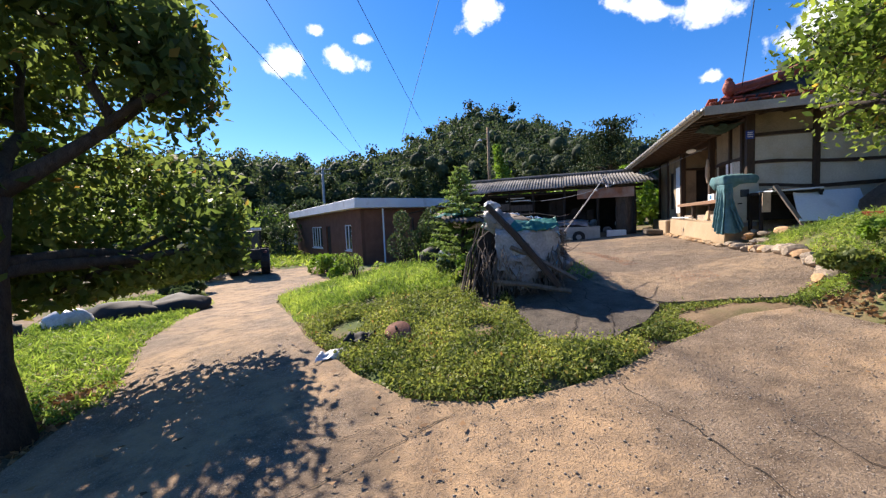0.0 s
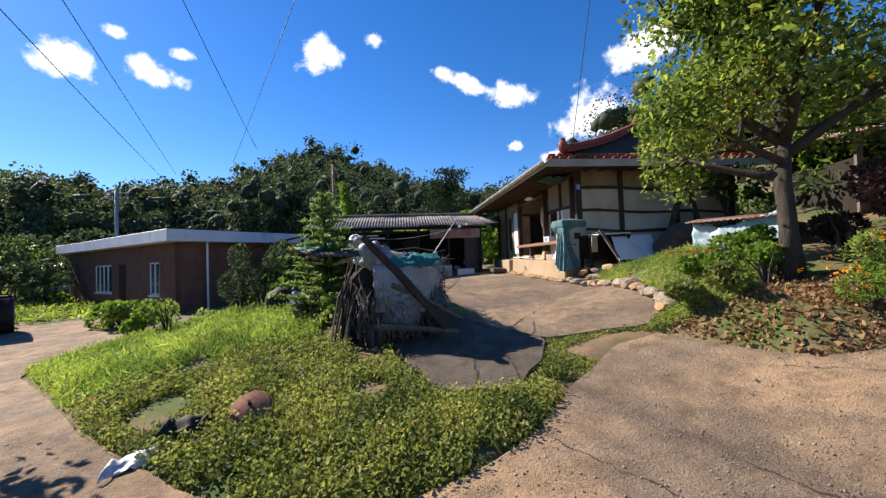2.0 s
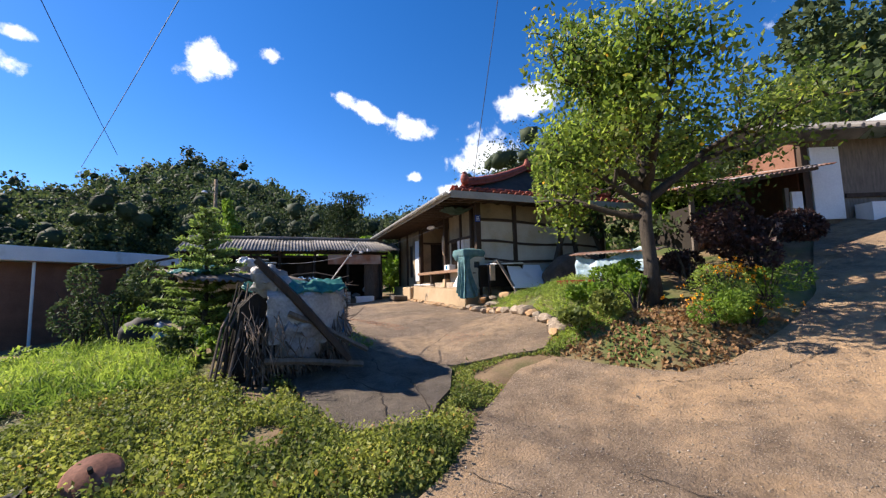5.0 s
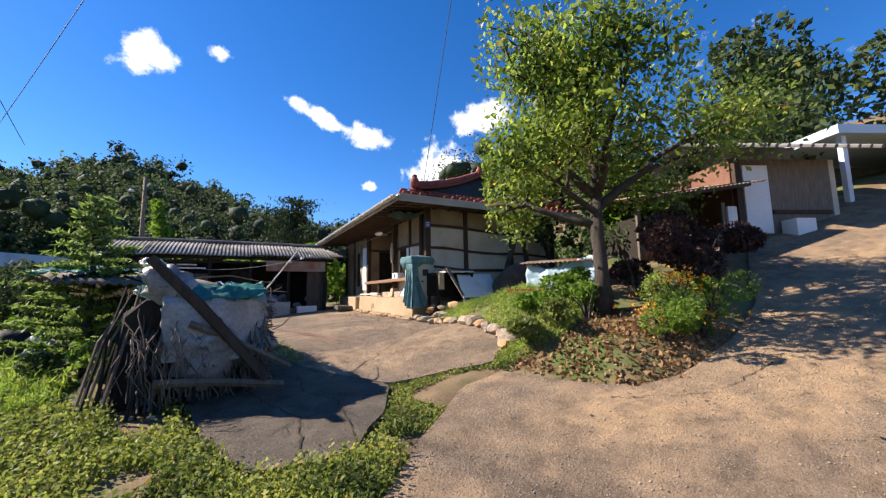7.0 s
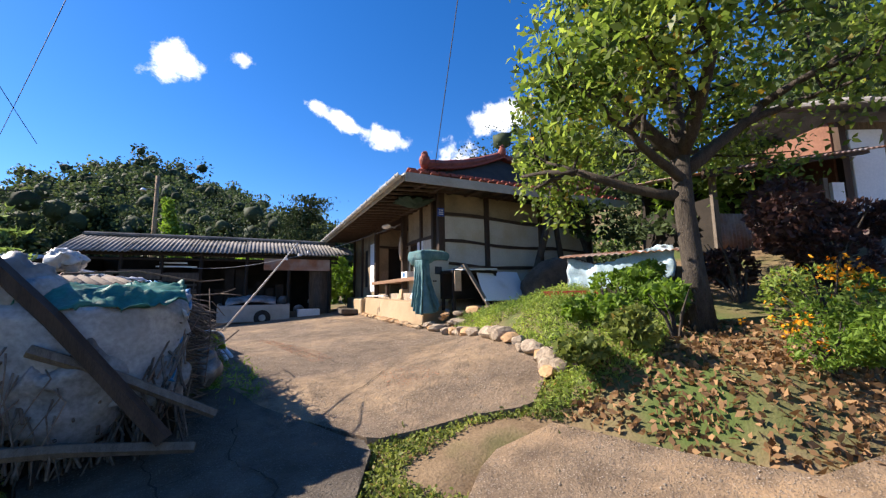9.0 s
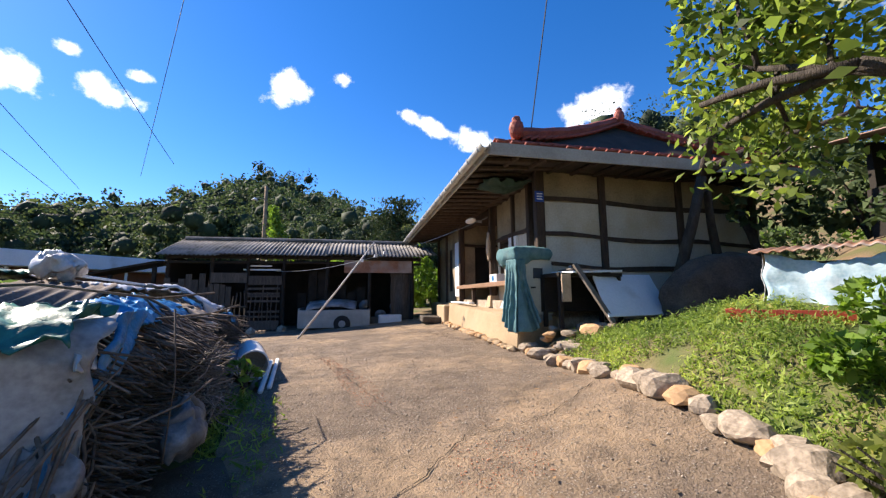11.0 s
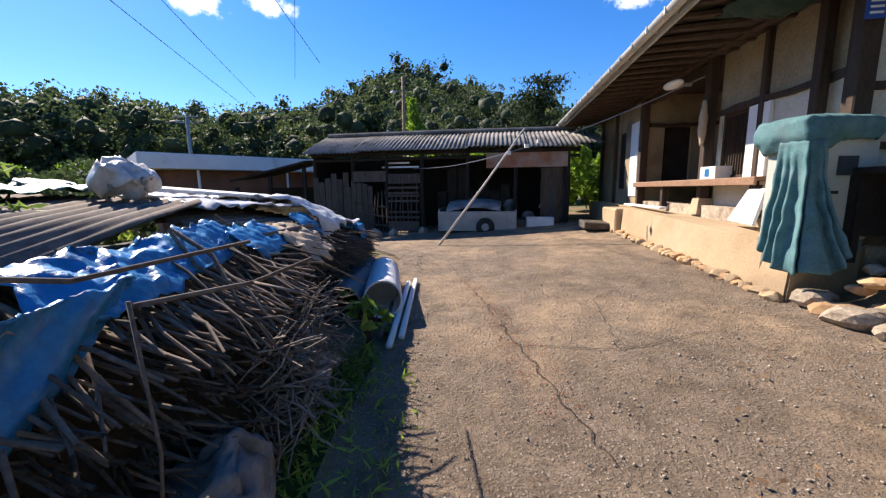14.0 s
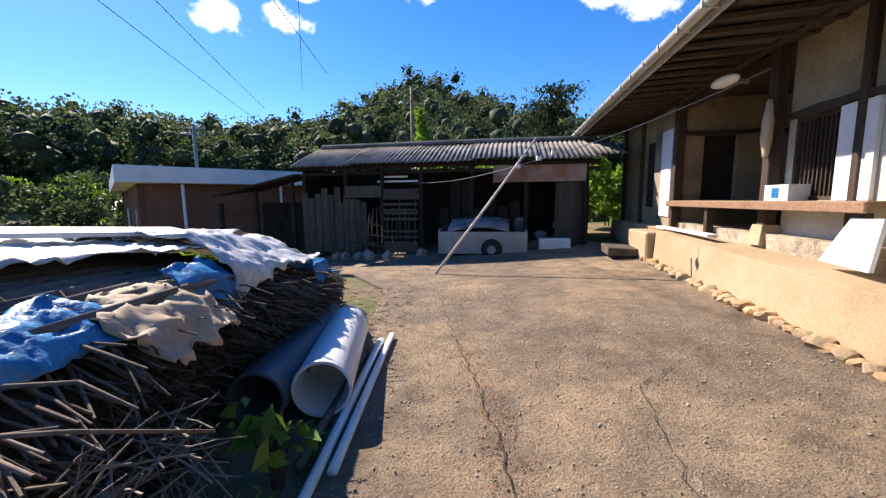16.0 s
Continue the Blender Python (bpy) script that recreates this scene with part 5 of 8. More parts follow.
def corrugated(name, u0, u1, v0, v1, z0, z1, material, parent, pitch=0.135, amp=0.02, along="v", sag=0.0, label="", thick=0.014):
    """A corrugated sheet: ridges run along v (or u); z0 at v0, z1 at v1."""
    bm = bmesh.new()
    per = 8
    if along == "v":
        n = max(8, int((u1 - u0) / pitch * per))
        rows = []
        for v, z in ((v0, z0), ((v0 + v1) / 2, (z0 + z1) / 2 + 0.02), (v1, z1)):
            rows.append([(u0 + (u1 - u0) * i / n, v, z + amp * math.cos(2 * math.pi * i / per) + sag * math.sin(math.pi * i / n)) for i in range(n + 1)])
    else:
        n = max(8, int((v1 - v0) / pitch * per))
        rows = []
        for k in range(4):
            u = u0 + (u1 - u0) * k / 3
            rows.append([(u, v0 + (v1 - v0) * i / n, z0 + (z1 - z0) * i / n + amp * math.cos(2 * math.pi * i / per) + sag * math.sin(math.pi * k / 3)) for i in range(n + 1)])
    top = [[bm.verts.new(p) for p in r] for r in rows]
    bot = [[bm.verts.new((p[0], p[1], p[2] - thick)) for p in r] for r in rows]
    for grid in (top, bot):
        for a, b in zip(grid, grid[1:]):
            for i in range(len(a) - 1):
                bm.faces.new((a[i], a[i + 1], b[i + 1], b[i]))
    for t, b in ((top[0], bot[0]), (top[-1], bot[-1])):
        for i in range(len(t) - 1):
            bm.faces.new((t[i], t[i + 1], b[i + 1], b[i]))
    for k in range(len(top) - 1):
        for i in (0, -1):
            bm.faces.new((top[k][i], top[k + 1][i], bot[k + 1][i], bot[k][i]))
    return part(name, bm, material, parent, label, smooth=True)


for i in range(5):
    w = (BU1 - BU0) / 5
    zl = 2.58 - 0.02 * abs(i - 3)
    corrugated("roof_sheet", BU0 + w * i - 0.04, BU0 + w * (i + 1) + 0.04, BV, BV + 2.0, zl + 0.03 * (i % 2), 3.28 + 0.015 * (i % 2), M_SLATE, barn)
    corrugated("roof_sheet", BU0 + w * i - 0.04, BU0 + w * (i + 1) + 0.04, BV + 1.9, BV + BD, 3.31 + 0.015 * (i % 2), 2.75, M_SLATE, barn)
corrugated("roof_sheet", -1.2, -0.45, BV - 0.1, BV + 1.2, 2.62, 3.06, M_SLATE, barn, label="loose pale roof sheet at the barn corner")
bm = bmesh.new()
tube(bm, [(BU0, BV + 1.95, 3.32), ((BU0 + BU1) / 2, BV + 1.95, 3.34), (BU1, BV + 1.95, 3.32)], 0.07, 6)
part("ridge_cap", bm, M_SLATE, barn)
rnd = random.Random(4)
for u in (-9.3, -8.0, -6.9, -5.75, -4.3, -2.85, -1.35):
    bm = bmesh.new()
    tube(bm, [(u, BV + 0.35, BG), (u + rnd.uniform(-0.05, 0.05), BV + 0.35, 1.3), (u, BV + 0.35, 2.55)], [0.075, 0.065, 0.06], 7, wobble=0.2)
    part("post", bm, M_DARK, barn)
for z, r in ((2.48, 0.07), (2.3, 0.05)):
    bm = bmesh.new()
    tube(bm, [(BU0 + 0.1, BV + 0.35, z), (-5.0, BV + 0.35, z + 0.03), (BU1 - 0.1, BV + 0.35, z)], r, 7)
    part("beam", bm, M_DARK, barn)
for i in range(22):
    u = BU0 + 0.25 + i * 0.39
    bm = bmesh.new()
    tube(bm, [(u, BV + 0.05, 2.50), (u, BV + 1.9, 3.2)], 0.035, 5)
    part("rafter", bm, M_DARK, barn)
# near-black walls: the gloom under the roof is in their colour
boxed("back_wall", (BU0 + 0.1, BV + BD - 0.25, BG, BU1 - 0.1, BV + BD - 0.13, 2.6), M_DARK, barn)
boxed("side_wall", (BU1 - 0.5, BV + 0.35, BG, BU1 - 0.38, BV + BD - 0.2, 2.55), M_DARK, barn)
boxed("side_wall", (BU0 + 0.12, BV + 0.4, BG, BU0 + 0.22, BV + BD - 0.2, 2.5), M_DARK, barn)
boxed("fascia_panel", (-3.75, BV + 0.27, 1.98, -1.35, BV + 0.31, 2.42), M_RUST, barn, "brown painted board under the eave")
# plank doors and fence of poles on the barn's front
# their wood is darkened for the shade under the barn's eave
for i in range(6):
    u = -9.35 + i * 0.2
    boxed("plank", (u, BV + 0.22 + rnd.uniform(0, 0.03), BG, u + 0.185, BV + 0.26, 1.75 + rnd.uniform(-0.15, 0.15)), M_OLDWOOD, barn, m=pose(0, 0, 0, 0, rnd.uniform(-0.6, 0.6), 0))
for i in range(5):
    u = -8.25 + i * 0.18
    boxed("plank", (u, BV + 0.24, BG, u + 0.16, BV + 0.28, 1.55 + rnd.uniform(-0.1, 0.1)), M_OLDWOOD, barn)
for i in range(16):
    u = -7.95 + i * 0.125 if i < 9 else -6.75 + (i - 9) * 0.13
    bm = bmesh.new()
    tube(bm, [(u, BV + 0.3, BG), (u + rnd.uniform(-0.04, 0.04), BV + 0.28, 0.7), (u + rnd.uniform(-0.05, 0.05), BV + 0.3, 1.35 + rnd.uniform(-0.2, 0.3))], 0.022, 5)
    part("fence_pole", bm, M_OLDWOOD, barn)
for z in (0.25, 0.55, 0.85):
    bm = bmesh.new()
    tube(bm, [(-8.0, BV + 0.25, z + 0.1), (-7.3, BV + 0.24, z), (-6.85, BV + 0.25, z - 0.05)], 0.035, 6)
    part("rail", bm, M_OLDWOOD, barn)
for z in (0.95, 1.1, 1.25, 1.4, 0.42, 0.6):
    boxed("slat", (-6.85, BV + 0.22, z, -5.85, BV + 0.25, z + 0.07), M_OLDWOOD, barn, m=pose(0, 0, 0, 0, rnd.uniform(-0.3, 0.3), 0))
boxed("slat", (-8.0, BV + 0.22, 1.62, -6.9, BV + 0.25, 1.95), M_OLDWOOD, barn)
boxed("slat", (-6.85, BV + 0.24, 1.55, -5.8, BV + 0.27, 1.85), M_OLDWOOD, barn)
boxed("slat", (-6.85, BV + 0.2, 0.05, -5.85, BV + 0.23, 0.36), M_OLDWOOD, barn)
for u0, u1, z in ((-7.1, -5.9, 2.05), (-7.0, -6.2, 2.18)):
    boxed("pale_slat", (u0, BV + 0.5, z, u1, BV + 0.53, z + 0.05), M_PAINT, barn)

# trailer with a wheel under the barn roof
cart = thing("farm_trailer", HM @ pose(-4.0, 6.85, -0.02), "low grey-sided farm trailer with a black wheel", "trailer")
boxed("body", (-1.15, 0.0, 0.14, 1.15, 0.06, 0.72), M_METAL, cart, bevel=0.01)
boxed("body_floor", (-1.15, 0.06, 0.3, 1.15, 1.4, 0.36), M_METAL, cart)
boxed("tailboard", (-1.15, 0.06, 0.3, -1.1, 1.4, 0.78), M_METAL, cart)
boxed("tailboard", (1.1, 0.06, 0.3, 1.15, 1.4, 0.74), M_METAL, cart)
bm = bmesh.new()
bmesh.ops.create_cone(bm, cap_ends=True, segments=24, radius1=0.27, radius2=0.27, depth=0.16, matrix=pose(0.25, -0.06, 0.27, 90, 0, 0))
bmesh.ops.bevel(bm, geom=[e for e in bm.edges if len(e.link_faces) == 2 and e.calc_face_angle(0) > 1], offset=0.04, segments=2, affect="EDGES")
w = part("wheel", bm, M_BLACK, cart, "black rubber tyre")
bm = bmesh.new()
bmesh.ops.create_cone(bm, cap_ends=True, segments=16, radius1=0.12, radius2=0.1, depth=0.05, matrix=pose(0.25, -0.15, 0.27, 90, 0, 0))
part("rim", bm, M_METAL, w)


def cloth(name, f, nu, nv, material, parent, thick=0.006, label="", wrinkle=0.02, freq=5.0, seed=0.0, jag=0.0):
    """A hanging or lying sheet: f(s, t) gives its place; folds are added, and a second skin for thickness."""
    vs = []
    for j in range(nv + 1):
        for i in range(nu + 1):
            s, t = i / nu, j / nv
            p = Vector(f(s, t))
            q = Vector((p.x * freq + seed, p.y * freq, p.z * freq - seed))
            crease = sum(a * (1 - 2.6 * abs(noise.noise(q * k + Vector((k, 2 * k, 0))))) for a, k in ((0.55, 0.7), (0.32, 1.9), (0.16, 4.3)))
            p += Vector((noise.noise(q + Vector((3, 1, 0))), noise.noise(q + Vector((7, 5, 0))), 0)) * wrinkle * 0.9
            p.z += crease * wrinkle
            if jag and (i in (0, nu) or j in (0, nv)):
                p += noise.noise_vector(p * 9 + Vector((seed, 0, 0))) * jag
            vs.append(tuple(p))
    k = nu + 1
    fs = [(j * k + i, j * k + i + 1, (j + 1) * k + i + 1, (j + 1) * k + i) for j in range(nv) for i in range(nu)]
    ob = mesh_object(name, vs, fs, material, parent, smooth=True)
    so = ob.modifiers.new("thickness", "SOLIDIFY")
    so.thickness, so.offset = thick, 1.0
    return tagged(ob, label)


def lerp2(a, b, c, d):
    """Bilinear patch of four corners: a-b along s, a-c along t."""
    a, b, c, d = map(Vector, (a, b, c, d))
    return lambda s, t: a.lerp(b, s).lerp(c.lerp(d, s), t)


tagged(cloth("tarpaulin", lambda s, t: HM @ Vector((-4.9 + 1.6 * s, 6.9 + 1.2 * t, 0.92 + 0.1 * math.sin(3 * s) - 0.25 * (1 - t) ** 4)), 20, 10, M_SACK, None, wrinkle=0.05), "grey sheet lying over the trailer load", "tarpaulin")
# clutter in the barn's right bay
tagged(boxed("styrofoam_box", (-2.55, 7.15, 0.1, -1.75, 7.5, 0.5), M_PVC, None, "white foam box on the barn floor", bevel=0.02), category="box").matrix_world = HM
tagged(boxed("wooden_crate", (-2.9, 7.3, 0.02, -2.05, 7.7, 0.42), M_WOODGREY, None, "old wooden crate on the barn floor", bevel=0.01), category="crate").matrix_world = HM
# sheet coloured dark to carry the shade of the bay
ob = cloth("hanging_sheet", lambda s, t: HM @ Vector((-2.1 + 0.85 * s, 7.75 + 0.05 * math.sin(9 * s), 0.25 + 1.75 * t)), 16, 16, M_OLDWOOD, None, wrinkle=0.04)
tagged(ob, "dark sheet hanging in the barn", "curtain")
rnd = random.Random(12)
for i in range(9):
    bm = bmesh.new()
    bmesh.ops.create_icosphere(bm, subdivisions=2, radius=0.2, matrix=Matrix.Diagonal((1, 0.8, rnd.uniform(0.7, 1.2), 1)))
    for v in bm.verts:
        v.co *= 1 + 0.22 * noise.noise(v.co * 6 + Vector((i, 0, 0)))
    ob = part("full_sack", bm, M_SACK if i % 3 else M_TAN, None, "filled sack piled in the dark barn", smooth=True)
    tagged(ob, category="sack", group="sacks in the barn")
    ob.matrix_world = HM @ pose(-3.1 + rnd.uniform(0, 1.5), 8.0 + rnd.uniform(0, 0.5), 0.2 + 0.3 * (i % 3))
# boards near-black, the barn's shade being in their colour
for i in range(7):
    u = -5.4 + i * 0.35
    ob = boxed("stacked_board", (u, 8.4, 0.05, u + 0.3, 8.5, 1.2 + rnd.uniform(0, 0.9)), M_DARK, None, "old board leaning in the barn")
    tagged(ob, category="board", group="boards in the barn")
    ob.matrix_world = HM
for i in range(14):     # rubble heap before the fence
    bm = bmesh.new()
    bmesh.ops.create_icosphere(bm, subdivisions=1, radius=rnd.uniform(0.08, 0.2))
    for v in bm.verts:
        v.co *= 1 + 0.3 * noise.noise(v.co * 9 + Vector((i, 3, 0)))
    ob = part("rubble_stone", bm, M_STONE, None, "rubble stone lying before the barn fence")
    tagged(ob, category="stone", group="rubble before the barn")
    u, v = rnd.uniform(-8.3, -5.6), rnd.uniform(6.6, 7.2)
    q = HM @ Vector((u, v, 0))
    ob.matrix_world = Matrix.Translation((q.x, q.y, level(q.x, q.y) + 0.06))
# lean-to at the barn's end
lean = thing("lean_to", HM @ pose(-9.6, 7.3, 0), "dark low lean-to roof beside the barn", "shed")
bm = bmesh.new()
box(bm, -2.6, 0.0, -0.03, 0.1, 2.6, 0.03)
part("roof", bm, M_DARK, lean).matrix_local = pose(0, 0, 2.25, 6, -12, 0)
for u, h in ((-2.4, 1.5), (-1.2, 1.85), (0, 2.1)):
    boxed("post", (u - 0.05, 0.1, -0.2, u + 0.05, 0.2, h), M_DARK, lean)
# near-black back wall, coloured for the shade below this roof
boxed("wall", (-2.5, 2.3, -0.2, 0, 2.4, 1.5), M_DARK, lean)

# slanting prop pole with its clothes line
pole = thing("prop_pole", pose(0.2, 7.62, -0.02), "slanting pale bamboo prop pole holding a clothes line", "pole")
bm = bmesh.new()
tube(bm, [(0, 0, 0.0), (1.0, -0.12, 1.32), (2.0, -0.24, 2.70)], [0.028, 0.025, 0.02], 8)
part("pole", bm, surface("pale_bamboo", (0.42, 0.40, 0.36), (0.60, 0.57, 0.52), 0.6, 4, 30, 0.1, 0.002), pole, smooth=True)
bm = bmesh.new()
A, B, C = Vector((1.65, -0.2, 2.18)), (HM @ Vector((0, 2.9, 3.15))) - Vector((0.2, 7.62, -0.02)), (HM @ Vector((-6.0, 7.5, 2.0))) - Vector((0.2, 7.62, -0.02))
for a, b in ((A, B), (A, C)):
    tube(bm, [a.lerp(b, i / 8) + Vector((0, 0, -0.10 * math.sin(math.pi * i / 8))) for i in range(9)], 0.007, 4)
part("line", bm, M_METAL, pole)
for i, k in enumerate((0.0, 0.12, 0.2)):
    q = A.lerp(B, k)
    boxed("peg", (q.x - 0.04, q.y - 0.03, q.z - 0.05, q.x + 0.05, q.y + 0.03, q.z + 0.03), M_PAINT, pole)

# ---- brick house below the yard ----
BC, BZ = Vector((-9.2, 12.95, 0)), -1.1
BR = math.degrees(math.atan2(0.785, -0.62)) - 90
bh = thing("brick_house", pose(BC.x, BC.y, BZ, 0, 0, BR), "low flat-roofed house of dark red brick with pale fascia", "house")
# local: y runs along the windowed front away from the near corner, -x towards the yard's side
FL, SW, BH_ = 15.0, 7.5, 3.25


def local_wall(name, axis_y, at, a0, a1, holes, thick, sign):
    bm = bmesh.new()
    cuts = sorted({a0, a1, *[h[0] for h in holes], *[h[1] for h in holes]})
    for c0, c1 in zip(cuts, cuts[1:]):
        mid = (c0 + c1) / 2
        zs = [(0.0, BH_)]
        for h in holes:
            if h[0] < mid < h[1]:
                zs = [s for lo, hi in zs for s in ((lo, min(hi, h[2])), (max(lo, h[3]), hi)) if s[1] - s[0] > 0.01]
        for lo, hi in zs:
            if axis_y:
                box(bm, at, c0, lo, at + thick * sign, c1, hi)
            else:
                box(bm, c0, at, lo, c1, at + thick * sign, hi)
    bmesh.ops.remove_doubles(bm, verts=bm.verts[:], dist=0.001)
    return part(name, bm, M_BRICK, bh)


local_wall("wall", True, 0.0, 0.0, FL, [(1.6, 2.7, 0.85, 2.4), (5.6, 6.6, 0.0, 2.4), (7.6, 10.2, 0.85, 2.4)], 0.2, 1)
local_wall("wall", False, 0.0, 0.2, SW, [], 0.2, 1)
local_wall("wall", False, FL, 0.0, SW, [], 0.2, 1)
local_wall("wall", True, SW, 0.0, FL, [], 0.2, 1)
boxed("roof", (-0.55, -0.6, BH_ + 0.02, SW + 0.5, FL + 0.5, BH_ + 0.55), M_PAINT, bh, "pale painted concrete roof slab", bevel=0.02)
# added near-black sheet behind the windows, standing for the dim rooms
boxed("shade_backing", (1.2, 0.3, 0, 1.3, FL - 0.3, BH_), M_DARK, bh)
for y0, y1, nm in ((1.6, 2.7, 2), (7.6, 10.2, 4)):
    win = thing("window", Matrix(), "white-framed window in the brick wall", "window")
    win.parent = bh
    del win["category"]
    boxed("sill", (-0.06, y0 - 0.05, 0.78, 0.1, y1 + 0.05, 0.85), M_PAINT, win)
    for k in range(nm + 1):
        y = y0 + (y1 - y0 - 0.07) * k / nm
        boxed("frame", (0.02, y, 0.86, 0.09, y + 0.07, 2.40), M_PAINT, win)
    boxed("frame", (0.025, y0 + 0.07, 2.33, 0.085, y1 - 0.07, 2.40), M_PAINT, win)
    boxed("frame", (0.025, y0 + 0.07, 0.86, 0.085, y1 - 0.07, 0.93), M_PAINT, win)
    for k in range(nm):
        ya = y0 + (y1 - y0 - 0.07) * k / nm + 0.07
        boxed("pane", (0.05, ya, 0.93, 0.058, ya + (y1 - y0 - 0.07) / nm - 0.07, 2.33), M_GLASS, win)
boxed("door", (0.08, 5.65, 0.02, 0.13, 6.55, 2.35), M_DARK, bh, "dark entrance door")
bm = bmesh.new()
tube(bm, [(1.2, -0.35, 0), (1.2, -0.35, BH_)], 0.05, 8)
part("drainpipe", bm, M_PAINT, bh)
bm = bmesh.new()
tube(bm, [(4.4, -0.35, 0), (4.4, -0.35, BH_)], 0.05, 8)
part("drainpipe", bm, M_PAINT, bh)

# ---- far things by the lane ----
trac = thing("tractor", pose(-14.4, 10.6, -1.06, 0, 0, 28), "dark farm tractor with a glazed cab seen from behind", "tractor")
boxed("body", (-0.35, -0.2, 0.6, 0.35, 2.4, 1.25), M_BLACK, trac, bevel=0.06)
boxed("cab_roof", (-0.62, -0.75, 2.22, 0.62, 0.85, 2.36), M_PAINT, trac, bevel=0.05)
for x in (-0.56, 0.52):
    for y in (-0.7, 0.76):
        boxed("cab_post", (x, y, 1.2, x + 0.05, y + 0.05, 2.22), M_BLACK, trac)
boxed("cab_glass", (-0.5, -0.69, 1.3, 0.5, -0.68, 2.2), M_GLASS, trac)
boxed("cab_body", (-0.6, -0.7, 0.75, 0.6, 0.8, 1.28), M_BLACK, trac, bevel=0.04)
boxed("rear_guard", (-0.85, -0.5, 1.05, 0.85, 0.5, 1.2), surface("dull_red_paint", (0.16, 0.04, 0.03), (0.26, 0.07, 0.05), 0.5, 3, 30, 0.05, 0.002), trac, bevel=0.04)
for x, y, r, wd in ((-0.72, 0.0, 0.66, 0.4), (0.72, 0.0, 0.66, 0.4), (-0.6, 1.95, 0.42, 0.26), (0.6, 1.95, 0.42, 0.26)):
    bm = bmesh.new()
    bmesh.ops.create_cone(bm, cap_ends=True, segments=24, radius1=r, radius2=r, depth=wd, matrix=pose(x, y, r, 0, 90, 0))
    for k in range(16):
        a = 2 * math.pi * k / 16
        box(bm, -wd / 2, -0.04, -0.03, wd / 2, 0.04, 0.03, m=pose(x, y + math.cos(a) * r, r + math.sin(a) * r, math.degrees(a), 0, 18))
    w = part("wheel", bm, M_BLACK, trac, "black lugged tyre")
    bm = bmesh.new()
    bmesh.ops.create_cone(bm, cap_ends=True, segments=16, radius1=r * 0.5, radius2=r * 0.5, depth=wd + 0.04, matrix=pose(x, y, r, 0, 90, 0))
    part("rim", bm, M_METAL, w)


def far_shed(x, y, z, w, d, h, rz, wall, roof, label):
    t = thing("field_shed", pose(x, y, z, 0, 0, rz), label, "shed")
    boxed("wall", (-w / 2, -d / 2, -0.5, w / 2, d / 2, h), wall, t)
    bm = bmesh.new()
    vs = [bm.verts.new(p) for p in ((-w / 2 - 0.3, -d / 2 - 0.3, h), (w / 2 + 0.3, -d / 2 - 0.3, h), (w / 2 + 0.3, d / 2 + 0.3, h), (-w / 2 - 0.3, d / 2 + 0.3, h), (-w / 2 - 0.3, 0, h + 0.7), (w / 2 + 0.3, 0, h + 0.7))]
    for f in ((0, 1, 5, 4), (2, 3, 4, 5), (0, 4, 3), (1, 2, 5), (3, 2, 1, 0)):
        bm.faces.new([vs[i] for i in f])
    part("roof", bm, roof, t)
    boxed("door", (-0.6, -d / 2 - 0.05, -0.4, 0.6, -d / 2, h * 0.8), M_METAL, t)
    return t


far_shed(-19.5, 15.5, -1.0, 3.5, 2.4, 1.5, 20, M_PAINT, M_GUTTER, "pale low field shed beside the lane")
far_shed(-22.0, 34.0, -0.6, 6.0, 3.5, 1.7, 15, M_PAINT, M_GUTTER, "pale low field shed beyond the grass field")
for i in range(4):
    jar = thing("storage_jar", pose(-15.4 - 0.7 * i, 22.5 + 0.9 * i, -1.0), "dark glazed storage jar beside the brick house", "jar", "jars by the brick house")
    bm = bmesh.new()
    prof = [(0.2, 0), (0.34, 0.35), (0.36, 0.6), (0.26, 0.86), (0.22, 0.92)]
    tube(bm, [(0, 0, z) for _, z in prof], [r for r, _ in prof], 14)
    part("body", bm, M_BLACK, jar, smooth=True)
    bm = bmesh.new()
    tube(bm, [(0, 0, 0.92), (0, 0, 0.97), (0, 0, 1.02)], [0.27, 0.26, 0.08], 14)
    part("lid", bm, M_PAINT, jar)


def utility_pole(x, y, top, r, label, lamp=False, arms=True, rz=0):
    z = ground_height(x, y)
    t = thing("utility_pole", pose(x, y, z - 0.1, 0, 0, rz), label, "pole")
    bm = bmesh.new()
    h = top - z + 0.1
    tube(bm, [(0, 0, 0), (0, 0, h)], [r * 1.3, r], 10)
    part("pole", bm, M_METAL if arms else M_CONC, t, smooth=True)
    if arms:
        for k, zz in enumerate((h - 0.25, h - 0.8)):
            boxed("crossarm", (-0.95, -0.05, zz, 0.95, 0.05, zz + 0.1), M_METAL, t)
            for xx in (-0.85, -0.3, 0.3, 0.85):
                bm = bmesh.new()
                tube(bm, [(xx, 0, zz + 0.1), (xx, 0, zz + 0.28)], [0.05, 0.035], 6)
                part("insulator", bm, M_PVC, t)
    if lamp:
        bm = bmesh.new()
        tube(bm, [(0, 0, h - 1.5), (-0.5, -0.2, h - 1.35), (-0.95, -0.35, h - 1.45)], 0.035, 6)
        a = part("lamp_arm", bm, M_METAL, t)
        bm = bmesh.new()
        bmesh.ops.create_cone(bm, cap_ends=True, segments=14, radius1=0.3, radius2=0.1, depth=0.22, matrix=pose(-1.0, -0.37, h - 1.5))
        part("lamp_shade", bm, M_PVC, a)
    return t


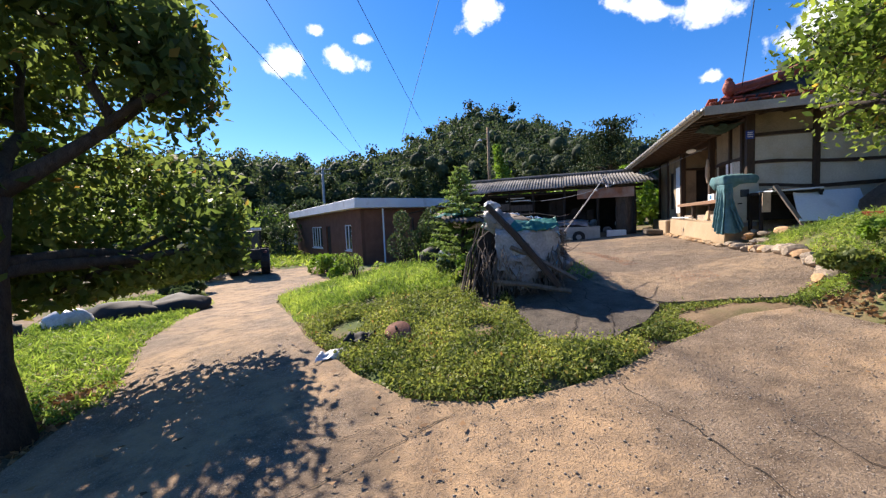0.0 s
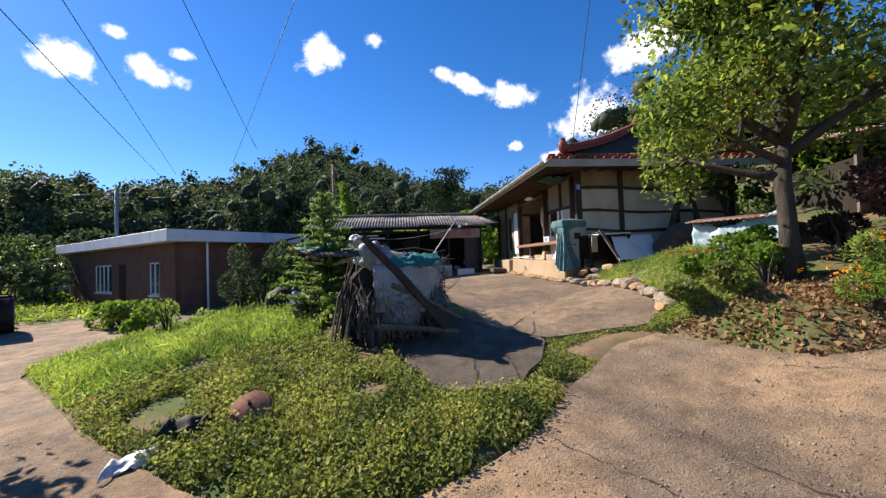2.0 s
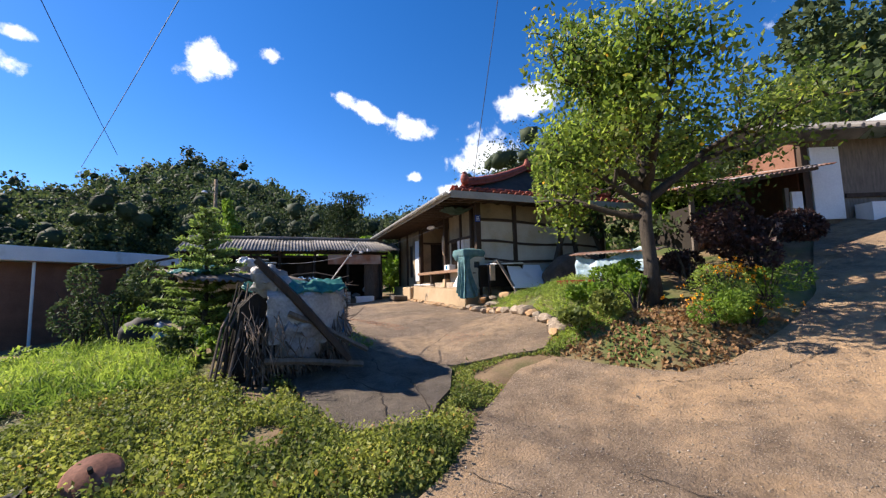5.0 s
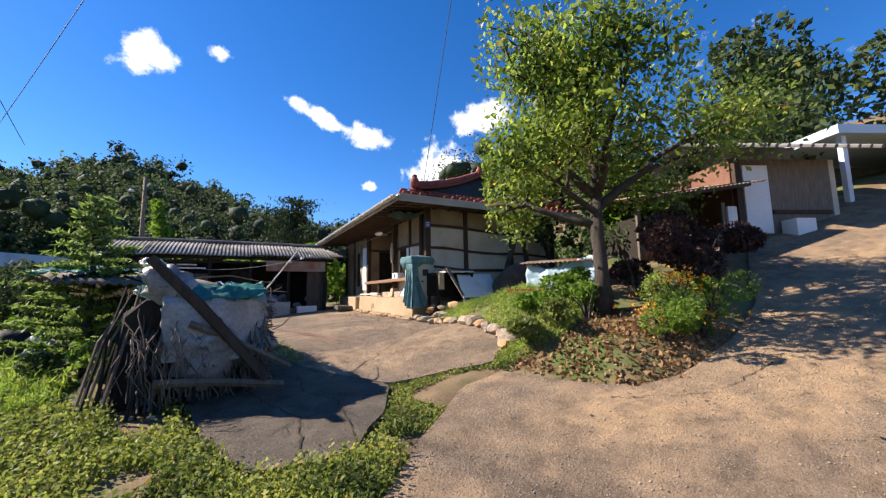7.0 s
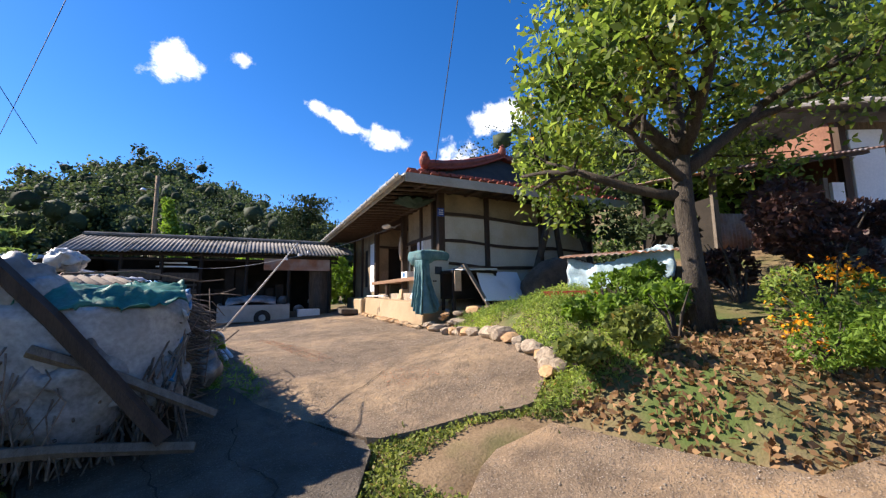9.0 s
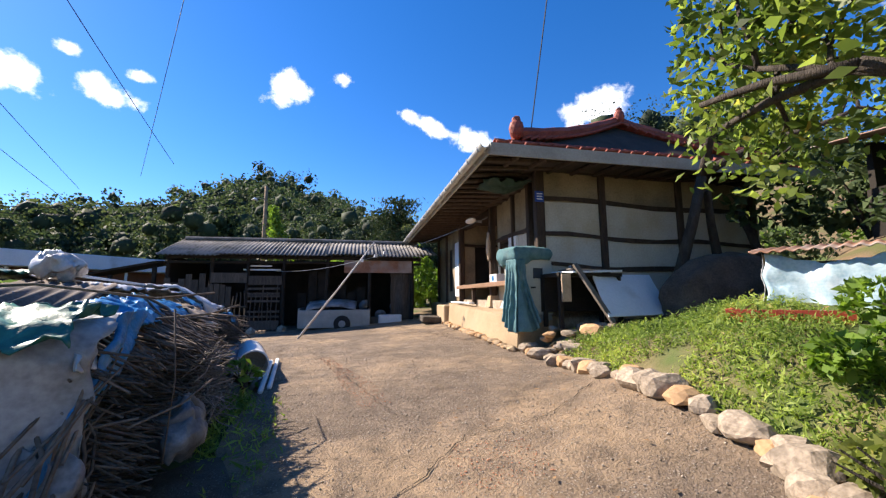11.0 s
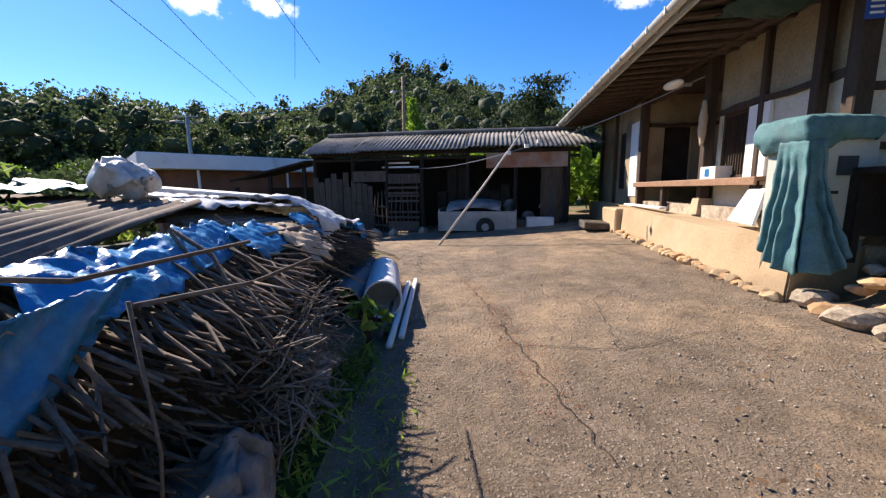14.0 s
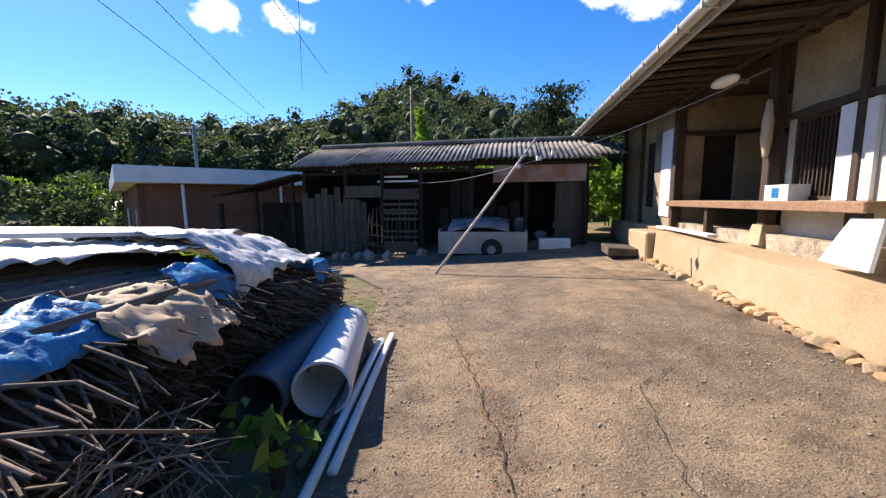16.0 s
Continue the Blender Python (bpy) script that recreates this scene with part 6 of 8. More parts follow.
utility_pole(-0.85, 38.5, 12.4, 0.16, "tall grey concrete utility pole with a street lamp", lamp=True, arms=False)
utility_pole(-21.0, 37.5, 8.6, 0.14, "dark utility pole with two crossarms", rz=20)
vp = thing("vine_pole", pose(0.6, 34.5, 0.0), "pole overgrown with bright green vines", "plant")
bm = bmesh.new()
tube(bm, [(0, 0, -0.5), (0.1, 0, 5), (-0.8, 0, 9.6)], 0.08, 6)
part("pole", bm, M_BARK, vp)
rng = np.random.default_rng(31)
t_ = rng.uniform(0, 1, 2600)
c = np.column_stack([0.1 - 0.9 * np.clip(t_ - 0.5, 0, 1) * 2 + rng.normal(size=2600) * (0.15 + 0.75 * (1 - t_)), rng.normal(size=2600) * 0.4, 9.5 * t_])
leaf_mesh("vine", c, 0.2, 0.42, L_BRIGHT, vp, rng=rng, aspect=0.7)

# overhead wires
def wire(name, pts, r, sag=0.4, label="thin black overhead cable"):
    bm = bmesh.new()
    for a, b in pts:
        a, b = Vector(a), Vector(b)
        tube(bm, [a.lerp(b, i / 14) + Vector((0, 0, -sag * 4 * (i / 14) * (1 - i / 14))) for i in range(15)], r, 4, caps=False)
    return tagged(part(name, bm, M_BLACK, None, label), category="cable")


wire("overhead_cable", [((-0.85, 38.5, 11.8), (-21.0, 37.5, 8.3))], 0.03, 0.8)
wire("overhead_cable", [((-0.85, 38.5, 11.2), (-21.0, 37.5, 7.8))], 0.03, 0.9)
wire("overhead_cable", [((-21.0, 37.5, 8.3), (-60.0, 40.0, 6.5))], 0.03, 1.0)


def far_point(eye, az, el, d):
    a, e = radians(az), radians(el)
    return Vector(eye) + Vector((math.sin(a) * math.cos(e), math.cos(a) * math.cos(e), math.sin(e))) * d


LANE_END = (-2.9, -7.9, 1.05)
for (a0, e0, d0), (a1, e1, d1) in (((-40, 32, 22), (-16.2, 9.3, 66)), ((-34, 36, 22), (-16.1, 11.3, 66)), ((-20.0, 36, 24), (-7.2, 15.0, 48)), ((-1.0, 36, 24), (-10.1, 13.2, 48)), ((-52, 14, 30), (-30.0, 8.3, 52))):
    wire("overhead_cable", [(far_point(LANE_END, a0, e0, d0), far_point(LANE_END, a1, e1, d1))], 0.022, 0.15)
wire("overhead_cable", [((3.35, 1.6, 3.95), (2.3, -1.1, 8.7))], 0.009, 0.03, "thin cable running to the house roof")

# ---- the wood stack ----
WS = thing("wood_stack", pose(0, 0, 0), "long stack of dry brushwood sticks under sheets and tarpaulins", "woodpile")


def stack_top(x, y):
    """Height of the stack's top over its plan."""
    h = 1.19 - 0.16 * ease(2.6, 4.3, y) - 0.24 * ease(-1.8, -1.2, x) - 0.40 * ease(4.2, 5.7, y)
    return h + 0.03 * noise.noise(Vector((x * 2, y * 2, 0)))


def stack_side(y):
    """How far the stack's yard side reaches."""
    return -1.30 + 0.10 * math.sin(y * 2.1) + 0.15 * ease(2.5, 4.5, y)


# added near-black body inside the stack; its colour is the shade between sticks
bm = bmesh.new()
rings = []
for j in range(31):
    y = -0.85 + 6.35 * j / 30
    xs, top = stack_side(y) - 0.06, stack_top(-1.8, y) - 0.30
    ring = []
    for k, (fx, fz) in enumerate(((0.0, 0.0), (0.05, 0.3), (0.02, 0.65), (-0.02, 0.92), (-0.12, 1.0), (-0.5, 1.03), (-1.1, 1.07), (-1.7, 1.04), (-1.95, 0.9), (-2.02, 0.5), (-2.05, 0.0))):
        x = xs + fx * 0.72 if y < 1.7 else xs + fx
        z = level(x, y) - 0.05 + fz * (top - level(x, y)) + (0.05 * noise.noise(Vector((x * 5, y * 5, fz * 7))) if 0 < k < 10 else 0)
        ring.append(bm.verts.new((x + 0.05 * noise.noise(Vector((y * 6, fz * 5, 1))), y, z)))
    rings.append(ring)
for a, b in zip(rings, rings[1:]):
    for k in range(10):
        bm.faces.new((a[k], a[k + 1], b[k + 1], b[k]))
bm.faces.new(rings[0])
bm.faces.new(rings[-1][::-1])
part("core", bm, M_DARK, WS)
rnd = random.Random(2)
stick_data = []
for i in range(8):
    bm = bmesh.new()
    ln, r = rnd.uniform(0.45, 0.78), rnd.uniform(0.005, 0.0115)
    tube(bm, [(-ln / 2, 0, 0), (-ln / 6, rnd.uniform(-0.04, 0.04), rnd.uniform(-0.03, 0.03)), (ln / 5, rnd.uniform(-0.04, 0.04), rnd.uniform(-0.04, 0.03)), (ln / 2, rnd.uniform(-0.07, 0.07), rnd.uniform(-0.06, 0.05))], [r, r * 0.95, r * 0.8, r * 0.55], 6)
    me = bpy.data.meshes.new("stick")
    bm.to_mesh(me)
    bm.free()
    me.materials.append(M_TWIG)
    stick_data.append(me)


def stick_pose():
    y = rnd.uniform(-0.75, 5.3)
    f = rnd.uniform(0.02, 1.0)
    x = stack_side(y) + rnd.uniform(-0.36, -0.14)
    z = level(x, y) + 0.02 + f * (stack_top(-1.4, y) - level(x, y) - 0.07)
    steep = 14 * ease(0.72, 0.95, f) if y < 2.0 else 3
    x += 0.10 * ease(0.75, 1.0, f)
    z -= 0.03 * ease(0.6, 1.0, f)
    return pose(x, y, z, rnd.uniform(0, 360), rnd.uniform(-4, 26) + steep, rnd.uniform(-34, 20) - 10)


for i in range(290):
    ob = new("stick", stick_data[i % 8])
    ob.parent = WS
    ob.matrix_world = stick_pose()
src = []
for me in stick_data:
    v = np.array([tuple(p.co) for p in me.vertices])
    f = [tuple(p.vertices) for p in me.polygons if len(p.vertices) == 4]
    src.append((v, np.array(f)))
vv, ff, off = [], [], 0
for i in range(3000):
    v, f = src[i % 8]
    m = np.array(stick_pose() if i < 2700 else pose(rnd.uniform(-2.75, -1.4), -0.88 + rnd.uniform(-0.12, 0.1), rnd.uniform(-0.1, 0.62), rnd.uniform(0, 360), rnd.uniform(-80, -30), rnd.uniform(60, 120)))
    vv.append(v @ m[:3, :3].T + m[:3, 3])
    ff.append(f + off)
    off += len(v)
tagged(mesh_object("brushwood", np.concatenate(vv), np.concatenate(ff), M_TWIG, WS), "thin dry sticks", kind="stuff")
for pts, r in (([(-2.2, -0.9, 1.15), (-1.75, -0.55, 1.2), (-1.25, -0.35, 1.12), (-0.98, 0.05, 1.16)], 0.013), ([(-1.3, -0.1, 0.98), (-1.0, 0.1, 1.0), (-0.82, 0.25, 1.06)], 0.012), ([(-1.0, 0.1, 1.0), (-0.8, 0.0, 0.98)], 0.008),
               ([(-1.16, -0.3, 1.05), (-1.13, -0.3, 0.6), (-1.16, -0.33, 0.1)], 0.008), ([(-1.25, -0.75, 0.45), (-1.05, -0.55, 0.5), (-0.9, -0.5, 0.62)], 0.01), ([(-1.2, 0.9, 0.95), (-0.95, 1.0, 0.9), (-0.75, 1.3, 0.7)], 0.01)):
    bm = bmesh.new()
    tube(bm, pts, [0.75 * r * (1 - 0.12 * i) for i in range(len(pts))], 7)
    part("branch", bm, M_TWIG, WS, "bare crooked branch", smooth=True)
# pale loose twigs at the stack's foot
vv, ff, off = [], [], 0
for i in range(330):
    v, f = src[i % 8]
    m = np.array(pose(-1.12 + rnd.uniform(-0.1, 0.16), rnd.uniform(0.35, 1.65), 0.06 + 0.6 * rnd.random() ** 1.4, rnd.uniform(0, 360), rnd.uniform(-55, 25), rnd.uniform(-60, 200)))
    vv.append((v * (0.5, 0.5, 0.5)) @ m[:3, :3].T + m[:3, 3])
    ff.append(f + off)
    off += len(v)
tagged(mesh_object("twig_litter", np.concatenate(vv), np.concatenate(ff), surface("bleached_twigs", (0.10, 0.082, 0.068), (0.27, 0.225, 0.185), 0.85, 3, 40, 0.2, 0.003, vary=0.4), WS), "pale bleached twigs", kind="stuff")
# corrugated sheets on top
for m, ln, wd, words in ((pose(-2.14, -0.34, 1.065, 6.0, 2.5, 11), 2.15, 0.98, "weathered brown corrugated cement sheet"), (pose(-3.06, -0.16, 1.11, 6.0, 2.5, 11), 2.1, 0.95, "weathered brown corrugated cement sheet"),
                         (pose(-1.93, 1.42, 1.115, -2.0, 11.5, -4), 1.75, 0.98, "grey corrugated cement sheet"), (pose(-2.75, 1.60, 1.24, -2.0, 4, -2), 1.8, 0.95, "grey corrugated cement sheet")):
    ob = corrugated("cover_sheet", -wd / 2, wd / 2, 0.0, ln, 0.0, 0.0, M_SHEETTOP, WS, pitch=0.105, amp=0.02, label=words)
    ob.matrix_local = m
ob = corrugated("cover_sheet", -0.35, 0.35, -0.5, 0.5, 0.0, 0.0, M_SLATE, None, pitch=0.16, amp=0.024)
tagged(ob, "corrugated cement sheet leaning on the stack's end", "sheet").matrix_world = pose(-1.75, 5.0, 0.42, 52, 8, 25)
# sheets and tarpaulins; each lies over the stack


def over(x0, y0, x1, y1, lift, hang=0.0):
    def f(s, t):
        x, y = x0 + (x1 - x0) * s, y0 + (y1 - y0) * t
        z = stack_top(x, y) + lift
        edge = stack_side(y) - 0.02
        if x > edge:
            z -= (x - edge) * hang
            x = edge + (x - edge) * 0.28
        return (x, y, z)
    return f


def sheet(name, f, nu, nv, material, label, cat="tarpaulin", **kw):
    return tagged(cloth(name, f, nu, nv, material, None, label=label, **kw), category=cat)


sheet("plastic_sheet", over(-3.3, 2.75, -1.16, 4.3, 0.09, 1.0), 70, 60, M_SHEET, "crumpled clear plastic sheet over the stack", wrinkle=0.045, freq=6.0, seed=1, jag=0.05)
sheet("plastic_sheet", over(-3.6, 3.3, -2.0, 5.4, 0.13), 40, 46, M_SHEET, "crumpled white plastic sheet over the stack", wrinkle=0.06, freq=3.0, seed=4)
sheet("plastic_sheet", lerp2((-3.3, 1.75, 1.40), (-1.98, 1.72, 1.22), (-3.4, 2.9, 1.34), (-1.52, 3.0, 1.14)), 44, 32, M_SHEET, "crumpled white plastic sheet over the stack", wrinkle=0.05, freq=5.0, seed=6, jag=0.05)
sheet("plastic_lump", lambda s, t: (-2.47 + 0.20 * math.sin(math.pi * t) * math.cos(6.283 * s), 1.64 + 0.15 * math.sin(math.pi * t) * math.sin(6.283 * s), 1.41 - 0.11 * math.cos(math.pi * t)), 40, 22, M_SHEET, "crumpled white plastic bundle on the stack", "plastic bag", wrinkle=0.09, freq=10)
tagged(boxed("bleached_plank", (-0.13, -0.75, -0.015, 0.13, 0.75, 0.015), M_PAINT, None, "bleached plank lying across the stack's covers", bevel=0.006), category="plank").matrix_world = pose(-2.25, 2.55, 1.33, -4, 8, -22)
sheet("green_tarpaulin", lerp2((-3.7, -0.45, 1.20), (-3.30, 0.3, 1.22), (-3.3, 1.95, 1.42), (-2.62, 1.72, 1.38)), 26, 50, M_GREEN, "dark green tarpaulin rolled along the cement sheets", wrinkle=0.045, freq=6, seed=3, jag=0.04)
# green edge that shows below the near sheet and falls over the end
sheet("green_tarpaulin", lambda s, t: (-2.75 + 1.30 * s - 0.10 * t * s, -0.18 - 0.24 * s - 0.26 * t, 1.04 - 0.01 * s - (0.12 + 0.05 * math.sin(9 * s)) * t), 60, 18, M_GREEN, "dark green tarpaulin under the cement sheets", wrinkle=0.035, freq=7, seed=2, jag=0.05)
# blue strip along the top edge and its long tail over the corner
sheet("blue_tarpaulin", lambda s, t: (-1.64 + 0.05 * math.sin(5 * s) + (0.26 - 0.06 * s) * t, -0.15 + 1.42 * s - 0.10 * t, 1.10 + 0.05 * s - 0.05 * t - 0.13 * t * t), 80, 26, M_BLUE, "crumpled bright blue tarpaulin on the stack", wrinkle=0.034, freq=9, seed=8, jag=0.05)
sheet("blue_tarpaulin", lambda s, t: (-1.37 + 0.04 * math.sin(4 * t) - 0.10 * t + 0.02 * math.sin(11 * s), (-0.52 + 0.62 * s) * (1 - t) + (-1.12 + 0.26 * s) * t, 1.04 - 0.06 * t - 0.72 * t ** 1.2), 30, 54, M_BLUE, "blue tarpaulin tail hanging over the stack's corner", wrinkle=0.026, freq=6, seed=5, jag=0.04)
sheet("plastic_sheet", lambda s, t: (-1.66 + 0.26 * t, (-0.42 + 0.40 * s) * (1 - t) + (-1.00 + 0.22 * s) * t, 1.085 - 0.07 * t - 0.25 * t * t), 26, 40, M_SHEET, "pale torn plastic between the tarpaulins", wrinkle=0.02, freq=7, seed=15, jag=0.03)
sheet("blue_tarpaulin", lambda s, t: (-1.60 + 0.26 * t, 1.12 + 0.62 * s, 1.08 - 0.04 * t - 0.15 * t * t), 34, 20, M_BLUE, "blue tarpaulin edge under the sheets", wrinkle=0.035, freq=8, seed=9, jag=0.05)
sheet("blue_tarpaulin", over(-1.55, 2.25, -1.17, 2.75, 0.01, 0.8), 22, 20, M_BLUE, "blue tarpaulin edge under the sheets", wrinkle=0.03, freq=8, seed=19, jag=0.05)
sheet("blue_tarpaulin", over(-1.6, 3.9, -0.95, 5.6, 0.03, 1.0), 30, 40, M_BLUE, "crumpled bright blue tarpaulin at the stack's end", wrinkle=0.07, freq=6, seed=11, jag=0.08)
sheet("paper_sack", lambda s, t: (-1.58 + 0.42 * t, 1.62 + 0.66 * s + 0.1 * t, 1.04 - 0.05 * t - 0.22 * t * t), 28, 20, M_TAN, "crumpled tan paper sack on the stack", "sack", wrinkle=0.045, freq=7, seed=12, jag=0.06)


def round_patch(x0, x1, z0, z1, y, bulge, lean=0.0):
    """A rounded bulging patch on the stack's end."""
    def f(s, t):
        a, b = 2 * s - 1, 2 * t - 1
        p, q = a * math.sqrt(1 - b * b / 2), b * math.sqrt(1 - a * a / 2)
        return ((x0 + x1) / 2 + (x1 - x0) / 2 * p + lean * q, y - bulge * math.sqrt(max(0.0, 1 - (p * p + q * q) * 0.95)), (z0 + z1) / 2 - (z1 - z0) / 2 * q)
    return f


def end_cover(s, t):
    """A sheet that comes over the stack's top and hangs down its end."""
    a = min(1, t / 0.3) * math.pi / 2
    fall = max(0, t - 0.3) / 0.7
    return (-2.55 + 1.17 * s, -0.58 - 0.5 * math.sin(a) - 0.10 * math.sin(math.pi * s) + 0.22 * s ** 4, 1.01 - 0.20 * (1 - math.cos(a)) - 0.64 * fall)


sheet("white_sack", end_cover, 70, 60, M_SACKPALE, "large grey-white plastic sheet hanging over the stack's end", "plastic sheet", wrinkle=0.03, freq=4, seed=21, jag=0.05)
sheet("plastic_sheet", round_patch(-2.75, -2.15, 0.72, 1.24, -0.80, 0.24, 0.10), 36, 36, M_SACKPALE, "torn pale plastic bundled on the stack's end", wrinkle=0.10, freq=4, seed=22, jag=0.08)
sheet("plastic_sheet", round_patch(-2.42, -1.72, -0.18, 0.78, -0.98, 0.24, -0.05), 34, 40, M_SACK, "torn grey plastic hanging over the stack's end", wrinkle=0.07, freq=4.5, seed=23, jag=0.08)
sheet("green_tarpaulin", lambda s, t: (-2.45 + 1.0 * s, -1.08 + 0.55 * t - 0.08 * math.sin(math.pi * s), 0.86 + 0.02 * s + 0.17 * math.sin(min(1, t * 1.7) * 1.57)), 38, 28, M_GREEN, "green tarpaulin over the stack's end", wrinkle=0.06, freq=5, seed=16, jag=0.08)
sheet("plastic_sheet", round_patch(-1.95, -1.34, 0.0, 0.48, -0.92, 0.18), 26, 22, M_SACK, "torn grey plastic at the stack's corner", wrinkle=0.08, freq=6, seed=25, jag=0.08)
sheet("plastic_sheet", lambda s, t: (-1.14 + 0.15 * math.sin(math.pi * t) * math.cos(6.283 * s), 0.02 + 0.24 * math.sin(math.pi * t) * math.sin(6.283 * s), 0.15 - 0.20 * math.cos(math.pi * t)), 30, 30, M_SACK, "crumpled grey plastic at the stack's foot", wrinkle=0.09, freq=7, seed=26, jag=0.06)
sheet("plastic_sheet", lambda s, t: (-1.22 + 0.22 * s, 0.95 + 0.5 * t, 0.40 - 0.36 * s), 20, 24, M_SACK, "crumpled grey plastic at the stack's foot", wrinkle=0.06, freq=7, seed=27, jag=0.05)
# old beams leaning on the end, dark stakes
for i, (a, b, w) in enumerate([((-2.68, -0.97, 1.36), (-1.54, -1.50, -0.05), 0.066), ((-2.3, -1.2, 0.62), (-1.2, -1.3, 0.02), 0.045), ((-2.6, -1.25, 0.02), (-1.35, -1.5, -0.14), 0.045)]):
    bm = bmesh.new()
    a, b = Vector(a), Vector(b)
    tube(bm, [a, a.lerp(b, 0.4) + Vector((0.02, 0, 0.02)), b], [w, w * 0.95, w * 0.9], 5, wobble=0.35)
    tagged(part("old_beam", bm, M_TIMBER if i == 0 else M_WOODGREY, None, "old dark beam leaning on the wood stack"), category="beam", group="beams on the wood stack")
for i in range(26):
    x = -3.15 + 0.035 * i + rnd.uniform(-0.02, 0.02)
    y0 = -0.95 + rnd.uniform(-0.15, 0.25)
    bm = bmesh.new()
    tube(bm, [(x + rnd.uniform(-0.1, 0.1), y0 - 0.15, level(x, y0) - 0.03), (x + 0.1, y0 + 0.05, 0.45), (x + 0.28 + rnd.uniform(-0.1, 0.1), y0 + 0.3, 0.95 + rnd.uniform(-0.15, 0.15))], [0.02, 0.017, 0.012], 5, wobble=0.3)
    part("stake", bm, M_DARK if i % 3 else M_TWIG, WS)
for i in range(40):
    bm = bmesh.new()
    x, y = -2.9 + rnd.uniform(0, 0.8), -1.1 + rnd.uniform(-0.1, 0.1)
    z = rnd.uniform(0.1, 0.7)
    tube(bm, [(x, y, z), (x + rnd.uniform(-0.1, 0.1), y - 0.12, z - 0.1), (x + rnd.uniform(-0.15, 0.15), y - 0.2, z - 0.38)], [0.008, 0.006, 0.003], 4)
    part("twig", bm, M_TWIG, WS)
# dark tarp bundle and a white bag beyond the fir
for i, (x, y, r, m_, lb) in enumerate([(-4.15, 2.9, 0.34, M_BLACK, "black plastic bundle on the grass slope"), (-3.85, 2.8, 0.26, M_SHEET, "white plastic bag on the grass slope"), (-3.72, 2.6, 0.2, M_GREEN, "green tarpaulin bundle on the grass slope")]):
    bm = bmesh.new()
    bmesh.ops.create_icosphere(bm, subdivisions=3, radius=r)
    for v in bm.verts:
        v.co *= 1 + 0.25 * noise.noise(v.co * 5 + Vector((i, 0, 0)))
    ob = tagged(part("plastic_bundle", bm, m_, None, lb, smooth=True), category="bundle")
    ob.matrix_world = pose(x, y, ground_height(x, y) + r * 0.75)

# pipes beside the stack
for nm, a, b, r, m_, lb in (("drain_pipe", (-0.72, 2.55, 0.21), (-0.80, 3.95, 0.21), 0.20, M_PVC, "white ribbed plastic drain pipe lying on its side"), ("drain_pipe", (-1.13, 2.45, 0.2), (-1.06, 4.2, 0.2), 0.19, M_PVCGREY, "dark grey plastic drain pipe lying on its side")):
    t = thing(nm, Matrix(), lb, "pipe", "pipes beside the stack")
    bm = bmesh.new()
    a, b = Vector(a), Vector(b)
    n = 60
    outer = [a.lerp(b, i / n) for i in range(n + 1)]
    tube(bm, outer, [r * (1 + (0.02 if i % 2 else -0.01)) for i in range(n + 1)], 28, caps=False)
    part("pipe", bm, m_, t, smooth=True)
    bm = bmesh.new()
    tube(bm, [a, b], r * 0.93, 28, caps=False)
    part("lining", bm, m_, t, smooth=True)
    for e in (a, b):
        out = (a - b).normalized() * (1 if e is a else -1)
        side = out.cross(Vector((0, 0, 1))).normalized()
        up = side.cross(out)
        bm = bmesh.new()
        rims = []
        for rr, push in ((r * 1.03, -0.01), (r * 1.03, 0.008), (r * 0.925, 0.008), (r * 0.925, -0.01)):
            rims.append([bm.verts.new(e + out * push + (side * math.cos(k * 0.19635) + up * math.sin(k * 0.19635)) * rr) for k in range(32)])
        for p, q in zip(rims, rims[1:]):
            for k in range(32):
                bm.faces.new((p[k], p[(k + 1) % 32], q[(k + 1) % 32], q[k]))
        part("rim", bm, m_, t)
    # added plug: its tan stands for the translucent, shaded inside of the pipe
    if m_ is M_PVC:
        bm = bmesh.new()
        tube(bm, [a.lerp(b, 0.30), a.lerp(b, 0.4)], r * 0.9, 20)
        part("tan_plug", bm, M_TAN, t, "added tan plug standing for the pipe's shaded tan inside")
for i, (a, b) in enumerate([((-0.62, 1.75, 0.03), (-0.46, 3.9, 0.05)), ((-0.52, 1.95, 0.03), (-0.36, 4.05, 0.05)), ((-0.72, 2.0, 0.03), (-0.58, 3.6, 0.04))]):
    bm = bmesh.new()
    tube(bm, [a, b], 0.03, 10)
    tagged(part("thin_pole", bm, M_PAINT if i < 2 else M_WOODGREY, None, "slim pale pole lying beside the pipe", smooth=True), category="pole", group="slim poles")

# ---- things before the house ----
mach = thing("grain_machine", HM @ pose(-0.50, 0.0, 0.80, 0, 0, 14), "cream enamelled farm machine under a teal cloth", "machine")
boxed("cabinet", (-0.18, -0.3, 0.0, 0.58, 0.1, 1.05), M_CABINET, mach, bevel=0.02)
boxed("base", (-0.16, -0.31, -0.1, 0.52, 0.12, 0.0), M_METAL, mach)
boxed("window", (0.14, -0.318, 0.62, 0.34, -0.302, 0.80), M_GLASS, mach, "small dark sight window")
boxed("nameplate", (0.08, -0.312, 0.45, 0.18, -0.302, 0.48), M_BLACK, mach)
boxed("panel_bar", (0.38, -0.312, 0.66, 0.5, -0.302, 0.685), M_BLACK, mach)
bm = bmesh.new()
tube(bm, [(0.58, -0.25, 0.05), (0.68, -0.35, 0.3), (0.78, -0.42, 0.55), (1.0, -0.3, 0.85)], 0.03, 7)
part("hose", bm, M_SHEET, mach, "pale bent hose", smooth=True)
